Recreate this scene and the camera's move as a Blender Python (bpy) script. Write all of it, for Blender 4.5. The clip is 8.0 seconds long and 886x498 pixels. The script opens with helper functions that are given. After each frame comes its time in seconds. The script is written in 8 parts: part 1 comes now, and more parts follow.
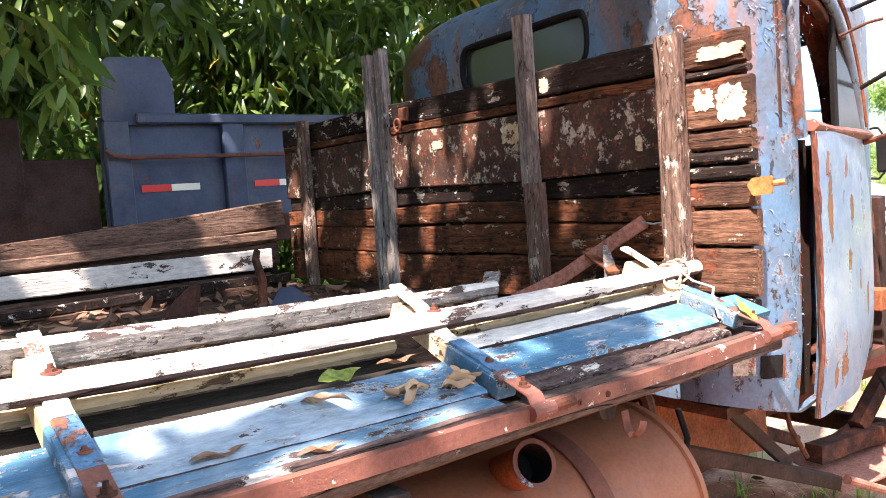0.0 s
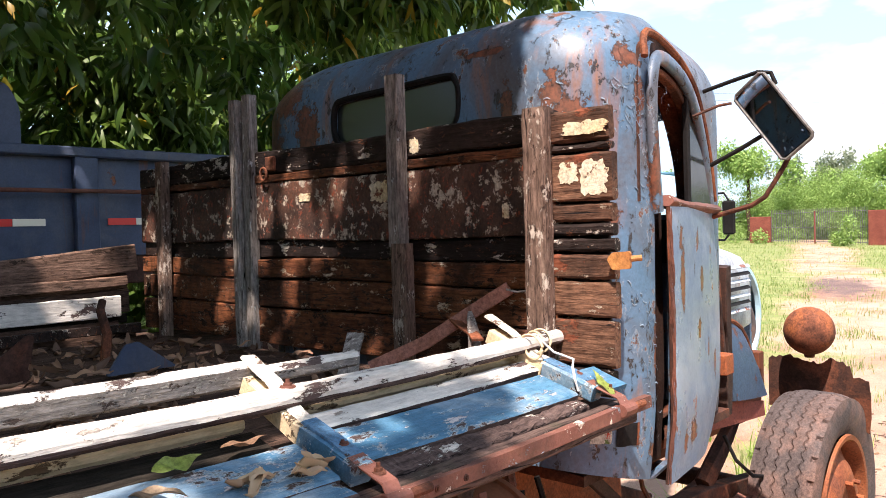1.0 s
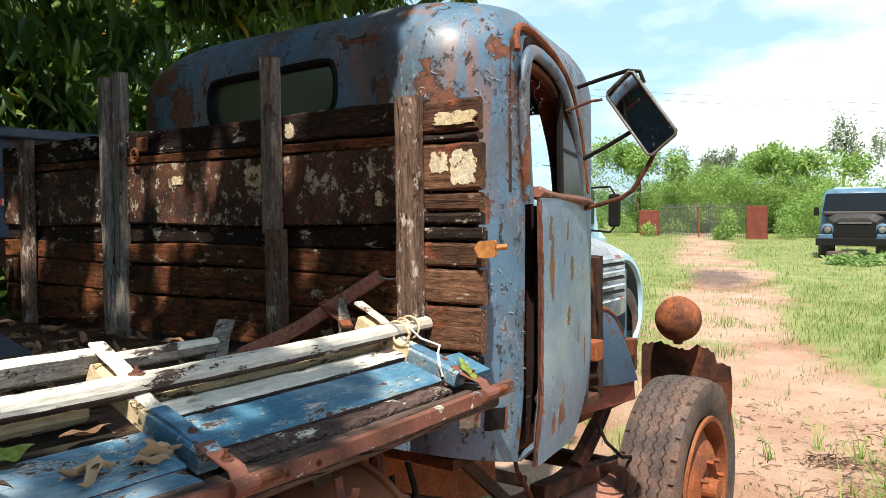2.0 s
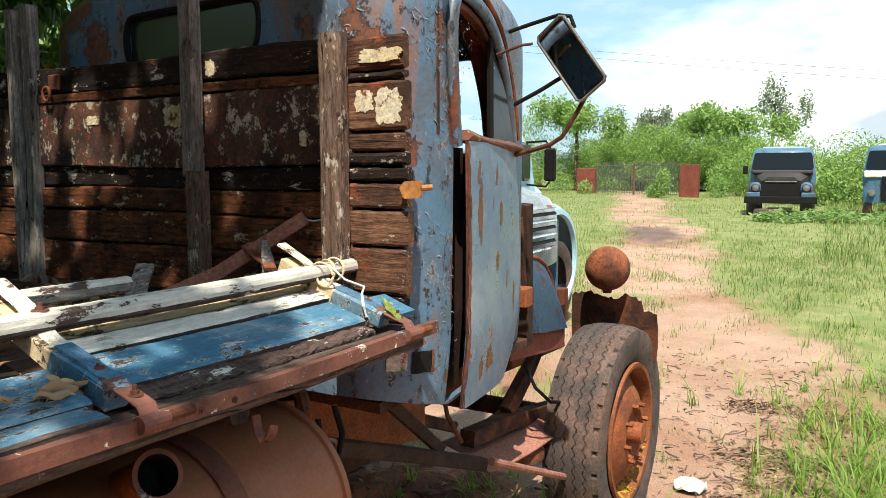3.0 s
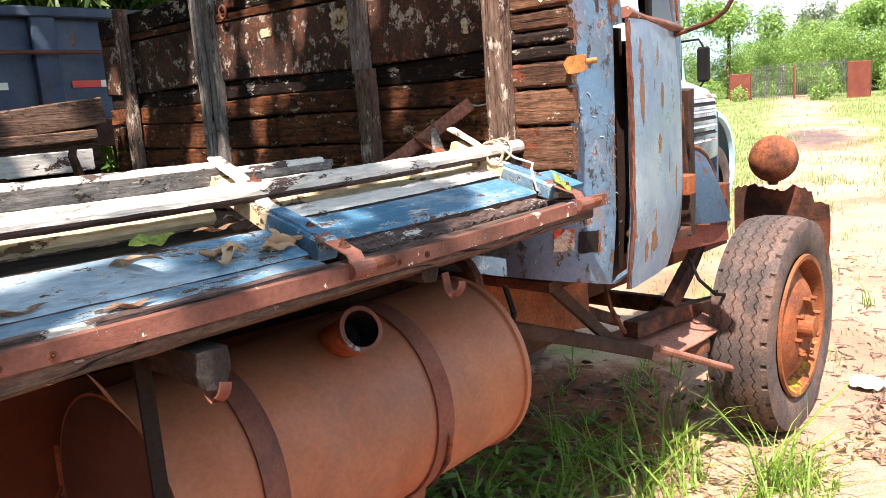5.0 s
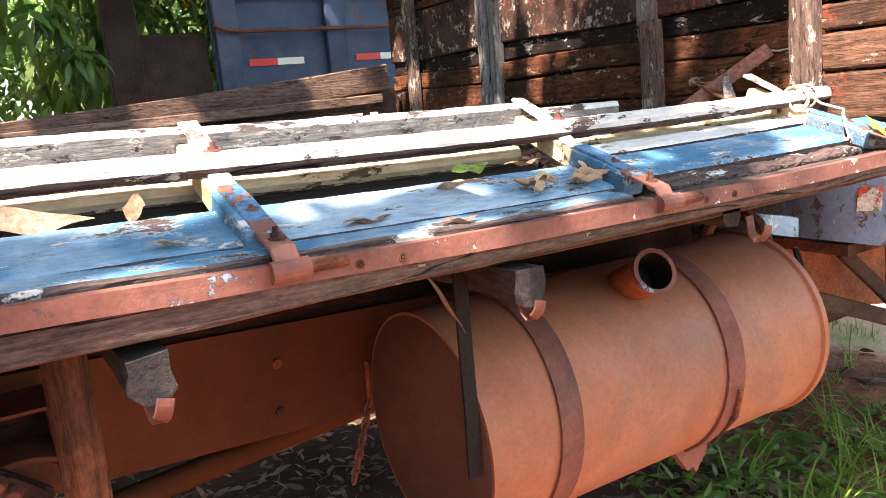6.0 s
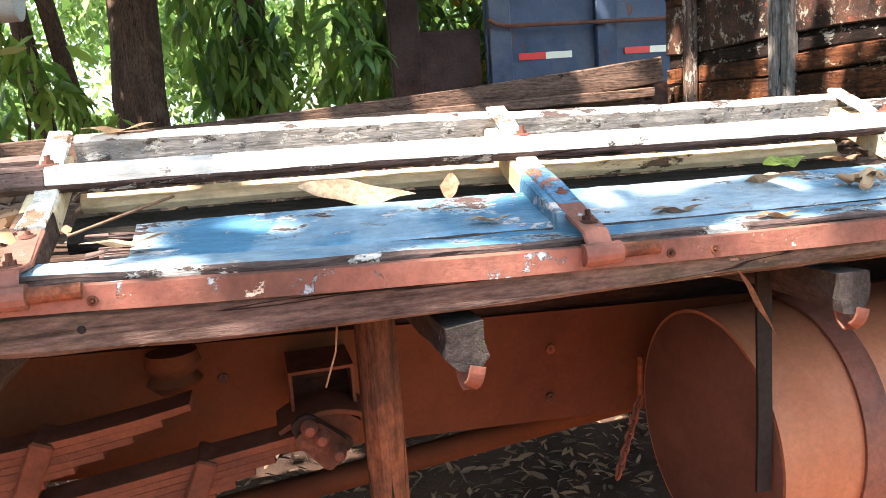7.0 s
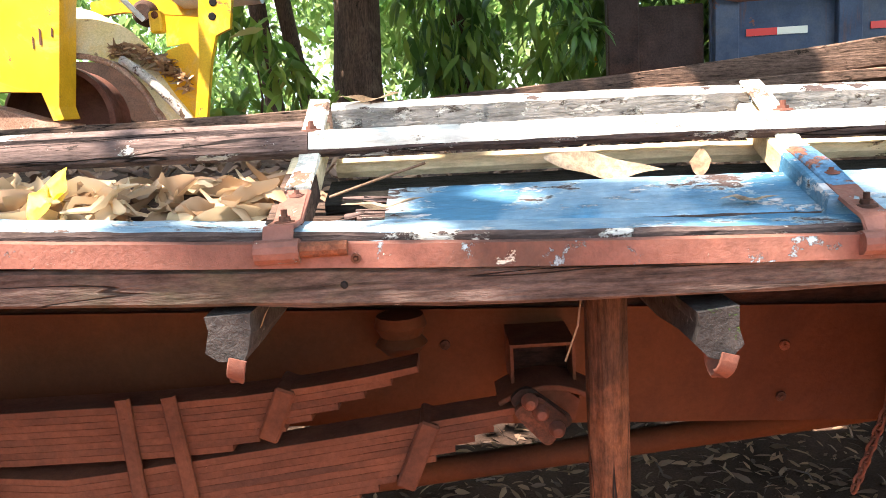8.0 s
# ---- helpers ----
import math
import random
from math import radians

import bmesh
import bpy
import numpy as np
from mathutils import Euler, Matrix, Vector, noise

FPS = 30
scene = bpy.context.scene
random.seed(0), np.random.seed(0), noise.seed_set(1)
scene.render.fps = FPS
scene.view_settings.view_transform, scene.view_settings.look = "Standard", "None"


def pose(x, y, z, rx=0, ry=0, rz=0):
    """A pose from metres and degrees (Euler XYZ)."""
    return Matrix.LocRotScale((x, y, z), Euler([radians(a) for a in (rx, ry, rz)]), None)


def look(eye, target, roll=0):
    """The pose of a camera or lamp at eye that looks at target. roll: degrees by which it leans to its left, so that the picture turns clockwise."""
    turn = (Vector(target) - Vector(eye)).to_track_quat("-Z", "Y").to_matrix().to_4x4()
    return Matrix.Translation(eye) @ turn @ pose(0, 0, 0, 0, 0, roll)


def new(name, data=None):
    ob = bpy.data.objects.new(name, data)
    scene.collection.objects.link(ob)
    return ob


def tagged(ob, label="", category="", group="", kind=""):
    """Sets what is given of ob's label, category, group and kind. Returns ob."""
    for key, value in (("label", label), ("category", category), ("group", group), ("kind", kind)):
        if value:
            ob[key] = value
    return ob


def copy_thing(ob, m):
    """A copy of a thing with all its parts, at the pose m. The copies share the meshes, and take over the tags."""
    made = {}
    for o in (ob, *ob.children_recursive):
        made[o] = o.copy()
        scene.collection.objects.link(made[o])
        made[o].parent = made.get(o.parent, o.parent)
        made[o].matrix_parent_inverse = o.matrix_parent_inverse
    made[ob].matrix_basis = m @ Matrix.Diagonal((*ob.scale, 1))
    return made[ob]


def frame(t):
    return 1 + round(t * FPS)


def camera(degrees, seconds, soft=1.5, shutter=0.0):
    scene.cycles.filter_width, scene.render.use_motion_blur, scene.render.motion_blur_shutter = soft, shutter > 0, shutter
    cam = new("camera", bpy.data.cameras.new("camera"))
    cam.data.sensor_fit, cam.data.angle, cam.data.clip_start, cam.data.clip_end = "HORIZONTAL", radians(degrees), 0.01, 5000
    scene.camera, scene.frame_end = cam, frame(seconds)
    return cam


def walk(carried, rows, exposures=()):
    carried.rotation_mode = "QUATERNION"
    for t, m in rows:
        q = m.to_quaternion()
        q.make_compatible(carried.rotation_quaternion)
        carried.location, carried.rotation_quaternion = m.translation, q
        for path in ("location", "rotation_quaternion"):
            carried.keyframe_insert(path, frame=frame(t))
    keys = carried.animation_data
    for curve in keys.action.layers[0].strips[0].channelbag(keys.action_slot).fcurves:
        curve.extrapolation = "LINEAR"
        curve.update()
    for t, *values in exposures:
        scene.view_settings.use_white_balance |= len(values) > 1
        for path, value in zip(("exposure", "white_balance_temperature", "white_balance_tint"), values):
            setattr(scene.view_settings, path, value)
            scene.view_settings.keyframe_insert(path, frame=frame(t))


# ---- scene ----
cam = camera(59.1, 8.0, soft=0.6)
PATH = [
    (0, (1.255, -0.066, 1.72), (2.488, 1.503, 1.577), -4.0),
    (0.5, (1.285, -0.035, 1.755), (2.644, 1.429, 1.665), -2.7),
    (1, (1.306, -0.038, 1.773), (2.786, 1.307, 1.718), -1.5),
    (1.5, (1.337, -0.071, 1.771), (2.904, 1.171, 1.719), -0.9),
    (1.7, (1.339, -0.085, 1.772), (2.936, 1.117, 1.71), -0.8),
    (2.8, (1.369, -0.124, 1.739), (3.075, 0.905, 1.567), 0.1),
    (3, (1.375, -0.122, 1.729), (3.088, 0.89, 1.531), -0.0),
    (3.5, (1.384, -0.121, 1.712), (3.11, 0.854, 1.446), -0.0),
    (4, (1.377, -0.119, 1.694), (3.076, 0.888, 1.381), -0.7),
    (4.2, (1.364, -0.116, 1.684), (3.035, 0.934, 1.357), -1.3),
    (5.3, (1.232, -0.119, 1.6), (2.596, 1.292, 1.214), -4.7),
    (5.5, (1.208, -0.109, 1.584), (2.485, 1.38, 1.194), -4.8),
    (6, (1.159, -0.073, 1.563), (2.168, 1.612, 1.187), -5.2),
    (6.5, (1.109, -0.055, 1.558), (1.834, 1.776, 1.207), -5.1),
    (7, (1.077, -0.045, 1.555), (1.529, 1.874, 1.221), -4.4),
    (7.5, (1.05, -0.038, 1.555), (1.22, 1.927, 1.225), -3.9),
    (8, (1.013, -0.026, 1.547), (0.98, 1.943, 1.199), -3.6),
]
EXPOSURE = [(0, 2.45, 6500, 24), (0.5, 2.15, 6500, 26), (1.0, 1.57, 6500, 21), (1.5, 1.27, 6500, 11), (3.0, 1.0, 6500, 5), (4.2, 1.3, 6500, 7), (5.3, 2.08, 6500, 18), (6.0, 2.54, 6500, 18), (7.0, 2.80, 6500, 14), (8, 2.83, 6500, 13)]
walk(cam, [(t, look(eye, target, roll)) for t, eye, target, roll in PATH], EXPOSURE)

# ---- light ----
world = bpy.data.worlds.new("sky")
scene.world = world
world.use_nodes = True
SUN_FROM = Vector((-0.45, -0.235, 0.86)).normalized()
wn, wl = world.node_tree.nodes, world.node_tree.links
wn.clear()
sky = wn.new("ShaderNodeTexSky")
sky.sky_type, sky.sun_disc = "NISHITA", False
sky.sun_elevation = math.asin(SUN_FROM.z)
sky.sun_rotation = math.atan2(SUN_FROM.x, SUN_FROM.y)
sky.dust_density, sky.ozone_density = 1.5, 1.5
co = wn.new("ShaderNodeTexCoord")
mp = wn.new("ShaderNodeMapping")
mp.inputs["Scale"].default_value = (1.0, 1.0, 2.6)
mp.inputs["Location"].default_value = (0.35, 0.2, 0.1)
cl = wn.new("ShaderNodeTexNoise")
cl.inputs["Scale"].default_value, cl.inputs["Detail"].default_value, cl.inputs["Roughness"].default_value = 2.6, 7, 0.52
cr = wn.new("ShaderNodeValToRGB")
cr.color_ramp.elements[0].position, cr.color_ramp.elements[1].position = 0.46, 0.62
mx = wn.new("ShaderNodeMix")
mx.data_type = "RGBA"
grey = wn.new("ShaderNodeTexNoise")
grey.inputs["Scale"].default_value, grey.inputs["Detail"].default_value = 5.5, 5
shade_ = wn.new("ShaderNodeMix")
shade_.data_type = "RGBA"
shade_.inputs["A"].default_value, shade_.inputs["B"].default_value = (10.8, 10.9, 11.0, 1), (5.6, 6.1, 6.8, 1)
gr_ = wn.new("ShaderNodeMapRange")
gr_.inputs["From Min"].default_value, gr_.inputs["From Max"].default_value = 0.42, 0.62
wl.new(mp.outputs["Vector"], grey.inputs["Vector"])
wl.new(grey.outputs["Fac"], gr_.inputs["Value"])
wl.new(gr_.outputs["Result"], shade_.inputs["Factor"])
wl.new(shade_.outputs["Result"], mx.inputs["B"])
bg = wn.new("ShaderNodeBackground")
bg.inputs["Strength"].default_value = 0.072
wo = wn.new("ShaderNodeOutputWorld")
wl.new(co.outputs["Generated"], mp.inputs["Vector"])
wl.new(mp.outputs["Vector"], cl.inputs["Vector"])
wl.new(cl.outputs["Fac"], cr.inputs["Fac"])
wl.new(cr.outputs["Color"], mx.inputs["Factor"])
hz = wn.new("ShaderNodeMix")
hz.data_type = "RGBA"
hz.inputs["Factor"].default_value = 0.55
hz.inputs["B"].default_value = (4.9, 7.6, 9.6, 1)
wl.new(sky.outputs["Color"], hz.inputs["A"])
wl.new(hz.outputs["Result"], mx.inputs["A"])
wl.new(mx.outputs["Result"], bg.inputs["Color"])
wl.new(bg.outputs["Background"], wo.inputs["Surface"])

sun = new("sun", bpy.data.lights.new("sun", "SUN"))
sun.data.energy, sun.data.angle, sun.data.color = 4.2, radians(0.5), (1.0, 0.905, 0.77)
sun.matrix_world = look(SUN_FROM * 60, (0, 0, 0))


# ---- materials ----
def mat(name, base, second=None, chips=None, chip_amount=0.5, chip_scale=9.0, rough=0.7, metal=0.0, grain=None, bump=0.3,
        dirt=None, dirt_amount=0.35, scale=6.0, coords="Object", spec=0.3, translucent=0.0, chips2=None, chip2_amount=0.3, streak=None, streak_amount=0.4, attr=None, fibre=1.0, fine=0.48, spots=(), spot_colors=((0.185, 0.068, 0.038), (0.080, 0.036, 0.024)), chip_stretch=None, rim=None):
    """Weathered surface: base tone mottled towards a second one, dirt patches, and paint chipped down to one or two layers.
    grain: 'x', 'y' or 'z', the way the wood fibres run."""
    m = bpy.data.materials.new(name)
    m.use_nodes = True
    n, l = m.node_tree.nodes, m.node_tree.links
    n.clear()
    out, sh = n.new("ShaderNodeOutputMaterial"), n.new("ShaderNodeBsdfPrincipled")
    l.new(sh.outputs[0], out.inputs["Surface"])
    tc, info, add = n.new("ShaderNodeTexCoord"), n.new("ShaderNodeObjectInfo"), n.new("ShaderNodeVectorMath")
    add.operation = "MULTIPLY_ADD"
    add.inputs[1].default_value = (1, 1, 1)
    mul = n.new("ShaderNodeVectorMath")
    mul.operation = "SCALE"
    mul.inputs[0].default_value = (17.0, 31.0, 23.0)
    l.new(info.outputs["Random"], mul.inputs["Scale"])
    l.new(tc.outputs[coords], add.inputs[0])
    l.new(mul.outputs[0], add.inputs[2])
    vec = add.outputs[0]

    def noise_tex(sc, detail=5, rough_=0.6, stretch=None, dist=0.0):
        t = n.new("ShaderNodeTexNoise")
        t.inputs["Scale"].default_value, t.inputs["Detail"].default_value = sc, detail
        t.inputs["Roughness"].default_value, t.inputs["Distortion"].default_value = rough_, dist
        if stretch:
            mpn = n.new("ShaderNodeMapping")
            mpn.inputs["Scale"].default_value = stretch
            l.new(vec, mpn.inputs["Vector"])
            l.new(mpn.outputs[0], t.inputs["Vector"])
        else:
            l.new(vec, t.inputs["Vector"])
        return t.outputs["Fac"]

    def ramp(src, a, b):
        r = n.new("ShaderNodeMapRange")
        r.inputs["From Min"].default_value, r.inputs["From Max"].default_value = a, b
        l.new(src, r.inputs["Value"])
        return r.outputs["Result"]

    def mixc(f, a, b):
        x = n.new("ShaderNodeMix")
        x.data_type = "RGBA"
        for key, v in (("Factor", f), ("A", a), ("B", b)):
            if isinstance(v, (tuple, float)):
                x.inputs[key].default_value = (*v, 1) if isinstance(v, tuple) else v
            else:
                l.new(v, x.inputs[key])
        return x.outputs["Result"]

    second = second or tuple(c * 0.6 for c in base)
    stretch = {"x": (0.12, 1, 1), "y": (1, 0.12, 1), "z": (1, 1, 0.12)}.get(grain)
    tone = ramp(noise_tex(scale, 6, 0.62, stretch), 0.36, 0.66)
    col = mixc(tone, base, second)
    height = noise_tex(140.0 if not grain else 150.0, 5, 0.65, stretch)
    if grain:
        fib = ramp(noise_tex(110.0, 5, 0.7, tuple(c if c == 1 else 0.05 for c in stretch)), 0.47, 0.70)
        fm = n.new("ShaderNodeMath")
        fm.operation = "MULTIPLY"
        l.new(fib, fm.inputs[0])
        fm.inputs[1].default_value = fibre
        col = mixc(fm.outputs[0], col, tuple(c * 0.40 for c in second))
    if dirt:
        d = ramp(noise_tex(scale * 0.4, 7, 0.66, None, 0.6), 0.62 - dirt_amount * 0.4, 0.78 - dirt_amount * 0.3)
        col = mixc(d, col, dirt)
    if streak:
        f = ramp(noise_tex(9.0, 6, 0.65, (1, 1, 0.16), 0.4), 0.66 - 0.3 * streak_amount, 0.80 - 0.3 * streak_amount)
        col = mixc(f, col, streak)
    for name_, ca, cb in attr or ():
        at_ = n.new("ShaderNodeAttribute")
        at_.attribute_name = name_
        sm_ = n.new("ShaderNodeMath")
        sm_.operation = "MULTIPLY_ADD"
        l.new(noise_tex(3.0, 8, 0.7), sm_.inputs[0])
        sm_.inputs[1].default_value = 1.3
        l.new(at_.outputs["Fac"], sm_.inputs[2])
        col = mixc(ramp(sm_.outputs[0], 0.95, 1.35), col, mixc(ramp(noise_tex(1.6, 7, 0.65), 0.35, 0.65), ca, cb))
    bumps = [height]
    for c, amount, off in ((chips, chip_amount, 1.0), (chips2, chip2_amount, 1.9)):
        if not c:
            continue
        st2 = tuple(0.45 if q < 1 else q for q in stretch) if stretch else chip_stretch
        big = noise_tex(chip_scale * off, 12, 0.74, st2, 0.12)
        edge = 0.72 - 0.36 * amount
        f = ramp(big, edge, edge + 0.018)
        if rim and off == 1.0:
            lip = ramp(big, edge - 0.030, edge - 0.006)
            col = mixc(lip, col, rim)
        col = mixc(f, col, c)
        bumps.append(f)
    if grain and fibre > 0.5:
        ck, ab = noise_tex(13.0, 3, 0.5, tuple(c if c == 1 else 0.06 for c in stretch), 0.2), n.new("ShaderNodeMath")
        ab.operation = "SUBTRACT"
        l.new(ck, ab.inputs[0])
        ab.inputs[1].default_value = 0.5
        a2 = n.new("ShaderNodeMath")
        a2.operation = "ABSOLUTE"
        l.new(ab.outputs[0], a2.inputs[0])
        fc = ramp(a2.outputs[0], 0.0045, 0.0015)
        col = mixc(fc, col, (0.015, 0.011, 0.010))
        bumps.append(fc)
    if spots:
        near_ = None
        for cx, cy, cz, sx, sy, sz in spots:
            sub, sc_ = n.new("ShaderNodeVectorMath"), n.new("ShaderNodeVectorMath")
            sub.operation, sc_.operation = "SUBTRACT", "MULTIPLY"
            l.new(tc.outputs["Object"], sub.inputs[0])
            sub.inputs[1].default_value = (cx, cy, cz)
            l.new(sub.outputs[0], sc_.inputs[0])
            sc_.inputs[1].default_value = (1 / sx, 1 / sy, 1 / sz)
            ln_ = n.new("ShaderNodeVectorMath")
            ln_.operation = "LENGTH"
            l.new(sc_.outputs[0], ln_.inputs[0])
            if near_ is None:
                near_ = ln_.outputs["Value"]
            else:
                mn = n.new("ShaderNodeMath")
                mn.operation = "MINIMUM"
                l.new(near_, mn.inputs[0])
                l.new(ln_.outputs["Value"], mn.inputs[1])
                near_ = mn.outputs[0]
        wob = n.new("ShaderNodeMath")
        wob.operation = "MULTIPLY_ADD"
        l.new(noise_tex(30.0, 9, 0.72), wob.inputs[0])
        wob.inputs[1].default_value = 3.4
        l.new(near_, wob.inputs[2])
        fs = ramp(wob.outputs[0], 2.62, 2.55)
        rim_ = ramp(wob.outputs[0], 2.74, 2.66)
        col = mixc(rim_, col, (0.055, 0.030, 0.024))
        col = mixc(fs, col, mixc(ramp(noise_tex(40.0, 6, 0.7), 0.4, 0.62), *spot_colors))
        bumps.append(fs)
    if fine:
        fr = n.new("ShaderNodeMapRange")
        fr.inputs["From Min"].default_value, fr.inputs["From Max"].default_value = 0.36, 0.64
        fr.inputs["To Min"].default_value, fr.inputs["To Max"].default_value = 1 - fine, 1 + fine * 0.6
        l.new(noise_tex(95.0, 6, 0.78, tuple(q if q == 1 else 0.3 for q in stretch) if stretch else None), fr.inputs["Value"])
        vm = n.new("ShaderNodeVectorMath")
        vm.operation = "SCALE"
        l.new(col, vm.inputs[0])
        l.new(fr.outputs[0], vm.inputs["Scale"])
        col = vm.outputs[0]
    l.new(col, sh.inputs["Base Color"])
    rg = n.new("ShaderNodeMapRange")
    rg.inputs["To Min"].default_value, rg.inputs["To Max"].default_value = max(rough - 0.15, 0.05), min(rough + 0.15, 1)
    l.new(tone, rg.inputs["Value"])
    l.new(rg.outputs[0], sh.inputs["Roughness"])
    sh.inputs["Metallic"].default_value = metal
    sh.inputs["Specular IOR Level"].default_value = spec if not grain else 0.12
    prev = None
    for k, b in enumerate(bumps):
        bn = n.new("ShaderNodeBump")
        bn.inputs["Strength"].default_value = bump if k == 0 else 0.9
        bn.inputs["Distance"].default_value = 0.004 if k == 0 else 0.002
        bn.invert = k > 0
        l.new(b, bn.inputs["Height"])
        if prev:
            l.new(prev, bn.inputs["Normal"])
        prev = bn.outputs[0]
    l.new(prev, sh.inputs["Normal"])
    if translucent:
        tr, ms = n.new("ShaderNodeBsdfTranslucent"), n.new("ShaderNodeMixShader")
        l.new(col, tr.inputs["Color"])
        ms.inputs["Fac"].default_value = translucent
        l.new(sh.outputs[0], ms.inputs[1])
        l.new(tr.outputs[0], ms.inputs[2])
        l.new(ms.outputs[0], out.inputs["Surface"])
    return m


def leaf_mat(name, dark, light, translucent=0.45, rough=0.45, odd=None):
    """Leaf colour that changes from leaf to leaf."""
    m = bpy.data.materials.new(name)
    m.use_nodes = True
    n, l = m.node_tree.nodes, m.node_tree.links
    n.clear()
    out, sh, tr, ms = (n.new(k) for k in ("ShaderNodeOutputMaterial", "ShaderNodeBsdfPrincipled", "ShaderNodeBsdfTranslucent", "ShaderNodeMixShader"))
    geo, cr_ = n.new("ShaderNodeNewGeometry"), n.new("ShaderNodeValToRGB")
    e = cr_.color_ramp.elements
    e[0].color, e[1].color = (*dark, 1), (*light, 1)
    if odd:
        e[1].position = 0.965
        k = e.new(0.985)
        k.color = (*odd, 1)
    l.new(geo.outputs["Random Per Island"], cr_.inputs["Fac"])
    l.new(cr_.outputs["Color"], sh.inputs["Base Color"])
    l.new(cr_.outputs["Color"], tr.inputs["Color"])
    sh.inputs["Roughness"].default_value = rough
    ms.inputs["Fac"].default_value = translucent
    l.new(sh.outputs[0], ms.inputs[1])
    l.new(tr.outputs[0], ms.inputs[2])
    l.new(ms.outputs[0], out.inputs["Surface"])
    return m


def simple(name, color, rough=0.5, metal=0.0, transmission=0.0, spec=0.5):
    m = bpy.data.materials.new(name)
    m.use_nodes = True
    sh = m.node_tree.nodes["Principled BSDF"]
    sh.inputs["Base Color"].default_value = (*color, 1)
    sh.inputs["Roughness"].default_value, sh.inputs["Metallic"].default_value = rough, metal
    sh.inputs["Transmission Weight"].default_value = transmission
    sh.inputs["Specular IOR Level"].default_value = spec
    return m


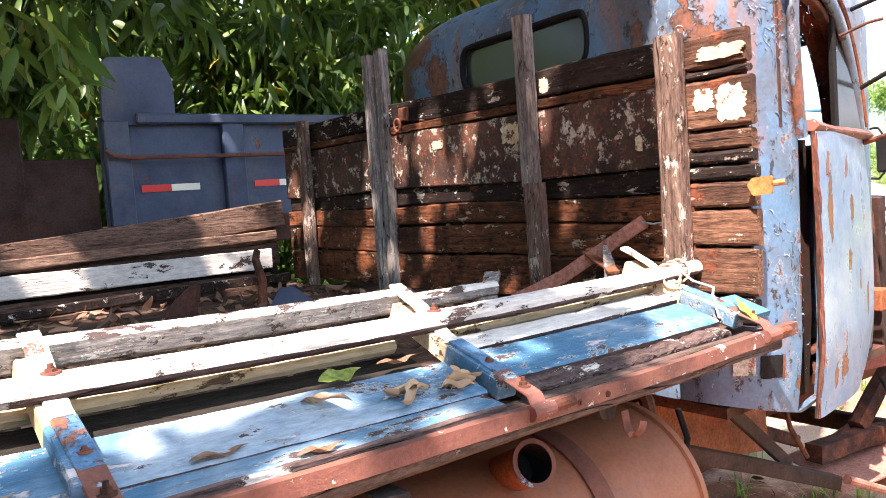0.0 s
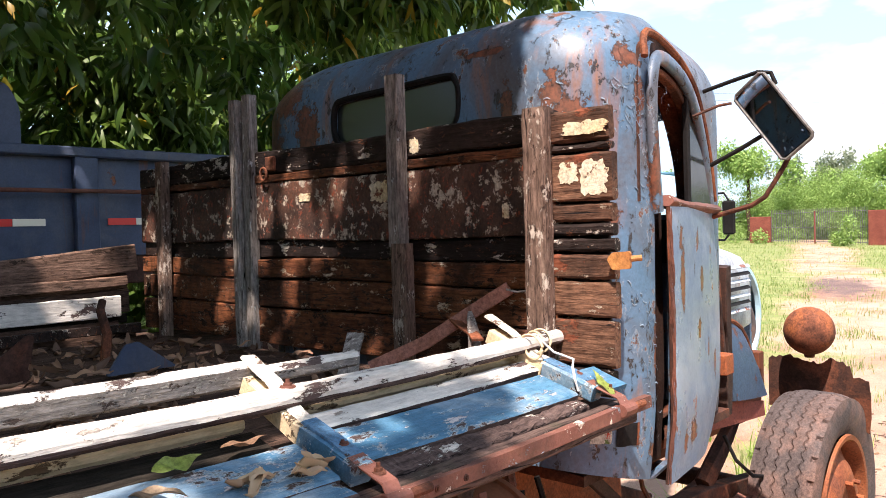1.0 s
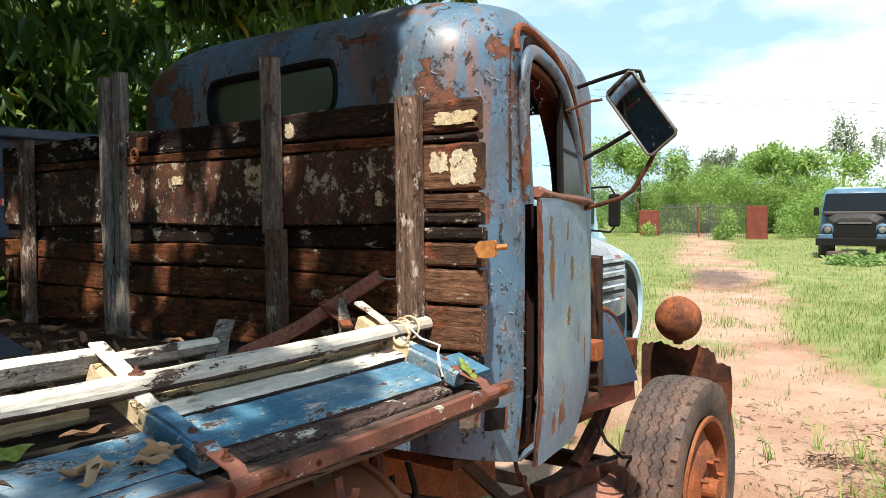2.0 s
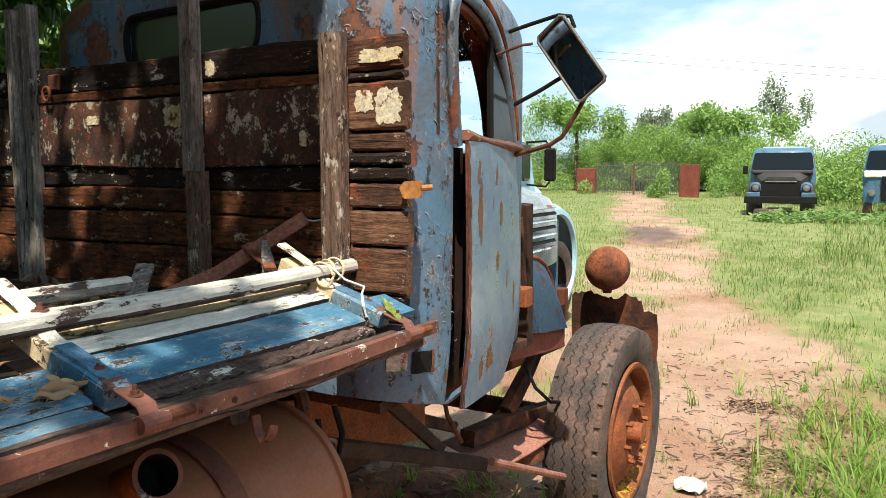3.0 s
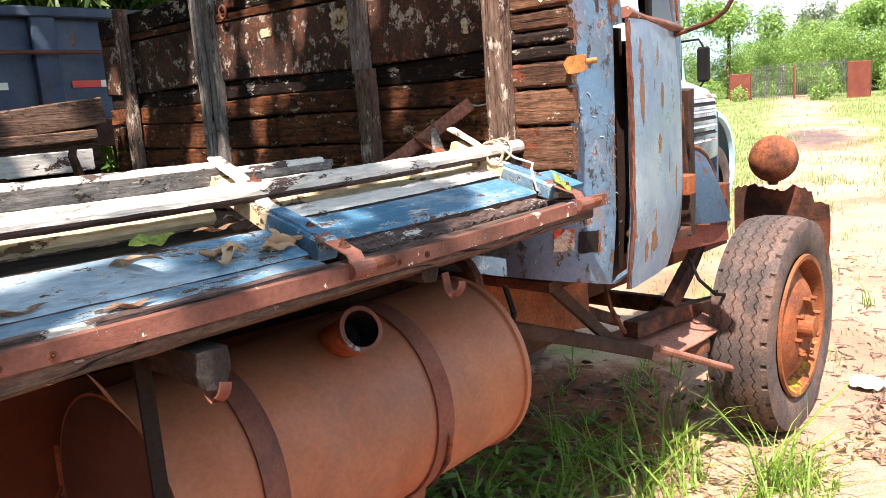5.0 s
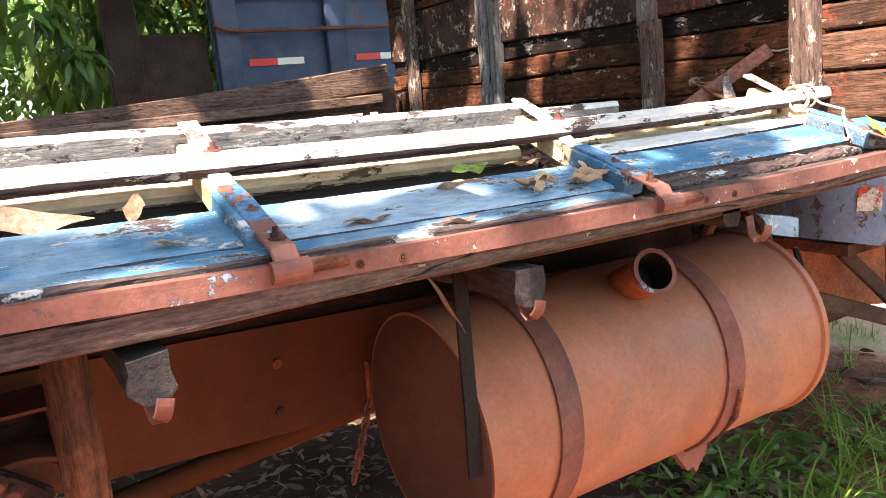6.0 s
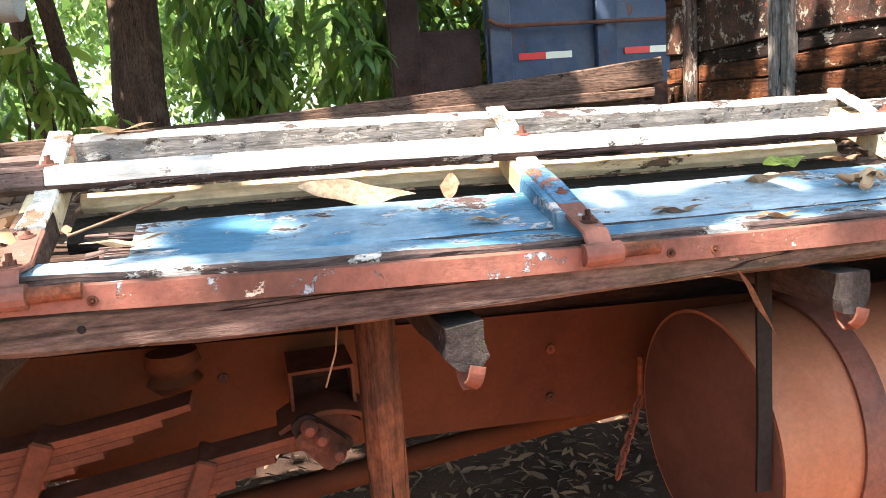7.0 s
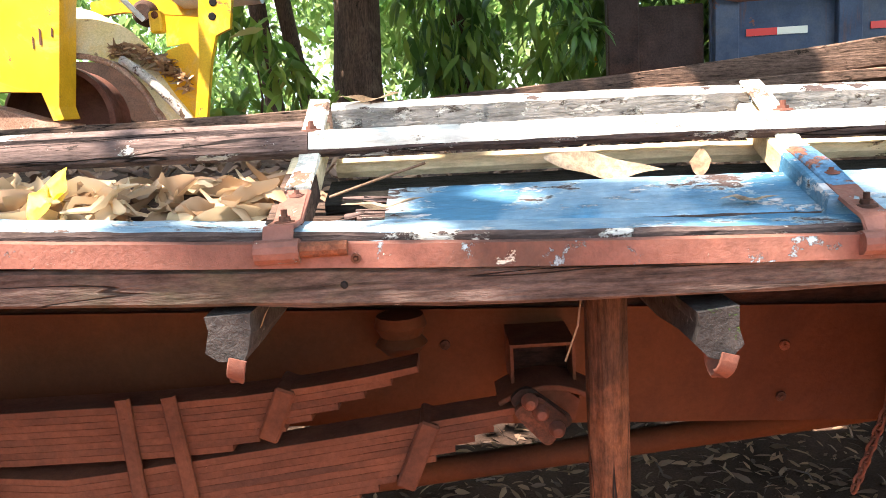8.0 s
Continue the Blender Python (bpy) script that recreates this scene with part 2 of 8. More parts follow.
RUST = (0.20, 0.065, 0.030)
RUST_DARK = (0.060, 0.024, 0.015)
RUST_ORANGE = (0.36, 0.11, 0.035)
M = {
    "cab_paint": mat("cab_paint", (0.066, 0.138, 0.228), (0.098, 0.172, 0.262), chips=(0.155, 0.062, 0.036), chip_amount=0.36, chip_scale=14.0, rough=0.46, bump=0.10, fine=0.20, rim=(0.20, 0.25, 0.30),
                     dirt=(0.085, 0.080, 0.088), dirt_amount=0.46, chips2=(0.030, 0.028, 0.030), chip2_amount=0.40, spec=0.45, streak=(0.22, 0.105, 0.062), streak_amount=0.36, chip_stretch=(1, 1, 0.6),
                     spots=[(3.05, 2.32, 2.26, 0.3, 0.1, 0.07), (3.05, 2.43, 2.12, 0.3, 0.1, 0.14), (3.05, 2.18, 2.1, 0.3, 0.06, 0.12), (3.05, 1.29, 2.1, 0.2, 0.025, 0.07), (3.08, 1.15, 2.12, 0.2, 0.035, 0.06), (3.05, 1.12, 2.07, 0.2, 0.06, 0.04), (3.05, 1.38, 2.27, 0.2, 0.08, 0.012), (3.2, 0.96, 2.22, 0.05, 0.12, 0.03), (3.24, 0.97, 2.12, 0.02, 0.1, 0.06), (3.29, 0.98, 1.92, 0.02, 0.1, 0.1), (3.14, 0.96, 1.76, 0.035, 0.1, 0.06), (3.3, 0.98, 1.4, 0.012, 0.1, 0.1), (3.3, 0.98, 1.14, 0.03, 0.1, 0.05), (3.05, 2.0, 2.07, 0.2, 0.05, 0.03)]),
    "door_paint": mat("door_paint", (0.170, 0.236, 0.340), (0.125, 0.188, 0.290), rim=(0.30, 0.37, 0.45), chips=(0.24, 0.075, 0.036), chip_amount=0.27, chip_scale=13.0, fine=0.15, rough=0.4, bump=0.08,
                      dirt=(0.27, 0.33, 0.41), dirt_amount=0.30, spec=0.45, chips2=(0.055, 0.055, 0.065), chip2_amount=0.24, chip_stretch=(1, 1, 0.45), spot_colors=((0.215, 0.060, 0.028), (0.105, 0.036, 0.020)), spots=[(3.44, 1.02, 1.62, 0.022, 0.2, 0.1), (3.425, 1.02, 1.72, 0.014, 0.2, 0.035), (3.66, 1.02, 1.585, 0.02, 0.2, 0.045), (3.62, 1.02, 1.445, 0.022, 0.2, 0.04), (3.61, 1.02, 1.71, 0.014, 0.2, 0.035), (3.56, 1.02, 1.135, 0.036, 0.2, 0.045), (3.48, 1.02, 1.12, 0.02, 0.2, 0.035), (3.74, 1.02, 1.36, 0.01, 0.2, 0.03), (3.85, 1.02, 1.3, 0.014, 0.2, 0.05), (3.8, 1.02, 1.68, 0.008, 0.2, 0.02)]),
    "rust_red": mat("rust_red", (0.215, 0.088, 0.064), (0.150, 0.058, 0.043), dirt=(0.085, 0.04, 0.03), dirt_amount=0.4, fine=0.18, rough=0.7, bump=0.4, scale=9,
                    chips=(0.26, 0.34, 0.40), chip_amount=0.335, chip_scale=11, chips2=(0.62, 0.55, 0.47), chip2_amount=0.27),
    "rust": mat("rust", RUST, RUST_DARK, dirt=RUST_ORANGE, rough=0.85, bump=0.5, scale=12),
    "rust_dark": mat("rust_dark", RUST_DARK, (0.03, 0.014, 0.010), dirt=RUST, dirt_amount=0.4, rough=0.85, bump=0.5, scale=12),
    "clay_dust": mat("clay_dust", (0.140, 0.052, 0.030), (0.090, 0.034, 0.021), dirt=(0.070, 0.030, 0.021), dirt_amount=0.35, fine=0.18, rough=0.95, bump=0.35, scale=7, spec=0.1, chips=(0.22, 0.095, 0.06), chip_amount=0.2, chip_scale=9),
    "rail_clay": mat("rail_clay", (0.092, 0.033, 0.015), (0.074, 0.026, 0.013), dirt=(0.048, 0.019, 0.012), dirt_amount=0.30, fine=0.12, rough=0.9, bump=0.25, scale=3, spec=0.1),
    # near-black brown: the shade under the bed is put into this colour
    "shaded_timber": mat("shaded_timber", (0.030, 0.014, 0.010), (0.018, 0.010, 0.008), rough=0.95, grain="x", fibre=0.3, bump=0.5, dirt=(0.045, 0.018, 0.012), dirt_amount=0.3),
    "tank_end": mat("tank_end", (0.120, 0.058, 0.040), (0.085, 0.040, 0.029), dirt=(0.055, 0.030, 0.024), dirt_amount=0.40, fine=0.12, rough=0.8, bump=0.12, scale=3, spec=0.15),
    "strap_rust": mat("strap_rust", (0.165, 0.062, 0.040), (0.120, 0.045, 0.031), dirt=(0.075, 0.034, 0.026), dirt_amount=0.35, fine=0.2, rough=0.8, bump=0.3, scale=9),
    "tank_paint": mat("tank_paint", (0.275, 0.110, 0.056), (0.220, 0.082, 0.039), dirt=(0.17, 0.085, 0.058), dirt_amount=0.30, fine=0.15, rough=0.62, bump=0.12, scale=4, spec=0.3, streak=(0.20, 0.085, 0.05), streak_amount=0.2),
    "white_wood": mat("white_wood", (0.66, 0.63, 0.58), (0.54, 0.51, 0.46), chips=(0.080, 0.055, 0.050), chip_amount=0.40, chip_scale=16, rough=0.75, grain="x", fibre=0.3, fine=0.22, bump=0.6, dirt=(0.44, 0.40, 0.36), dirt_amount=0.3, chips2=(0.34, 0.29, 0.25), chip2_amount=0.30),
    "grey_wood": mat("grey_wood", (0.34, 0.31, 0.285), (0.22, 0.195, 0.18), chips=(0.085, 0.064, 0.056), chip_amount=0.37, chip_scale=40, chips2=(0.52, 0.49, 0.45), chip2_amount=0.44, fibre=0.5, fine=0.45, rough=0.85, grain="x", bump=0.9),
    "cream_wood": mat("cream_wood", (0.76, 0.60, 0.40), (0.58, 0.46, 0.29), chips=(0.12, 0.08, 0.05), chip_amount=0.36, chip_scale=12, rough=0.7, grain="x", fibre=0.3, fine=0.22, bump=0.5, dirt=(0.34, 0.24, 0.13), dirt_amount=0.25),
    "blue_wood": mat("blue_wood", (0.050, 0.152, 0.256), (0.078, 0.190, 0.292), chips=(0.085, 0.056, 0.050), chip_amount=0.375, chip_scale=14, rim=(0.34, 0.40, 0.43), rough=0.55, grain="x", fibre=0.3, fine=0.25, bump=0.7,
                     dirt=(0.30, 0.375, 0.43), dirt_amount=0.42, chips2=(0.50, 0.47, 0.47), chip2_amount=0.38),
    "raw_wood": mat("raw_wood", (0.125, 0.078, 0.058), (0.060, 0.038, 0.030), rough=0.9, grain="x", bump=1.0, chips=(0.34, 0.29, 0.25), chip_amount=0.22, chip_scale=14),
    "far_wood": mat("far_wood", (0.24, 0.150, 0.110), (0.115, 0.070, 0.052), rough=0.9, grain="x", bump=1.0, chips=(0.06, 0.04, 0.03), chip_amount=0.34, chip_scale=10),
    "raw_dark": mat("raw_dark", (0.140, 0.096, 0.086), (0.070, 0.048, 0.043), rough=0.95, grain="x", bump=1.0, chips=(0.56, 0.52, 0.47), chip_amount=0.385, chip_scale=13),
    "skirt_wood": mat("skirt_wood", (0.135, 0.090, 0.076), (0.074, 0.050, 0.043), rough=0.85, grain="x", bump=0.8, chips=(0.36, 0.30, 0.26), chip_amount=0.27, chip_scale=11, dirt=(0.06, 0.06, 0.036), dirt_amount=0.3),
    "black_board": mat("black_board", (0.044, 0.029, 0.024), (0.018, 0.013, 0.012), chips=(0.52, 0.47, 0.41), chip_amount=0.40, chip_scale=22, rough=0.6, grain="y", bump=1.0, fine=0.5, chips2=(0.13, 0.055, 0.03), chip2_amount=0.36),
    "fleck_board": mat("fleck_board", (0.150, 0.070, 0.045), (0.060, 0.032, 0.025), chips=(0.50, 0.44, 0.36), chip_amount=0.455, chip_scale=20, rough=0.55, bump=0.9, fine=0.5, dirt=(0.016, 0.011, 0.010), dirt_amount=0.5, chips2=(0.24, 0.060, 0.030), chip2_amount=0.42, streak=(0.020, 0.014, 0.012), streak_amount=0.35),
    "brown_board": mat("brown_board", (0.240, 0.090, 0.040), (0.105, 0.040, 0.023), rough=0.5, grain="y", bump=1.0, fine=0.5, dirt=(0.020, 0.012, 0.009), dirt_amount=0.42, chips=(0.42, 0.33, 0.24), chip_amount=0.36, chip_scale=24, chips2=(0.028, 0.016, 0.012), chip2_amount=0.45, streak=(0.025, 0.015, 0.012), streak_amount=0.3),
    "end_board": mat("end_board", (0.235, 0.125, 0.076), (0.110, 0.052, 0.034), rough=0.75, grain="y", bump=1.0, dirt=(0.05, 0.028, 0.02), dirt_amount=0.45, chips=(0.20, 0.066, 0.036), chip_amount=0.40, chip_scale=13, chips2=(0.42, 0.36, 0.28), chip2_amount=0.30),
    "patch_board": mat("patch_board", (0.62, 0.58, 0.48), (0.56, 0.44, 0.24), chips=(0.17, 0.06, 0.034), chip_amount=0.40, chip_scale=24, rough=0.8, bump=0.6),
    "stake_wood": mat("stake_wood", (0.30, 0.28, 0.26), (0.15, 0.125, 0.11), chips=(0.055, 0.04, 0.034), chip_amount=0.34, chip_scale=16, rough=0.9, grain="z", bump=0.9, fine=0.5, chips2=(0.44, 0.46, 0.46), chip2_amount=0.3),
    "stake_dark": mat("stake_dark", (0.24, 0.165, 0.130), (0.115, 0.070, 0.052), chips=(0.48, 0.41, 0.35), chip_amount=0.45, chip_scale=24, rough=0.9, grain="z", bump=1.0, fine=0.5, chips2=(0.05, 0.03, 0.024), chip2_amount=0.36),
    "post_wood": mat("post_wood", (0.082, 0.040, 0.026), (0.045, 0.022, 0.015), rough=0.9, grain="z", bump=0.8, dirt=(0.20, 0.075, 0.036)),
    "beam_end": mat("beam_end", (0.046, 0.039, 0.037), (0.024, 0.020, 0.019), rough=0.9, bump=1.0, scale=14, chips=(0.17, 0.16, 0.16), chip_amount=0.27, chip_scale=18, chips2=(0.05, 0.085, 0.018), chip2_amount=0.28),
    "sill_blue": mat("sill_blue", (0.030, 0.060, 0.115), (0.045, 0.080, 0.135), chips=(0.10, 0.04, 0.025), chip_amount=0.38, chip_scale=12, rough=0.5, bump=0.2, chips2=(0.42, 0.46, 0.50), chip2_amount=0.22),
    "strap_blue": mat("strap_blue", (0.062, 0.155, 0.270), (0.10, 0.20, 0.31), chips=(0.23, 0.088, 0.056), chip_amount=0.46, chip_scale=15, rough=0.55, bump=0.3, chips2=(0.05, 0.035, 0.03), chip2_amount=0.3),
    "strap_white": mat("strap_white", (0.70, 0.66, 0.58), (0.58, 0.53, 0.45), chips=(0.15, 0.085, 0.06), chip_amount=0.44, chip_scale=17, rough=0.6, bump=0.4),
    "tail_rust": mat("tail_rust", (0.045, 0.022, 0.016), (0.026, 0.015, 0.012), rough=0.85, bump=0.4, scale=6, dirt=(0.075, 0.032, 0.02), dirt_amount=0.25),
    "dump_paint": mat("dump_paint", (0.050, 0.072, 0.124), (0.037, 0.053, 0.092), chips=RUST, chip_amount=0.26, chip_scale=4, dirt=(0.085, 0.095, 0.12), fine=0.15, rough=0.6, bump=0.2, streak=(0.13, 0.055, 0.035), streak_amount=0.25),
    "yellow_paint": mat("yellow_paint", (0.80, 0.47, 0.015), (0.70, 0.40, 0.02), chips=(0.25, 0.13, 0.05), chip_amount=0.24, chip_scale=5, dirt=(0.55, 0.40, 0.20), dirt_amount=0.3, fine=0.15, rough=0.5, bump=0.2),
    "tyre": mat("tyre", (0.088, 0.068, 0.064), (0.058, 0.045, 0.043), dirt=(0.17, 0.10, 0.078), dirt_amount=0.4, rough=0.85, bump=0.5, scale=8),
    "rim_paint": mat("rim_paint", (0.30, 0.090, 0.030), (0.20, 0.055, 0.022), dirt=(0.13, 0.045, 0.025), dirt_amount=0.3, rough=0.75, bump=0.5, scale=9),
    "yellow_rim": mat("yellow_rim", (0.26, 0.085, 0.03), (0.18, 0.055, 0.022), chips=(0.45, 0.25, 0.02), chip_amount=0.46, chip_scale=3.5, rough=0.7),
    "fender_dark": mat("fender_dark", (0.055, 0.105, 0.17), (0.080, 0.13, 0.19), chips=RUST, chip_amount=0.4, chip_scale=6, rough=0.45, bump=0.3, dirt=(0.05, 0.035, 0.03), dirt_amount=0.45),
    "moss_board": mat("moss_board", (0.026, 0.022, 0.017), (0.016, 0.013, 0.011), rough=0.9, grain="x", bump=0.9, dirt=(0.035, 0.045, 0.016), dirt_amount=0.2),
    "black": mat("black", (0.009, 0.0085, 0.009), (0.015, 0.014, 0.014), rough=0.7, bump=0.2, spec=0.12),
    "worn_bar": mat("worn_bar", (0.185, 0.125, 0.110), (0.095, 0.062, 0.055), chips=(0.68, 0.65, 0.60), chip_amount=0.43, chip_scale=14, rough=0.8, grain="x", bump=0.8, fine=0.4, chips2=(0.045, 0.032, 0.028), chip2_amount=0.34),
    "light_blue": mat("light_blue", (0.36, 0.56, 0.66), (0.30, 0.48, 0.58), chips=RUST, chip_amount=0.1, fine=0.15, rough=0.4, bump=0.1),
    "truck_blue": mat("truck_blue", (0.060, 0.135, 0.225), (0.085, 0.165, 0.250), chips=RUST, chip_amount=0.3, chip_scale=3, fine=0.15, rough=0.45, bump=0.1, dirt=(0.06, 0.06, 0.065), dirt_amount=0.3),
    "navy": mat("navy", (0.030, 0.028, 0.030), (0.055, 0.045, 0.042), chips=RUST, chip_amount=0.25, chip_scale=4, rough=0.6, bump=0.2),
    "white_paint": mat("white_paint", (0.70, 0.71, 0.70), (0.60, 0.60, 0.58), chips=RUST_ORANGE, chip_amount=0.14, chip_scale=7, fine=0.15, rough=0.5, bump=0.15),
    "sticker": mat("sticker", (0.50, 0.47, 0.40), (0.38, 0.36, 0.30), chips=(0.45, 0.06, 0.03), chip_amount=0.55, chip_scale=14, chips2=(0.10, 0.16, 0.05), chip2_amount=0.35, rough=0.6),
    "step_rust": mat("step_rust", (0.34, 0.155, 0.115), (0.27, 0.115, 0.082), rough=0.85, bump=0.3, scale=10, dirt=(0.22, 0.085, 0.05), dirt_amount=0.3),
    "bonnet_paint": mat("bonnet_paint", (0.40, 0.45, 0.50), (0.30, 0.36, 0.42), chips=RUST, chip_amount=0.34, chip_scale=7, rough=0.45, bump=0.12, dirt=(0.18, 0.17, 0.17)),
    "pillar": mat("pillar", (0.20, 0.055, 0.035), (0.15, 0.04, 0.028), rough=0.9, scale=2),
    "steel_grey": mat("steel_grey", (0.22, 0.22, 0.22), (0.12, 0.11, 0.10), rough=0.6, metal=0.3),
    "red": simple("red", (0.62, 0.03, 0.02), 0.4),
    "refl_white": simple("refl_white", (0.72, 0.70, 0.58), 0.4),
    "mirror": simple("mirror", (0.75, 0.77, 0.80), 0.03, 1.0),
    "dark_glass": simple("dark_glass", (0.028, 0.034, 0.036), 0.12, 0.0, 0.0, 0.45),
    "screen_glass": simple("screen_glass", (0.006, 0.010, 0.014), 0.2, 0.0, 0.0, 0.2),
    "glass": simple("glass", (0.93, 0.96, 0.96), 0.02, 0.0, 1.0),
    "bark": mat("bark", (0.125, 0.078, 0.056), (0.068, 0.043, 0.032), rough=0.95, grain="z", bump=1.0, scale=8, dirt=(0.15, 0.11, 0.08), dirt_amount=0.2),
    "litter_soil": mat("litter_soil", (0.15, 0.105, 0.095), (0.10, 0.07, 0.065), rough=0.95, scale=3, bump=0.5, dirt=(0.3, 0.2, 0.14)),
    "pale_dust": mat("pale_dust", (0.52, 0.36, 0.27), (0.38, 0.22, 0.15), rough=0.95, scale=9, bump=0.5, dirt=(0.26, 0.12, 0.075), dirt_amount=0.35, chips=(0.62, 0.50, 0.42), chip_amount=0.3, chip_scale=14),
    # dusty yellow paint, whitened to put the sun's glare into the colour
    "glare_yellow": mat("glare_yellow", (0.74, 0.64, 0.44), (0.70, 0.58, 0.30), rough=0.7, scale=5, bump=0.3, dirt=(0.78, 0.44, 0.03), dirt_amount=0.30, chips=(0.36, 0.25, 0.16), chip_amount=0.30, chip_scale=14, fine=0.2),
    "flaked_pipe": mat("flaked_pipe", (0.60, 0.55, 0.50), (0.45, 0.40, 0.36), rough=0.85, scale=14, bump=0.6, chips=(0.13, 0.075, 0.05), chip_amount=0.47, chip_scale=16),
    "flake": mat("flake", (0.22, 0.29, 0.36), (0.13, 0.19, 0.26), rough=0.55, bump=0.1, scale=30, dirt=(0.30, 0.33, 0.36), dirt_amount=0.3),
    "orange_tag": mat("orange_tag", (0.42, 0.19, 0.06), (0.34, 0.13, 0.04), rough=0.7, chips=RUST, chip_amount=0.3, chip_scale=25),
}
M["leaf"] = leaf_mat("leaf", (0.030, 0.080, 0.016), (0.140, 0.220, 0.036), odd=(0.35, 0.22, 0.02))
M["leaf_bright"] = leaf_mat("leaf_bright", (0.06, 0.14, 0.02), (0.17, 0.27, 0.04))
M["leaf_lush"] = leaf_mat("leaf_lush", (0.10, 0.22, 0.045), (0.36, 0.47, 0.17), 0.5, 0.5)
M["leaf_sapling"] = leaf_mat("leaf_sapling", (0.07, 0.17, 0.03), (0.26, 0.36, 0.06), 0.45, 0.45, odd=(0.42, 0.36, 0.12))
M["leaf_deep"] = leaf_mat("leaf_deep", (0.035, 0.095, 0.018), (0.13, 0.24, 0.04), 0.4, 0.4)
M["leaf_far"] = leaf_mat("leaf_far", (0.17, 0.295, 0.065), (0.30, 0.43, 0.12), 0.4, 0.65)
M["leaf_grey"] = leaf_mat("leaf_grey", (0.12, 0.17, 0.10), (0.32, 0.36, 0.24), 0.4, 0.6)
M["grass"] = leaf_mat("grass", (0.125, 0.205, 0.040), (0.30, 0.365, 0.115), 0.45, 0.55, odd=(0.50, 0.42, 0.20))
M["clod"] = mat("clod", (0.36, 0.215, 0.15), (0.24, 0.14, 0.10), rough=0.95, bump=0.6, scale=30, spec=0.1)
M["pile_leaf"] = leaf_mat("pile_leaf", (0.22, 0.125, 0.065), (0.64, 0.47, 0.29), 0.2, 0.5)
M["dry_leaf"] = leaf_mat("dry_leaf", (0.19, 0.095, 0.05), (0.60, 0.43, 0.27), 0.25, 0.6)
M["deck_leaf"] = leaf_mat("deck_leaf", (0.09, 0.05, 0.035), (0.34, 0.20, 0.12), 0.15, 0.7)
M["blade"] = leaf_mat("blade", (0.13, 0.24, 0.03), (0.32, 0.46, 0.09), 0.5, 0.5)
M["litter"] = leaf_mat("litter", (0.055, 0.032, 0.022), (0.26, 0.15, 0.085), 0.1, 0.8)


# ---- mesh helpers ----
def part(name, bm, material, parent=None, label="", smooth=False, **tags):
    me = bpy.data.meshes.new(name)
    if not isinstance(bm, bmesh.types.BMesh):
        verts, faces = bm
        me.from_pydata([tuple(v) for v in verts], [], faces)
    else:
        bmesh.ops.recalc_face_normals(bm, faces=bm.faces)
        bm.to_mesh(me)
        bm.free()
    for mm in (material if isinstance(material, (list, tuple)) else [material]):
        me.materials.append(mm)
    if smooth:
        me.polygons.foreach_set("use_smooth", [True] * len(me.polygons))
        me.set_sharp_from_angle(angle=radians(38))
    ob = new(name, me)
    ob.parent = parent
    return tagged(ob, label, **tags)


def thing(name, at=(0, 0, 0), label="", category="", group="", kind="", parent=None):
    ob = new(name)
    ob.location = at
    ob.empty_display_size = 0.1
    ob.parent = parent
    bpy.context.view_layer.update()
    return tagged(ob, label, category, group, kind)


def add_box(bm, lo, hi, bevel=0.004, m=None):
    c = [(a + b) / 2 for a, b in zip(lo, hi)]
    s = [b - a for a, b in zip(lo, hi)]
    r = bmesh.ops.create_cube(bm, size=1, matrix=(m or Matrix()) @ Matrix.Translation(c) @ Matrix.Diagonal((*s, 1)))
    if bevel:
        ed = list({e for v in r["verts"] for e in v.link_edges})
        bmesh.ops.bevel(bm, geom=ed, offset=bevel, segments=1, affect="EDGES")
    return bm


def box(lo, hi, bevel=0.004, m=None):
    return add_box(bmesh.new(), lo, hi, bevel, m)


def add_sweep(bm, pts, prof, up=(0, 0, 1), jit=0.0, close=True, seed=0, ends=True, taper=None, second=()):
    """Sweep a profile of (side, up) pairs along points; side is to the right of the way. jit wears the edges down; second: the strips of the profile that take the second material."""
    rnd = random.Random(seed)
    pts = [Vector(p) for p in pts]
    rings = []
    for i, p in enumerate(pts):
        d = (pts[min(i + 1, len(pts) - 1)] - pts[max(i - 1, 0)]).normalized()
        side = d.cross(Vector(up)).normalized()
        u = side.cross(d)
        k = taper[i] if taper else 1
        ring_ = []
        for j, (a, b) in enumerate(prof):
            q = p * 16 + Vector((seed * 3.7, j * 5.3, seed * 1.9))
            da = jit * (1.9 * noise.noise(q) + 1.2 * noise.noise(q * 3.1) + rnd.uniform(-0.35, 0.35)) if jit else 0
            db = jit * (1.9 * noise.noise(q + Vector((9, 4, 2))) + 1.2 * noise.noise(q * 3.3) + rnd.uniform(-0.35, 0.35)) if jit else 0
            ring_.append(bm.verts.new(p + side * (a * k + da) + u * (b * k + db)))
        rings.append(ring_)
    n = len(prof)
    for r0, r1 in zip(rings, rings[1:]):
        for j in range(n if close else n - 1):
            bm.faces.new((r0[j], r0[(j + 1) % n], r1[(j + 1) % n], r1[j])).material_index = int(j in second)
    if ends and close:
        bm.faces.new(rings[0]).material_index = int(bool(second))
        bm.faces.new(rings[-1][::-1]).material_index = int(bool(second))
    return bm


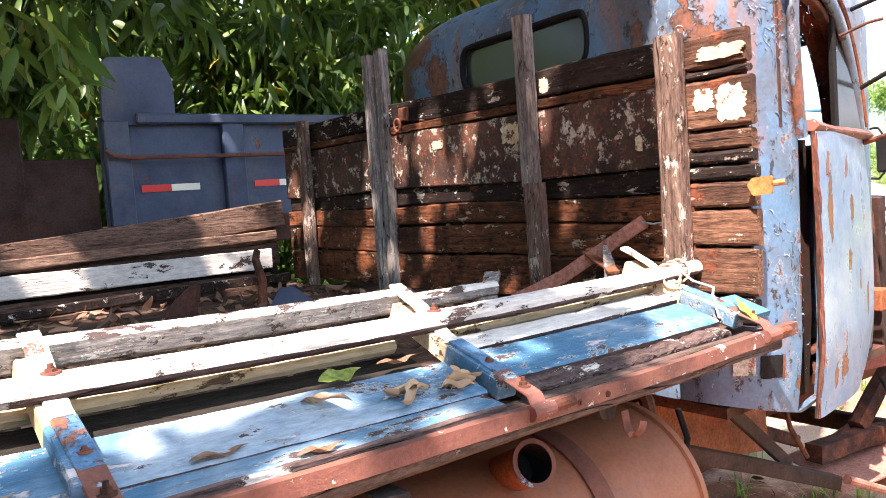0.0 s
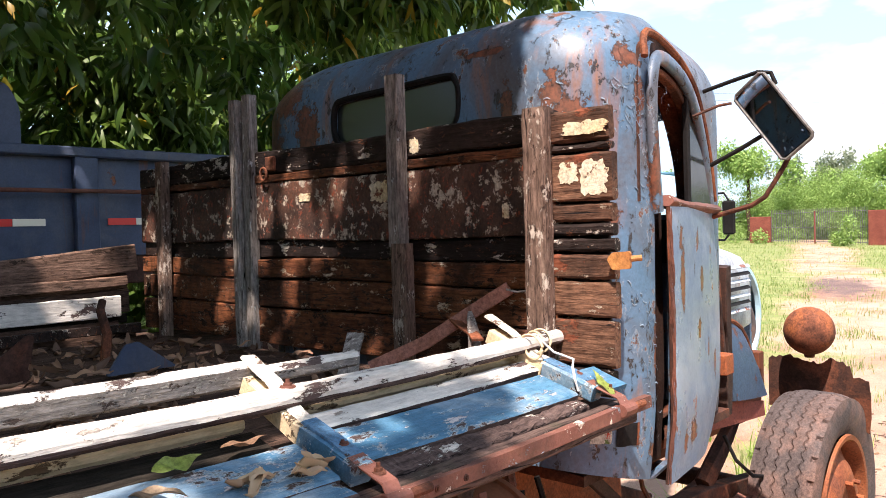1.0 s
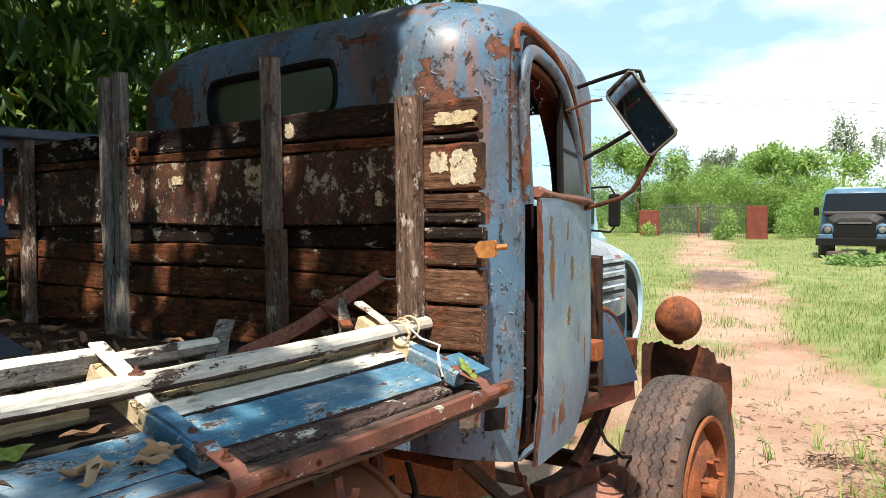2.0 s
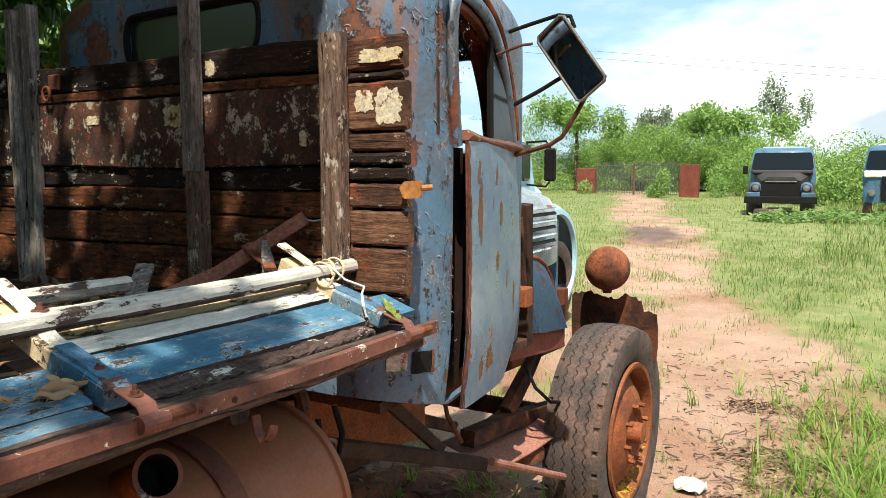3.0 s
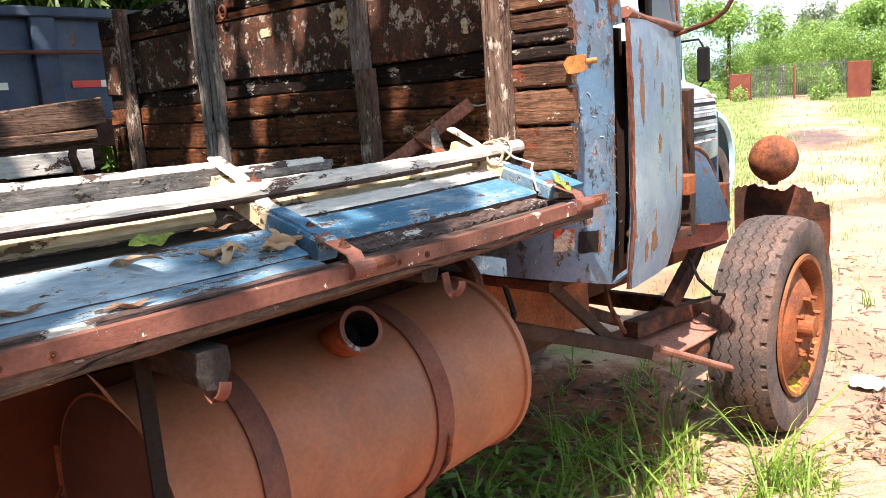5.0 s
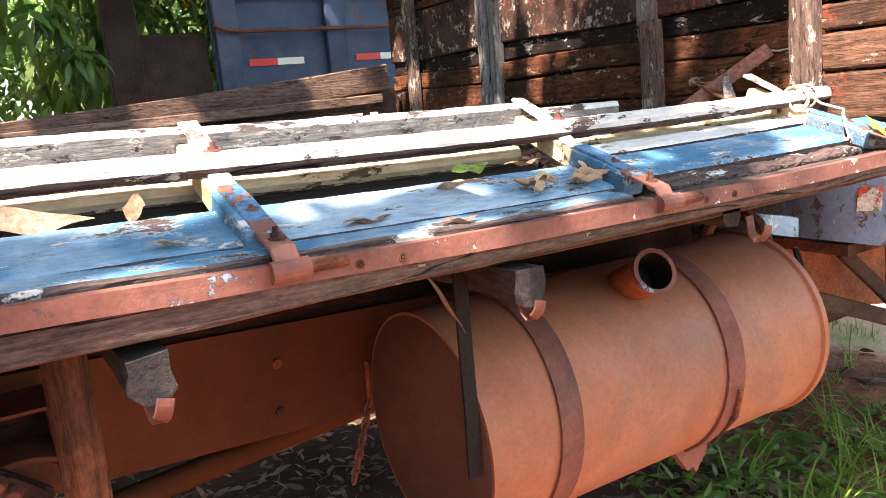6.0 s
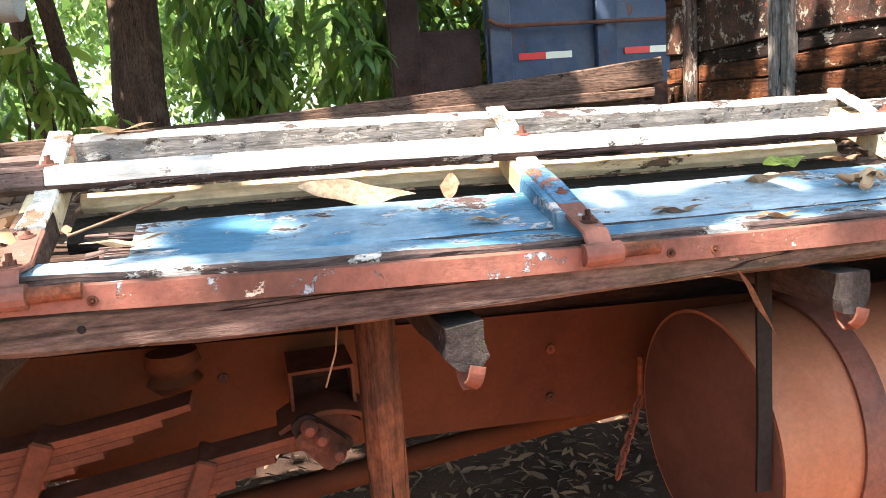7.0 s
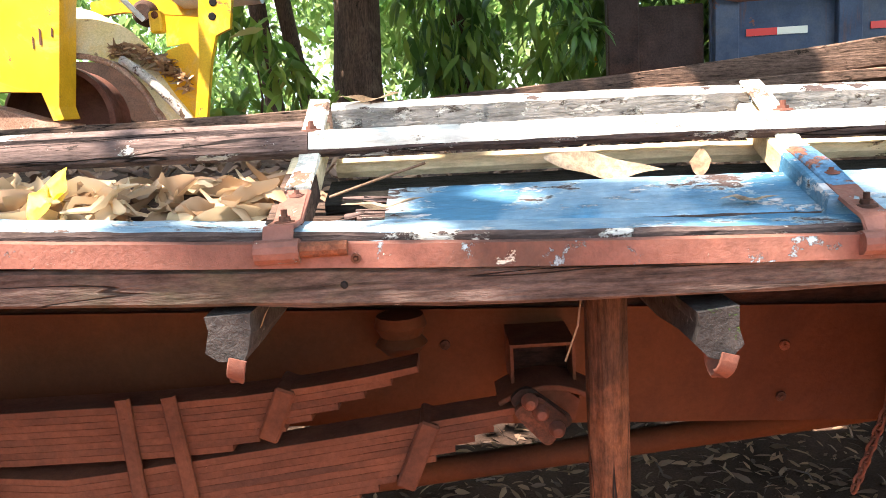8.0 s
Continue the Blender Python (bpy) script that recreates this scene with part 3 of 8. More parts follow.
def smooth_line(pts, per=6):
    """Points along a smooth curve through the given ones."""
    p = [Vector(q) for q in pts]
    p = [2 * p[0] - p[1]] + p + [2 * p[-1] - p[-2]]
    out = []
    for a, b, c, d in zip(p, p[1:], p[2:], p[3:]):
        for i in range(per):
            t = i / per
            out.append(0.5 * (2 * b + (c - a) * t + (2 * a - 5 * b + 4 * c - d) * t * t + (3 * b - a - 3 * c + d) * t ** 3))
    return out + [p[-2]]


def rect(w, h, r=0.004):
    """A rounded rectangle as a profile, centred."""
    a, b = w / 2, h / 2
    return [(-a + r, -b), (a - r, -b), (a, -b + r), (a, b - r), (a - r, b), (-a + r, b), (-a, b - r), (-a, -b + r)]


def ring(r, n=12):
    return [(r * math.cos(2 * math.pi * i / n), r * math.sin(2 * math.pi * i / n)) for i in range(n)]


def rod(pts, r, n=10, **k):
    d = (Vector(pts[-1]) - Vector(pts[0])).normalized()
    return add_sweep(k.pop("bm", None) or bmesh.new(), pts, ring(r, n), up=k.pop("up", (0, 0, 1) if abs(d.z) < 0.9 else (1, 0, 0)), **k)


def lathe(prof, axis="y", n=32, at=(0, 0, 0), bm=None):
    """Turn (radius, along) pairs round an axis."""
    bm = bm or bmesh.new()
    rows = []
    for r, a in prof:
        row = []
        for i in range(n):
            c, s = r * math.cos(2 * math.pi * i / n), r * math.sin(2 * math.pi * i / n)
            v = {"x": (a, c, s), "y": (c, a, s), "z": (c, s, a)}[axis]
            row.append(bm.verts.new(Vector(v) + Vector(at)))
        rows.append(row)
    for r0, r1 in zip(rows, rows[1:]):
        for i in range(n):
            bm.faces.new((r0[i], r0[(i + 1) % n], r1[(i + 1) % n], r1[i]))
    return bm


def prism_y(poly, y0, y1):
    """A prism along y; poly is (x, z)."""
    bm = bmesh.new()
    r0, r1 = ([bm.verts.new((x, y, z)) for x, z in poly] for y in (y0, y1))
    bm.faces.new(r0)
    bm.faces.new(r1[::-1])
    for i in range(len(poly)):
        bm.faces.new((r0[i], r0[(i + 1) % len(poly)], r1[(i + 1) % len(poly)], r1[i]))
    return bm


def bolt(at, r=0.008, h=0.008, axis="z"):
    bm = bmesh.new()
    m = Matrix.Translation(at) @ {"z": Matrix(), "x": Matrix.Rotation(radians(90), 4, "Y"), "y": Matrix.Rotation(radians(90), 4, "X")}[axis]
    bmesh.ops.create_cone(bm, cap_ends=True, segments=6, radius1=r * 1.05, radius2=r * 0.95, depth=h * 0.5, matrix=m @ Matrix.Translation((0, 0, h * 0.25)))
    bmesh.ops.create_cone(bm, cap_ends=True, segments=10, radius1=r * 0.55, radius2=r * 0.5, depth=h * 0.6, matrix=m @ Matrix.Translation((0, 0, h * 0.75)))
    bmesh.ops.create_cone(bm, cap_ends=True, segments=18, radius1=r * 1.8, radius2=r * 1.6, depth=0.003, matrix=m)
    return bm


def rounded_prism(poly, axis, a, b, r=0.04):
    """A prism with rounded corners along an axis ('x': poly is (y, z); 'y': poly is (x, z))."""
    pts = []
    m = len(poly)
    for i in range(m):
        p, q0, q1 = Vector(poly[i]), Vector(poly[i - 1]), Vector(poly[(i + 1) % m])
        u, w = p + (q0 - p).normalized() * r, p + (q1 - p).normalized() * r
        for k in range(6):
            t = k / 5
            pts.append((1 - t) ** 2 * u + 2 * t * (1 - t) * p + t * t * w)
    bm = bmesh.new()
    rows = [[bm.verts.new((s, p.x, p.y) if axis == "x" else (p.x, s, p.y)) for p in pts] for s in (a, b)]
    bm.faces.new(rows[0])
    bm.faces.new(rows[1][::-1])
    for i in range(len(pts)):
        bm.faces.new((rows[0][i], rows[0][(i + 1) % len(pts)], rows[1][(i + 1) % len(pts)], rows[1][i]))
    bmesh.ops.recalc_face_normals(bm, faces=bm.faces)
    return bm


def world_of(ob):
    m = Matrix()
    while ob:
        m = (ob.matrix_parent_inverse if ob.parent else Matrix()) @ ob.matrix_basis @ m
        ob = ob.parent
    return m


_part = part


def part(name, bm, material, parent=None, label="", smooth=False, **tags):
    """One mesh object, given in world places, under a thing or a part."""
    ob = _part(name, bm, material, None, label, smooth, **tags)
    if parent:
        ob.parent = parent
        ob.matrix_parent_inverse = world_of(parent).inverted()
    return ob


G = -0.10


def fbm(x, y, s=1.0):
    return noise.fractal(Vector((x * s, y * s, 0.0)), 0.7, 2.0, 5)


# ---- ground ----
def track(x, y):
    """How much bare earth there is: 1 on the wheel track that leads to the gate, 0 in the grass."""
    yc = 1.0 + 0.32 * max(0.0, x - 8.0)
    w = 1.0 + 0.7 * max(0, 1 - abs(x - 8) / 5)
    o_ = y - yc + 0.35 * math.sin(x * 0.35)
    d = abs(o_) / (w if o_ > 0 else w * 0.82)
    strip = 0.75 * math.exp(-(o_ / 0.35) ** 2) * min(1.0, max(0.0, (x - 9) / 3))
    yard = 1.5 - math.hypot((x - 7.4) / 1.5, (y - 2.9) / 0.8)
    return max(0.0, min(1.0, max(1.45 - d - strip, yard) + 0.75 * fbm(x, y, 0.7)))


def ground_z(x, y):
    k = min(1.0, max(0.0, (math.hypot(x, y) - 9) / 20))
    far = 0.30 * k * k * (3 - 2 * k)
    return G + 0.035 * fbm(x, y, 0.45) + 0.010 * fbm(x, y, 2.3) + far


def build_ground():
    rs = [0, 0.3] + [0.3 * 1.045 ** k for k in range(1, 170)] + [2600]
    n = 200
    cx, cy = 3.0, 1.0
    verts, faces = [(cx, cy, ground_z(cx, cy))], []
    for r in rs[1:]:
        for i in range(n):
            x, y = cx + r * math.cos(2 * math.pi * i / n), cy + r * math.sin(2 * math.pi * i / n)
            verts.append((x, y, ground_z(x, y) if r < 400 else G + 0.3))
    faces += [(0, 1 + i, 1 + (i + 1) % n) for i in range(n)]
    for k in range(len(rs) - 2):
        a, b = 1 + k * n, 1 + (k + 1) * n
        faces += [(a + i, b + i, b + (i + 1) % n, a + (i + 1) % n) for i in range(n)]
    m = mat("soil", (0.425, 0.292, 0.222), (0.33, 0.210, 0.152), dirt=(0.27, 0.145, 0.095), dirt_amount=0.34, rough=0.95, bump=0.9, scale=1.3, spec=0.1, chips=(0.22, 0.13, 0.085), chip_amount=0.24, chip_scale=22, fine=0.4,
            attr=(("turf", (0.135, 0.180, 0.055), (0.255, 0.265, 0.115)), ("red", (0.42, 0.165, 0.090), (0.33, 0.125, 0.066)), ("humus_shade", (0.034, 0.021, 0.016), (0.080, 0.046, 0.033)), ("damp", (0.17, 0.115, 0.10), (0.12, 0.085, 0.08))))
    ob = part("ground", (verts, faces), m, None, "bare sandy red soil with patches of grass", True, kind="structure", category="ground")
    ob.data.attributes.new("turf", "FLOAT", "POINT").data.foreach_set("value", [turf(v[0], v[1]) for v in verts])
    # dark leafy soil, deepened and widened to paint in the truck's shade
    ob.data.attributes.new("humus_shade", "FLOAT", "POINT").data.foreach_set("value", [max(0.0, min(1.0, min(v[1] - (0.95 if v[0] < 4.5 else 1.25), 6.0 - v[0]) * 1.6)) * (0.45 if v[0] > 3.7 else 1.0) if v[0] < 6.2 else 0.0 for v in verts])
    ob.data.attributes.new("red", "FLOAT", "POINT").data.foreach_set("value", [max(0.0, min(1.0, max((4.9 - v[0]) * 0.32, 1.1 - math.hypot((v[0] - 4.7) / 1.3, (v[1] - 2.0) / 0.9)) + 0.45 * fbm(v[0], v[1], 0.5))) if math.hypot(v[0], v[1]) < 30 else 0.0 for v in verts])
    ob.data.attributes.new("damp", "FLOAT", "POINT").data.foreach_set("value", [max(0.0, 1.1 - math.hypot((v[0] - 21.6) / 3.6, (v[1] - 5.5 - 0.3 * (v[0] - 21.6)) / 1.25)) for v in verts])


def turf(x, y):
    """Share of short green growth on the soil."""
    if math.hypot(x - 3, y - 1) > 60:
        return 0.75
    t = 1 - track(x, y)
    t *= max(0.12, min(1.0, (x - 2.6) * 0.3 + 0.4 * fbm(x, y, 0.5))) if y < 0.4 else (0.15 if x < 5.4 else 1.0)
    return 0.75 * t


def blades(name, spots, label, material, hmin, hmax, width, seed, lean=0.5, parent=None, category="grass"):
    """Tufts of bent blades; spots are (x, y, size)."""
    rnd = random.Random(seed)
    V, F = [], []
    for x, y, s in spots:
        z = ground_z(x, y) - 0.01
        h, a = rnd.uniform(hmin, hmax) * s, rnd.uniform(0, 2 * math.pi)
        dx, dy = math.cos(a), math.sin(a)
        ln = h * lean * rnd.uniform(0.2, 1.3)
        w = width * rnd.uniform(0.6, 1.3) * (0.6 + 0.4 * s)
        k = len(V)
        for f, ww in ((0, 1), (0.45, 0.85), (0.8, 0.5)):
            o = ln * f * f
            zz = z + h * (f - 0.25 * f * f * lean)
            V += [(x + dx * o - dy * w * ww, y + dy * o + dx * w * ww, zz), (x + dx * o + dy * w * ww, y + dy * o - dx * w * ww, zz)]
        V.append((x + dx * ln * 1.15, y + dy * ln * 1.15, z + h * (1 - 0.3 * lean)))
        F += [(k, k + 1, k + 3, k + 2), (k + 2, k + 3, k + 5, k + 4), (k + 4, k + 5, k + 6)]
    return part(name, (V, F), material, parent, label, True, kind="stuff", category=category)


build_ground()


def sow():
    rnd = random.Random(4)
    near, far, tall = [], [], []
    while len(near) < 95000:
        x, y = 1.5 + rnd.uniform(0, 1) ** 1.35 * 19.7, rnd.uniform(-7.5, 7.5)
        if x < 5.6 and y > 0.2 or rnd.random() > (x - 1.5) * 0.28 + 0.5 * fbm(x, y, 0.6):
            continue
        tuft = max(0, fbm(x, y, 1.3) + 0.12)
        p = (1 - track(x, y)) * (0.25 + 2.4 * tuft) + 1.3 * max(0, fbm(x + 9, y, 1.7) - 0.12) + (0.35 * max(0, fbm(x, y + 5, 2.2) + 0.1) if x < 9 and y < 0.6 else 0)
        if rnd.random() < p:
            near.append((x, y, rnd.uniform(0.4, 1.0) * (0.7 + 1.5 * tuft)))
    while len(far) < 112000:
        x, y = 13 + rnd.uniform(0, 1) ** 1.3 * 45, rnd.uniform(-24, 26)
        if rnd.random() < (1 - track(x, y)) ** 1.2 * (0.4 + 0.9 * max(0, fbm(x, y, 0.35))):
            far.append((x, y, rnd.uniform(0.6, 1.3) * (2.3 if y < 1 + (x - 16) * 0.08 and x > 17 else 0.9)))
    for cx, cy, n, sp in ((3.9, 1.25, 16, 0.30), (4.35, 1.0, 20, 0.25), (4.2, 1.5, 20, 0.25), (4.75, 1.45, 16, 0.25), (5.1, 1.9, 10, 0.25), (3.6, 1.2, 6, 0.25), (4.62, 0.78, 5, 0.05), (4.45, 0.86, 6, 0.10), (4.0, 0.6, 14, 0.3), (6.4, 0.35, 12, 0.16), (7.2, -0.15, 20, 0.35), (6.6, -0.75, 26, 0.45), (5.9, -0.5, 16, 0.4), (5.75, 1.0, 5, 0.12), (6.5, -0.12, 30, 0.22), (7.4, 0.02, 34, 0.35), (8.3, -0.25, 40, 0.5), (6.0, -0.02, 18, 0.2), (5.78, 0.30, 8, 0.1), (5.65, -0.12, 16, 0.2), (8.2, -1.2, 30, 0.7), (9.5, -0.6, 30, 0.9), (7.5, 2.2, 14, 0.4)):
        for _ in range(n):
            x0, y0, big = rnd.gauss(cx, sp), rnd.gauss(cy, sp), rnd.uniform(0.45, 1.25)
            if abs(x0 - 5.13) < 0.56 and 0.9 < y0 < 1.4:
                continue
            tall += [(rnd.gauss(x0, 0.022), rnd.gauss(y0, 0.022), big * rnd.uniform(0.5, 1.1)) for _ in range(rnd.randint(7, 18))]
    blades("near_grass", near, "thin green and straw grass on sandy soil", M["grass"], 0.03, 0.14, 0.0030, 1)
    blades("field_grass", far, "bright green meadow grass", M["grass"], 0.05, 0.17, 0.0065, 2)
    blades("tall_weeds", tall, "long bright green grass blades beside the truck", M["blade"], 0.10, 0.46, 0.0046, 3, 1.0)
    low = [(rnd.gauss(3.85, 0.35), rnd.gauss(1.85, 0.25)) for _ in range(520)]
    return low


weed_spots = sow()


# ---- old flatbed truck ----
truck = thing("old_truck", (2.6, 2.0, G), "rusty blue flatbed truck with a rotting wooden bed", "truck")


def railz(x):
    """Height of the bed's edge, which sags towards the cab."""
    return 1.376 + 0.0188 * (x - 2.3) ** 2


def gatez(x):
    """Height of the folded gate's frame, which bridges the rise of the bed towards the tail."""
    return railz(x) if x > 1.33 else railz(1.33) + 0.014 * (1.33 - x)


def gate_line(x0, x1, y, dz, n=24, dy=0.0):
    return [(x0 + (x1 - x0) * i / n, y + dy * i / n, gatez(x0 + (x1 - x0) * i / n) + dz) for i in range(n + 1)]


def line(x0, x1, y, dz, n=24, dy=0.0):
    return [(x0 + (x1 - x0) * i / n, y + dy * i / n, railz(x0 + (x1 - x0) * i / n) + dz) for i in range(n + 1)]


# bed: deck planks, edge rail, side beam, cross beams
deck = part("deck", add_sweep(bmesh.new(), line(-1.6, 2.90, 2.01, -0.058, 40), rect(2.28, 0.022, 0.003)), M["raw_wood"], truck, "dark rotten deck boards under dead leaves")
for k in range(9):
    y0 = 0.87 + k * 0.255
    part("deck_plank", add_sweep(bmesh.new(), line(-1.6, 2.90, y0 + 0.125, -0.032), rect(0.245, 0.024, 0.004), jit=0.0015, seed=k), M["raw_wood"], deck)
edge_rail = part("edge_rail", add_sweep(bmesh.new(), line(-1.6, 2.915, 0.80, 0.0, 60), [(0.0, 0.0), (-0.018, 0.0), (-0.018, -0.004), (-0.004, -0.004), (-0.004, -0.027), (0.0, -0.027)], jit=0.0006),
                 M["rust_red"], truck, "red-brown rusty steel edge strip with flakes of blue paint")
side_beam = part("side_beam", add_sweep(bmesh.new(), [(-1.6 + 4.46 * i / 60, 0.833, 1.353 + 0.05 * max(0, 2.7 - 4.46 * i / 60)) for i in range(61)], rect(0.052, 0.044, 0.005), jit=0.0012), M["skirt_wood"], truck, "weathered dark wooden side beam")
part("side_beam", add_sweep(bmesh.new(), line(-1.6, 2.86, 3.17, -0.056, 60), rect(0.05, 0.044, 0.005), jit=0.0012), M["raw_wood"], truck)
for x in (-0.32, 0.215, 0.755, 1.298, 1.83, 2.352):
    z = railz(x) - (0.08 if x < 1.5 else 0.066 if x < 2 else 0.035)
    cb = part("cross_beam", add_sweep(bmesh.new(), [(x, (0.806 if x < 2 else 0.87) + 0.1 * i, z - 0.030) for i in range(24)], [(-0.025, 0.028), (0.025, 0.028), (0.024, 0.006), (0.023, -0.012), (0.013, -0.028), (-0.017, -0.026), (-0.024, -0.010), (-0.022, 0.010)], jit=0.0032, seed=int(x * 50)),
              M["beam_end"], truck, "cracked grey cross beam end with moss")
    zb = z - 0.055
    hy = 0.835
    hook = [(x, hy, zb + 0.020), (x, hy - 0.004, zb)] + [(x + 0.012 * (a / 220) ** 2, hy - 0.019 + 0.015 * math.cos(radians(a)), zb - 0.002 - 0.019 * math.sin(radians(a))) for a in range(0, 201, 20)]
    part("rope_hook", add_sweep(bmesh.new(), hook, rect(0.020, 0.004, 0.001), up=(0, 1, 0.05)), M["strap_rust"], cb, "rusty curled steel hook", True)


# folded side gate lying on the bed
def tilted(w, h, r, deg):
    a = radians(deg)
    return [(p * math.cos(a) + q * math.sin(a), -p * math.sin(a) + q * math.cos(a)) for p, q in rect(w, h, r)]


def slat(y, w, h, x0, x1, dz, key, seed, label="", jit=0.0006, tilt=16, n=90, r=0.004, bare=(0, 1, 2), name="slat", parent=None, dy=0.0):
    """A board of the gate along the bed; its worn front and under side show bare wood."""
    bm = add_sweep(bmesh.new(), (line if y < 0.9 and x0 < 0 else gate_line)(x0, x1, y, dz, n, dy), tilted(w, h, r, tilt), jit=jit, seed=seed, second=bare)
    return part(name, bm, [M[key], M["raw_dark"]], parent or gate, label)


gate = None
gate = slat(0.858, 0.064, 0.028, -0.9, 2.06, -0.003, "blue_wood", 5, "folded wooden side gate of blue and white slats", name="side_gate", parent=truck, bare=(0, 1, 2, 3), tilt=5, jit=0.0012)
slat(0.880, 0.050, 0.022, 2.14, 2.74, 0.002, "raw_dark", 12, "rotten splintered edge board", jit=0.004)
slat(0.940, 0.122, 0.022, 0.93, 2.07, 0.0255, "blue_wood", 6, "wide blue painted board with peeling paint")
slat(0.950, 0.110, 0.022, 2.14, 2.74, 0.032, "blue_wood", 13, "wide blue painted board with peeling paint", dy=-0.015)
sp_ = random.Random(61)
for _ in range(9):
    y_, a_ = sp_.uniform(0.90, 0.985), sp_.uniform(-0.25, 0.25)
    le_ = sp_.uniform(0.025, 0.06)
    z_ = gatez(0.93) + 0.0255 + (y_ - 0.94) * 0.29 + sp_.uniform(-0.004, 0.006)
    part("splinter", add_sweep(bmesh.new(), [(0.945, y_, z_), (0.93 - le_ * 0.5, y_ + a_ * 0.01, z_ + 0.002), (0.93 - le_, y_ + a_ * 0.03, z_ + sp_.uniform(-0.004, 0.006))], rect(sp_.uniform(0.006, 0.013), sp_.uniform(0.003, 0.007), 0.001), jit=0.0012, seed=int(y_ * 999)), M["worn_bar"], gate)
slat(1.034, 0.052, 0.020, 2.12, 2.80, 0.060, "white_wood", 7, "white painted board")
bar_prof = [(-0.015, -0.018), (0.013, -0.018), (0.021, -0.011), (0.0225, -0.006), (0.023, 0.002), (0.019, 0.012), (0.010, 0.018), (-0.014, 0.018), (-0.021, 0.011), (-0.021, -0.011)]
part("slat", add_sweep(bmesh.new(), gate_line(0.822, 2.925, 1.060, 0.112, 90), bar_prof, jit=0.0006, seed=8, second=(0, 1, 2)), [M["white_wood"], M["raw_dark"]], gate, "long white bar, dark where paint has gone")
part("slat", add_sweep(bmesh.new(), gate_line(-0.9, 0.821, 1.060, 0.112, 60), bar_prof, jit=0.0006, seed=8, second=(0, 1, 2)), [M["worn_bar"], M["raw_dark"]], gate, "worn brown end of the long bar with white flakes")
slat(1.102, 0.028, 0.028, 0.85, 2.04, 0.074, "cream_wood", 9, "cream painted rounded bar", tilt=0, r=0.009, bare=(0,))
slat(1.102, 0.028, 0.026, 2.14, 2.80, 0.074, "cream_wood", 19, "cream painted rounded bar", tilt=0, r=0.009, bare=(0,))
for x0, x1, h, dz, sd in ((0.84, 1.46, 0.050, 0.142, 10), (1.475, 2.10, 0.046, 0.142, 14), (2.12, 2.36, 0.030, 0.135, 15)):
    bm = add_sweep(bmesh.new(), gate_line(x0, x1, 1.172, dz, 60), tilted(0.028, h, 0.007, 12), jit=0.0006, seed=sd, second=(3, 4, 5))
    part("slat", bm, [M["grey_wood"], M["white_wood"]], gate, "grey weathered slat with flaking white paint on top")
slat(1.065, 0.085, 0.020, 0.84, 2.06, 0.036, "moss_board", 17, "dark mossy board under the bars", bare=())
slat(1.150, 0.030, 0.030, -0.9, 0.82, 0.128, "worn_bar", 16, "worn bar end", tilt=0, r=0.008)
slat(1.010, 0.060, 0.02, -0.9, 0.74, 0.040, "raw_wood", 11, "broken bare board")
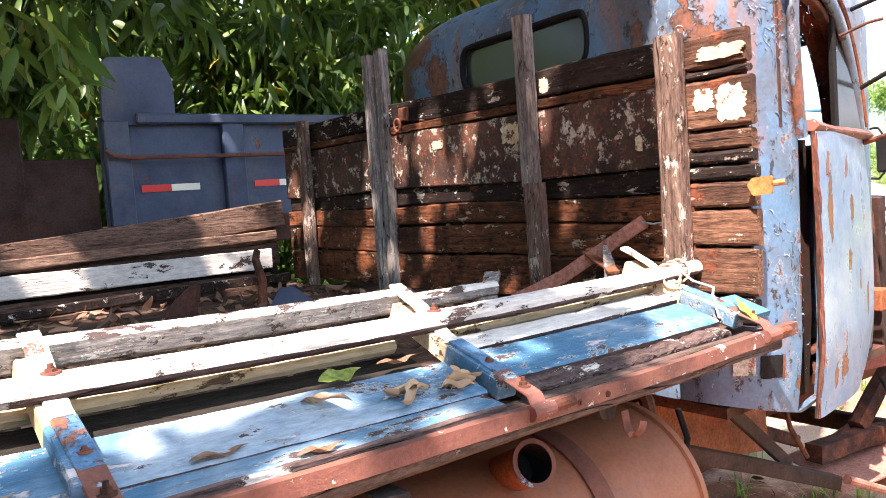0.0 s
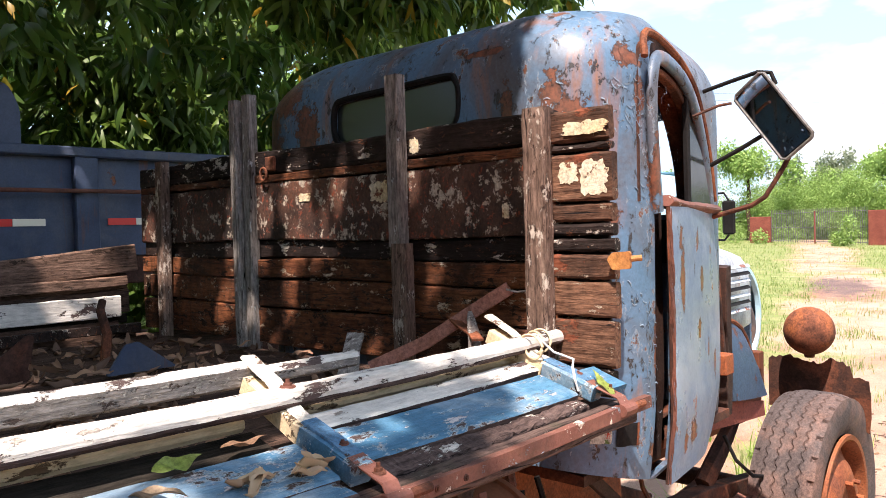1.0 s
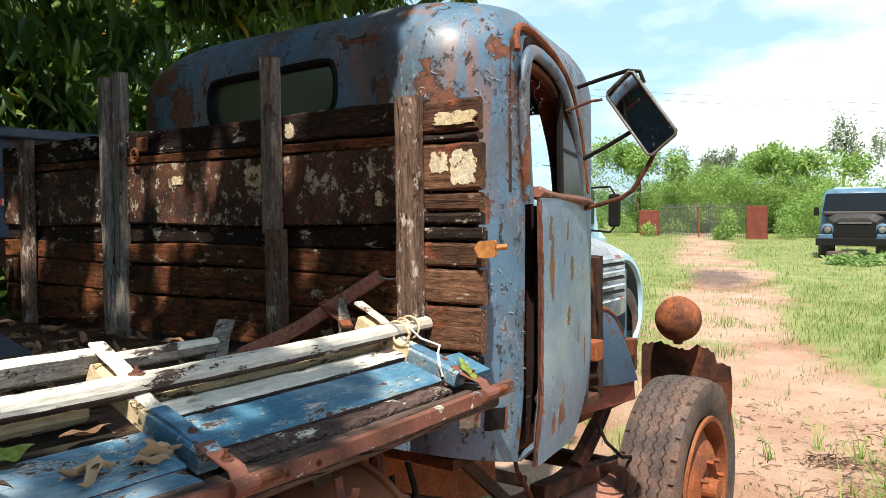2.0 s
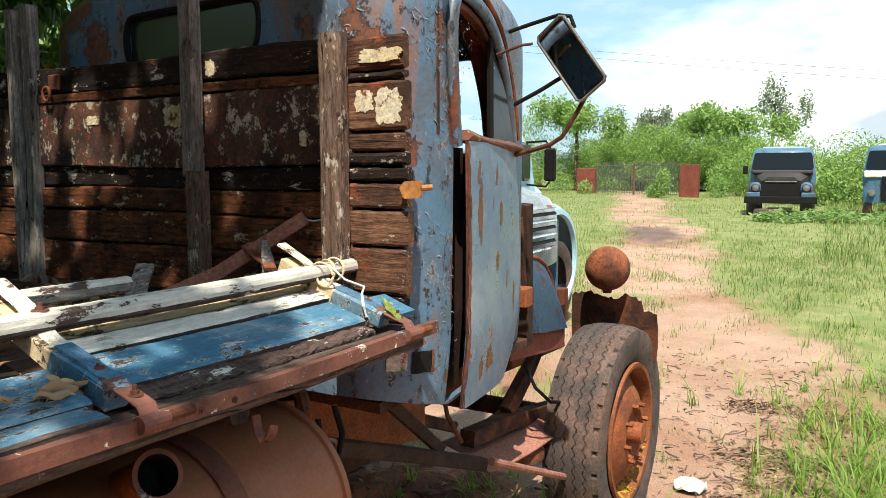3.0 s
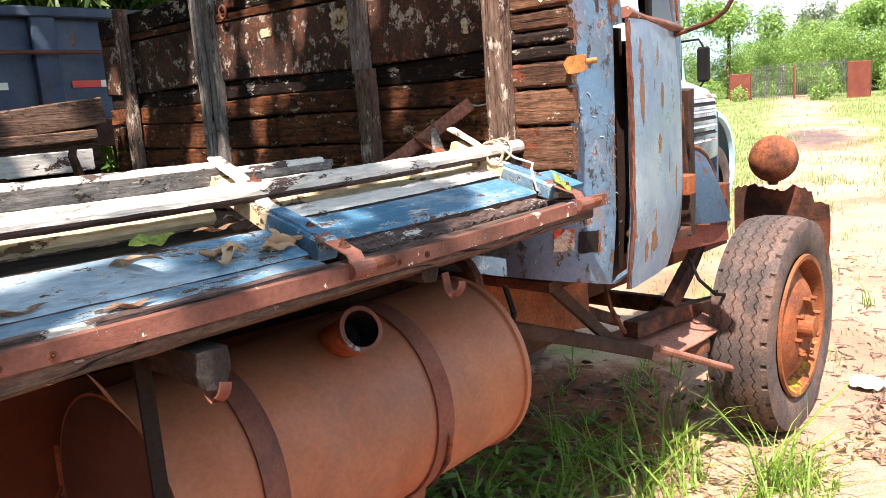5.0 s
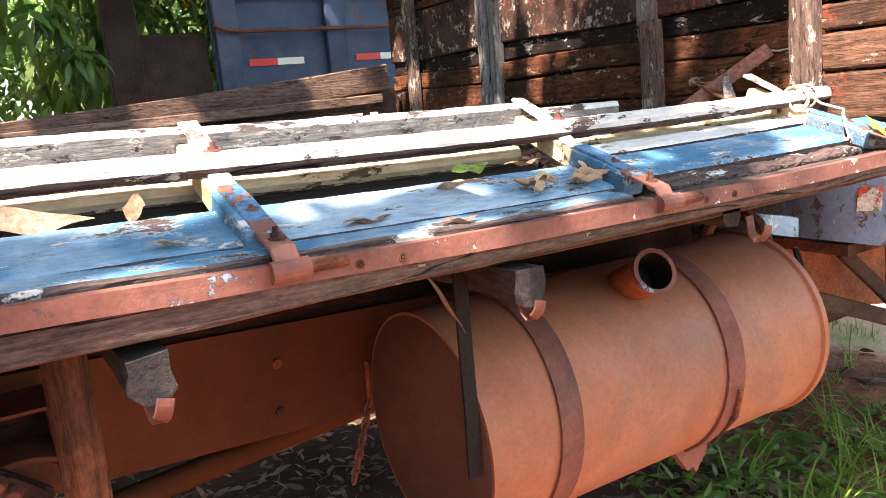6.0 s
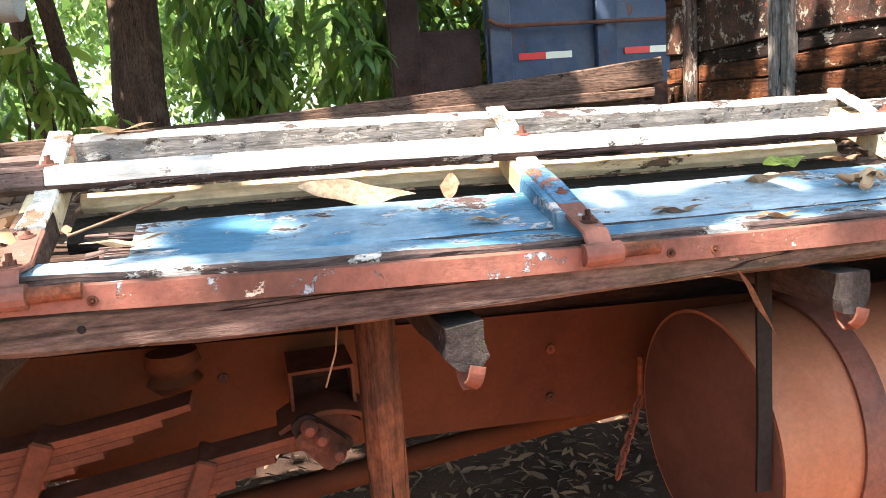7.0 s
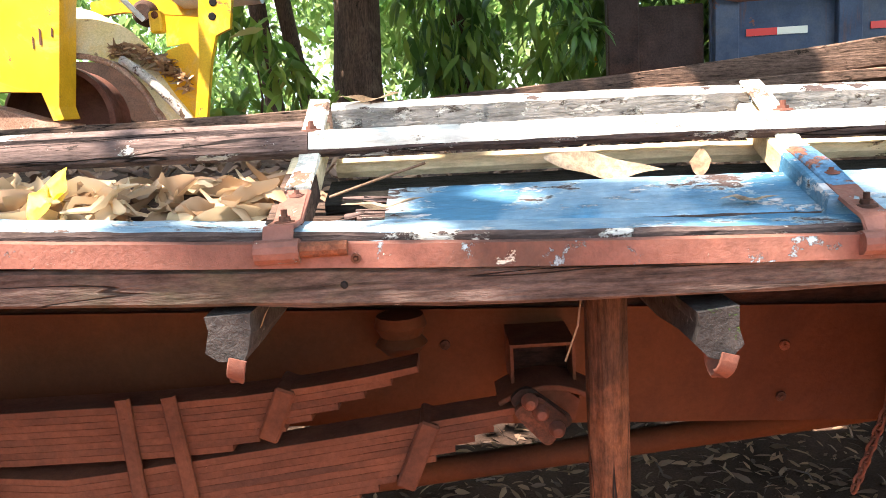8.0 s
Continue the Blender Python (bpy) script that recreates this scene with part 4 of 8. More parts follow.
for k, x in enumerate((0.165, 0.822, 1.468, 2.108, 2.800)):
    rz_, rk = gatez(x), railz(x)
    bx = x - 0.006
    part("batten", add_sweep(bmesh.new(), [(bx, 0.868, rz_ + 0.018), (bx, 0.94, rz_ + 0.041), (bx, 1.00, rz_ + 0.060)], rect(0.042, 0.036, 0.003), jit=0.0012, seed=k),
         M["blue_wood"] if k > 1 else M["raw_wood"], gate, "painted wooden batten")
    part("batten", add_sweep(bmesh.new(), [(bx, 1.001, rz_ + 0.0603), (bx, 1.05, rz_ + 0.078), (bx, 1.16, rz_ + 0.125)], rect(0.041, 0.035, 0.003), jit=0.0012, seed=k + 40),
         M["cream_wood"], gate, "cream painted upper end of the batten")
    top = [(x, 0.80, rk - 0.004), (x, 0.812, rk + 0.016), (x, 0.86, max(rz_ + 0.031, rk + 0.014)), (x, 0.94, rz_ + 0.062), (x, 1.03, rz_ + 0.088), (x, 1.10, rz_ + 0.135), (x, 1.175, rz_ + 0.172)]
    part("hinge_strap", add_sweep(bmesh.new(), top[:3] + [Vector(top[2]).lerp(Vector(top[3]), 0.35 if k > 1 else 0.9)], rect(0.034, 0.006, 0.002), jit=0.0009, seed=k), M["rust_red"], gate, "rusty steel hinge strap")
    if k > 1:
        part("strap", add_sweep(bmesh.new(), [Vector(top[2]).lerp(Vector(top[3]), 0.36), top[3], Vector(top[3]).lerp(Vector(top[4]), 0.7)], rect(0.033, 0.006, 0.002), jit=0.0009, seed=k), M["strap_blue"], gate, "strap with flaking blue paint over rust")
    part("strap_end", add_sweep(bmesh.new(), [Vector(top[3]).lerp(Vector(top[4]), 0.71 if k > 1 else 0.0)] + top[4:6] + [Vector(top[5]).lerp(Vector(top[6]), 0.5), top[6]], rect(0.030, 0.006, 0.002), jit=0.0013, seed=k + 7), M["strap_white"], gate, "chipped white painted end of the strap")
    part("hinge_knuckle", rod([(x - 0.024, 0.798, rk - 0.008), (x + 0.024, 0.798, rk - 0.008)], 0.0135, 12), M["rust_red"], gate)
    part("hinge_pin", rod([(x + 0.024, 0.799, rk - 0.008), (x + 0.075, 0.799, rk - 0.008)], 0.0085, 10), M["rust"], gate)
    part("bolt", bolt((x + 0.002, 0.838, max(rz_ + 0.026, rk + 0.018)), 0.007, 0.014), M["rust_dark"], gate)
    part("bolt", bolt((x + 0.002, 0.92, rz_ + 0.056), 0.006, 0.006), M["strap_rust"], gate)
    part("bolt", bolt((x + 0.002, 1.061, rz_ + 0.131), 0.008, 0.012), M["strap_rust"], gate)

# headboard behind the cab
headboard = part("headboard", box((2.966, 0.93, 1.38), (2.978, 3.17, 2.045), 0.003), M["black_board"], truck, "tall headboard of dark rotting planks with paint remnants")
for k, (z0, z1, key) in enumerate(((1.977, 2.056, "black_board"), (1.742, 1.945, "fleck_board"), (1.680, 1.742, "black_board"), (1.612, 1.678, "brown_board"), (1.512, 1.606, "brown_board"), (1.38, 1.507, "brown_board"))):
    x = 2.944 if k != 2 else 2.958
    bm = add_sweep(bmesh.new(), [(x, 1.06 + 2.13 * i / 90, (z0 + z1) / 2 + 0.004 * math.sin(i * 0.13 + k)) for i in range(91)], rect(0.026, z1 - z0, 0.005), jit=0.0011, seed=20 + k)
    part("board", bm, M[key], headboard)
part("ledge", add_sweep(bmesh.new(), [(2.940, 1.06 + 2.12 * i / 30, 1.960) for i in range(31)], rect(0.026, 0.026, 0.003), jit=0.0015), M["brown_board"], headboard)
# board ends that stick out beside the last stake
rnd = random.Random(77)
for k, (z0, z1, key, out) in enumerate(((1.972, 2.050, "end_board", 0.905), (1.948, 1.966, "black_board", 0.902), (1.828, 1.942, "end_board", 0.895), (1.778, 1.822, "end_board", 0.90), (1.745, 1.772, "black_board", 0.895),
                                        (1.706, 1.738, "black_board", 0.893), (1.640, 1.698, "end_board", 0.895), (1.548, 1.632, "end_board", 0.893), (1.430, 1.540, "end_board", 0.895), (1.36, 1.424, "black_board", 0.905))):
    x = 2.940 + rnd.uniform(-0.004, 0.004)
    bm = add_sweep(bmesh.new(), [(x, out + (1.07 - out) * i / 12, (z0 + z1) / 2) for i in range(13)], rect(0.026, z1 - z0, 0.006), jit=0.0015, seed=120 + k)
    part("board_end", bm, M[key], headboard)
for k, (y0, y1, z0, z1) in enumerate(((0.900, 0.985, 1.838, 1.930), (0.985, 1.045, 1.868, 1.925), (0.900, 1.04, 1.985, 2.022), (1.20, 1.225, 1.79, 1.835), (1.52, 1.56, 1.985, 2.035), (1.64, 1.74, 1.85, 1.92), (2.02, 2.09, 1.87, 1.90))):
    rr_ = random.Random(k + 5)
    edge_ = []
    for i in range(44):
        a = 2 * math.pi * i / 44
        c, d = math.cos(a), math.sin(a)
        q = max(abs(c), abs(d)) ** 0.8
        w = (0.86 + 0.30 * noise.noise(Vector((3 * c, 3 * d, k * 7.0))) + rr_.uniform(-0.09, 0.09)) / q
        edge_.append(((y0 + y1) / 2 + (y1 - y0) / 2 * c * min(w, 1.15), (z0 + z1) / 2 + (z1 - z0) / 2 * d * min(w, 1.15)))
    flake = bmesh.new()
    fx = 2.9235 if y0 < 1.05 else 2.9285
    rows = [[flake.verts.new((x_, y, z)) for y, z in edge_] for x_ in (fx, fx + 0.0025)]
    flake.faces.new(rows[0])
    for i in range(44):
        flake.faces.new((rows[0][i], rows[0][(i + 1) % 44], rows[1][(i + 1) % 44], rows[1][i]))
    part("paint_remnant", flake, M["patch_board"], headboard, "peeling cream paint layer")


def stake(y, w, z0, z1, key, seed, lean=0.0, depth=0.04, x=2.905):
    n = 16
    bm = add_sweep(bmesh.new(), [(x, y + lean * i / n, z0 + (z1 - z0) * i / n) for i in range(n + 1)], rect(depth, w, 0.005), up=(0, 1, 0), jit=0.0013, seed=seed)
    return part("stake", bm, M[key], headboard)


stake(2.965, 0.055, 1.22, 2.068, "stake_dark", 1, -0.015)
stake(2.405, 0.036, 1.30, 2.248, "stake_wood", 2, 0.005)
stake(2.362, 0.045, 1.30, 2.262, "stake_wood", 3, -0.01, x=2.925)
stake(1.588, 0.052, 1.72, 2.217, "stake_wood", 4, 0.0)
stake(1.575, 0.060, 1.36, 1.73, "stake_dark", 5, 0.0)
stake(1.092, 0.066, 1.36, 2.062, "stake_dark", 6, 0.0)

# far side gate, leaning
far_gate = part("far_side_gate", add_sweep(bmesh.new(), [(-1.2 + 4.05 * i / 40, 3.10, 1.523 + 0.16 * (max(0, (i - 12) / 28)) ** 1.7) for i in range(41)], rect(0.03, 0.11, 0.005), jit=0.002, seed=31),
                M["far_wood"], truck, "collapsed far side gate of brown and white planks")
part("plank", add_sweep(bmesh.new(), [(0.9 + 1.86 * i / 30, 3.06, 1.49) for i in range(31)], rect(0.024, 0.085, 0.004), jit=0.0015, seed=32), M["white_wood"], far_gate, "white painted plank")
part("plank", add_sweep(bmesh.new(), [(-0.6 + 3.36 * i / 30, 3.09, 1.40) for i in range(31)], rect(0.024, 0.06, 0.004), jit=0.0015, seed=33), M["raw_wood"], far_gate)
part("plank", add_sweep(bmesh.new(), [(1.2 + 1.6 * i / 30, 3.08, 1.56 + 0.03 * i / 30) for i in range(31)], rect(0.024, 0.04, 0.004), jit=0.0015, seed=34), M["far_wood"], far_gate)

for k, (q, z) in enumerate(((0.62, 1.475), (0.30, 1.455))):
    part("plank", add_sweep(bmesh.new(), [(-1.3 + 4.12 * i / 40, 3.125 - 0.01 * k, z + q * 0.17 * (max(0, (i - 14) / 26)) ** 1.3) for i in range(41)], rect(0.024, 0.095, 0.004), jit=0.002, seed=140 + k), M["raw_wood"], far_gate)
for k, (y, z, h, key) in enumerate(((3.115, 1.345, 0.07, "raw_wood"), (3.10, 1.435, 0.035, "moss_board"), (3.03, 1.355, 0.05, "raw_wood"), (2.98, 1.40, 0.035, "black_board"))):
    part("plank", add_sweep(bmesh.new(), [(-1.5 + 4.3 * i / 40, y, z + 0.02 * max(0, 1 - i / 20) + 0.01 * math.sin(i * 0.3 + k)) for i in range(41)], rect(0.03, h, 0.004), jit=0.002, seed=130 + k), M[key], far_gate)

# chassis
for y, s in ((1.47, 1), (2.52, -1)):
    prof = [(0, 0.12), (-0.07 * s, 0.12), (-0.07 * s, 0.112), (-0.008 * s, 0.112), (-0.008 * s, -0.112), (-0.07 * s, -0.112), (-0.07 * s, -0.12), (0, -0.12)]
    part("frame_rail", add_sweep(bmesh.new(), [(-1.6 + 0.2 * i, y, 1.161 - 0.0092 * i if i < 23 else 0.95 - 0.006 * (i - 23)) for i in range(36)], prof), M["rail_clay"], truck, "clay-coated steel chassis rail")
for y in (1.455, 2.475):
    part("subframe", box((-1.6, y + 0.03, 1.05), (2.95, y + 0.09, 1.30), 0.004), M["shaded_timber"], truck, "clay-stained timber laid along the chassis rail, under-bed shade painted in")
for x in (0.1, 1.7, 3.0, 4.4, 5.4):
    part("cross_member", box((x, 1.48, 0.90), (x + 0.07, 2.51, 1.08), 0.005), M["clay_dust"], truck)
part("prop_shaft", rod([(0.3, 1.80, 0.605), (0.95, 1.80, 0.666), (1.80, 1.80, 0.746), (2.9, 1.80, 0.85)], 0.032, 16), M["rail_clay"], truck, "clay-coated drive shaft", True)
for x_, z_ in ((1.645, 0.943), (1.651, 1.049), (0.98, 1.09)):
    part("bolt", bolt((x_, 1.466, z_), 0.006, 0.004, "y"), M["rust_dark"], truck)
part("post", add_sweep(bmesh.new(), [(1.236, 1.137, G - 0.02 + 0.087 * i) for i in range(18)], rect(0.062, 0.062, 0.018), up=(0, 1, 0), jit=0.001), M["post_wood"], truck, "rough wooden prop under the bed")


def leaf_spring(name, tip, root, n, t, power, step, y0, label):
    """A pack of leaves from the tip down and back, each one shorter than the one above."""
    base = None
    for k in range(n):
        f = 1 - step * k
        pts = []
        for i in range(15):
            x = root[0] + (tip[0] - root[0]) * f * i / 14
            v = (x - root[0]) / (tip[0] - root[0])
            pts.append((x, y0, root[1] + (tip[1] - root[1]) * v ** power - k * t))
        mir_ = [(2 * root[0] - x, y, z) for x, y, z in pts[:0:-1]]
        bm = add_sweep(bmesh.new(), mir_ + pts, rect(0.075, t * 0.985, 0.0008), jit=0.0004, seed=k)
        if base is None:
            base = part(name, bm, M["clay_dust"], truck, label)
        else:
            part("spring_leaf", bm, M["clay_dust"], base)
    return base


main_spring = leaf_spring("leaf_spring", (1.13, 1.030), (0.30, 0.938), 11, 0.0125, 1.1, 0.042, 1.30, "clay-coated steel leaf spring pack")
helper = leaf_spring("helper_spring", (0.935, 1.112), (0.30, 1.068), 8, 0.0125, 2.6, 0.075, 1.30, "clay-coated steel helper spring pack")
for x, a in ((0.42, 0.02), (0.50, 0.04), (0.18, -0.03)):
    part("u_bolt", add_sweep(bmesh.new(), [(x, 1.258, 1.09), (x + a * 0.4, 1.254, 0.96), (x + a, 1.252, 0.72)], rect(0.014, 0.026, 0.004), up=(1, 0, 0)), M["clay_dust"], main_spring)
for px, pz, h, own in ((0.685, 1.045, 0.10, helper), (0.925, 0.955, 0.13, main_spring)):
    part("spring_clip", box((-0.018, 1.252, -h / 2), (0.018, 1.347, h / 2), 0.004, Matrix.Translation((px, 0, pz)) @ Matrix.Rotation(radians(24), 4, "Y")), M["clay_dust"], own)
part("rear_axle", rod([(0.30, 1.1, 0.70), (0.30, 2.8, 0.70)], 0.07, 16), M["clay_dust"], truck)
HX, HZ = 1.158, 1.088
hg = part("spring_hanger", add_sweep(bmesh.new(), [(HX, 1.33, HZ + 0.036), (HX, 1.47, HZ + 0.036)], [(-0.059, 0.0), (0.059, 0.0), (0.059, -0.088), (0.053, -0.088), (0.053, -0.006), (-0.053, -0.006), (-0.053, -0.088), (-0.059, -0.088)]), M["clay_dust"], truck, "rusty square spring hanger with a greasy shackle")
# added dark block that stands in for the shade inside the hanger
part("hollow", box((HX - 0.0525, 1.40, HZ - 0.05), (HX + 0.0525, 1.468, HZ + 0.029), 0.0), M["shaded_timber"], hg)
part("saddle", add_sweep(bmesh.new(), [(HX + 0.085 * a / 8, 1.335, HZ - 0.030 - 0.026 * (a / 8) ** 2) for a in range(-8, 9)], rect(0.11, 0.010, 0.002)), M["clay_dust"], hg)
part("saddle_filler", prism_y([(HX + 0.060 * a / 8, HZ - 0.036 - 0.026 * (a / 8) ** 2) for a in range(-8, 9)] + [(HX + 0.05, HZ - 0.10), (HX - 0.05, HZ - 0.10)], 1.30, 1.36), M["clay_dust"], hg)
part("shackle", rounded_prism([(1.135, 1.062), (1.192, 1.012), (1.152, 0.962), (1.092, 1.030)], "y", 1.243, 1.262, 0.016), M["rust_dark"], hg, "greasy dark shackle plate")
part("shackle_plate", rounded_prism([(1.120, 1.072), (1.205, 1.002), (1.165, 0.975), (1.085, 1.045)], "y", 1.263, 1.275, 0.02), M["tail_rust"], hg)
for bx, bz in ((1.123, 1.050), (1.142, 1.030), (1.168, 0.998)):
    part("pin", lathe([(0.0, 1.222), (0.008, 1.224), (0.013, 1.232), (0.015, 1.244)], "y", 14, (bx, 0, bz)), M["strap_rust"], hg, "", True)

# fuel tank
TY, TZ, TR, TX0, TX1 = 1.155, 0.955, 0.222, 1.82, 2.745
tank = part("fuel_tank", lathe([(0.0, TX0 + 0.012), (TR - 0.03, TX0 + 0.012), (TR - 0.012, TX0 + 0.008), (TR - 0.006, TX0), (TR + 0.002, TX0), (TR + 0.002, TX0 + 0.012), (TR, TX0 + 0.016)]
            + [(TR, TX0 + 0.016 + (TX1 - TX0 - 0.032) * i / 12) for i in range(1, 12)] + [(TR, TX1 - 0.020), (TR + 0.007, TX1 - 0.016), (TR + 0.007, TX1), (TR - 0.01, TX1 - 0.004), (0.0, TX1 - 0.01)], "x", 64, (0, TY, TZ)),
            M["tank_paint"], truck, "dusty tan cylindrical steel fuel tank", True)
for x in (1.99, 2.43):
    arc = [(x + 0.015 * math.sin(radians(a)), TY + (TR + 0.004) * math.cos(radians(a)), TZ + (TR + 0.004) * math.sin(radians(a))) for a in range(60, 301, 8)]
    part("tank_strap", add_sweep(bmesh.new(), arc, [(-0.0025, -0.025), (0.0025, -0.025), (0.0025, 0.025), (-0.0025, 0.025)], up=(1, 0, 0)), M["strap_rust"], tank, "rusty steel strap")
nk = Vector((2.272, TY - 0.095, TZ + 0.205))
nd = Vector((-0.18, -0.85, 0.42)).normalized()
part("filler_neck", add_sweep(bmesh.new(), [nk - nd * 0.05, nk + nd * 0.05, nk + nd * 0.095], ring(0.040, 24), up=(1, 0, 0), ends=False), M["rim_paint"], tank, "open filler neck", True)
part("neck_rim", add_sweep(bmesh.new(), [nk + nd * 0.086, nk + nd * 0.100, nk + nd * 0.1008], ring(0.046, 24), up=(1, 0, 0), taper=[0.93, 1.0, 0.80], ends=False), M["rust_red"], tank, "", True)
part("neck_inside", add_sweep(bmesh.new(), [nk + nd * 0.098, nk + nd * 0.020, nk + nd * 0.019], ring(0.037, 24), up=(1, 0, 0), taper=[1, 0.97, 0.02], ends=False), M["black"], tank, "", True)
# the end faces away from the light; its colour carries that shade
part("end_cap", lathe([(0.0, TX0 - 0.006), (0.10, TX0 - 0.005), (TR - 0.012, TX0 - 0.003), (TR - 0.004, TX0 - 0.001), (TR - 0.004, TX0 + 0.010)], "x", 64, (0, TY, TZ)), M["tank_end"], tank, "grimy brown end plate, darkened for its shaded side", True)
part("strap_buckle", prism_y([(2.36, TZ - TR + 0.035), (2.385, TZ - TR + 0.002), (2.402, TZ - TR - 0.022), (2.418, TZ - TR - 0.016), (2.428, TZ - TR - 0.034), (2.446, TZ - TR - 0.012), (2.462, TZ - TR + 0.004), (2.468, TZ - TR + 0.035)], TY - 0.115, TY - 0.095), M["strap_rust"], tank, "torn rusty strap end")
part("tension_bar", rod([(2.436, TY - TR * 0.99 - 0.012, TZ - 0.03), (2.438, TY - TR * 0.90 - 0.016, TZ - TR * 0.42), (2.44, TY - TR * 0.62 - 0.014, TZ - TR * 0.78)], 0.006, 8), M["rust_dark"], tank, "", True)
part("hanger_bar", add_sweep(bmesh.new(), [(1.80, 0.955, 1.30), (1.80, 0.955, 1.05), (1.797, 0.955, 0.94)], rect(0.006, 0.026, 0.001), up=(1, 0, 0)), M["black"], tank, "black hanging rubber strip")


# cab
def cab_ring(z, n=160, off=0.0):
    """Plan of the cab at height z: rounded corners, narrower to the front; the roof curves in."""
    zt, h = 2.17, 0.225
    k = max(0.0, min(0.999, (z - zt) / h))
    ins = 0.23 * (1 - math.sqrt(1 - k * k)) - off
    low = max(0.0, 1.22 - z) * 0.10
    P = [(3.045 + ins * 0.9, 0.938 + ins * 0.55 + low), (4.12 - ins * 1.3, 1.125 + ins * 0.55 + low), (4.12 - ins * 1.3, 2.44 - ins), (3.045 + ins, 2.66 - ins)]
    R = [0.24, 0.12, 0.12, 0.30]
    R = [max(0.02, r) for r in R]
    out = []
    for i in range(4):
        p, a, b = Vector(P[i]), Vector(P[i - 1]), Vector(P[(i + 1) % 4])
        da, db = (a - p).normalized(), (b - p).normalized()
        ang = da.angle(db)
        t = R[i] / math.tan(ang / 2)
        c = p + (da + db).normalized() * (R[i] / math.sin(ang / 2))
        s, e = p + da * t - c, p + db * t - c
        for j in range(13):
            v = s.lerp(e, j / 12)
            out.append(c + v.normalized() * R[i])
        q0 = out[-1]
        out.append(None)
    # straight sides between the corners
    ring_ = []
    for i, v in enumerate(out):
        if v is not None:
            ring_.append(v)
            continue
        a, b = out[i - 1], out[(i + 1) % len(out)]
        ring_ += [a.lerp(b, j / 12) for j in range(1, 12)]
    return ring_


def build_cab():
    bm = bmesh.new()
    zs = [1.05, 1.09, 1.16, 1.25, 1.35, 1.45, 1.55, 1.65, 1.75, 1.85, 1.95, 2.03, 2.09, 2.13] + [2.17 + 0.2245 * math.sin(radians(a)) for a in range(6, 88, 6)]
    def hem(x, z):
        """The lower edge drops from the rear wall to the door."""
        low = 1.11 - 0.065 * min(1.0, max(0.0, (x - 3.05) / 0.28))
        return max(z, low + (z - 1.05) * 0.6)

    rows = [[bm.verts.new((v.x, v.y, hem(v.x, z))) for v in cab_ring(z)] for z in zs]
    n = len(rows[0])
    for r0, r1 in zip(rows, rows[1:]):
        for i in range(n):
            bm.faces.new((r0[i], r0[(i + 1) % n], r1[(i + 1) % n], r1[i]))
    cen = bm.verts.new((3.6, 1.79, 2.405))
    for i in range(n):
        bm.faces.new((rows[-1][i], rows[-1][(i + 1) % n], cen))
    return bm


def cut(ob, cutters):
    """Cut openings through a shell: thicken it, subtract the cutters, keep the result as a plain mesh."""
    sol = ob.modifiers.new("s", "SOLIDIFY")
    sol.thickness, sol.offset = 0.02, -1
    made = []
    for bm in cutters:
        c = _part("cutter", bm, M["black"])
        b = ob.modifiers.new("b", "BOOLEAN")
        b.operation, b.object, b.solver = "DIFFERENCE", c, "EXACT"
        made.append(c)
    bpy.context.view_layer.update()
    me = bpy.data.meshes.new_from_object(ob.evaluated_get(bpy.context.evaluated_depsgraph_get()))
    ob.modifiers.clear()
    ob.data = me
    for c in made:
        bpy.data.objects.remove(c)


cab = part("cab", build_cab(), M["cab_paint"], truck, "rounded blue cab with flaking paint and rust", True)
REAR_WIN = [(1.475, 2.075), (1.475, 2.215), (2.03, 2.20), (2.03, 2.065)]
SIDE_WIN = [(3.295, 1.815), (3.285, 2.20), (3.33, 2.275), (3.42, 2.29), (3.60, 2.245), (3.74, 2.155), (3.86, 2.0), (3.92, 1.815)]
cut(cab, [rounded_prism(REAR_WIN, "x", 2.9, 3.3, 0.04), rounded_prism(SIDE_WIN, "y", 0.7, 1.4, 0.03), rounded_prism(SIDE_WIN, "y", 2.1, 2.9, 0.03),
          rounded_prism([(1.28, 1.80), (1.28, 2.16), (2.30, 2.16), (2.30, 1.80)], "x", 3.85, 4.4, 0.06),
          prism_y([(3.283, 1.06), (3.300, 1.50), (3.306, 1.812), (3.47, 1.812), (3.47, 1.06)], 0.7, 1.12)])
cab.data.polygons.foreach_set("use_smooth", [True] * len(cab.data.polygons))
cab.data.set_sharp_from_angle(angle=radians(38))
part("rear_window", box((3.062, 1.46, 2.06), (3.068, 2.045, 2.225), 0.0), M["dark_glass"], cab, "dusty dark rear window")


def side_y(x, z):
    return 0.938 + 0.127 * (1 - math.sqrt(1 - min(1, max(0.0, (z - 2.17) / 0.225)) ** 2)) + max(0.0, 1.22 - z) * 0.10 + (x - 3.045) * (1.125 - 0.938) / (4.12 - 3.045)


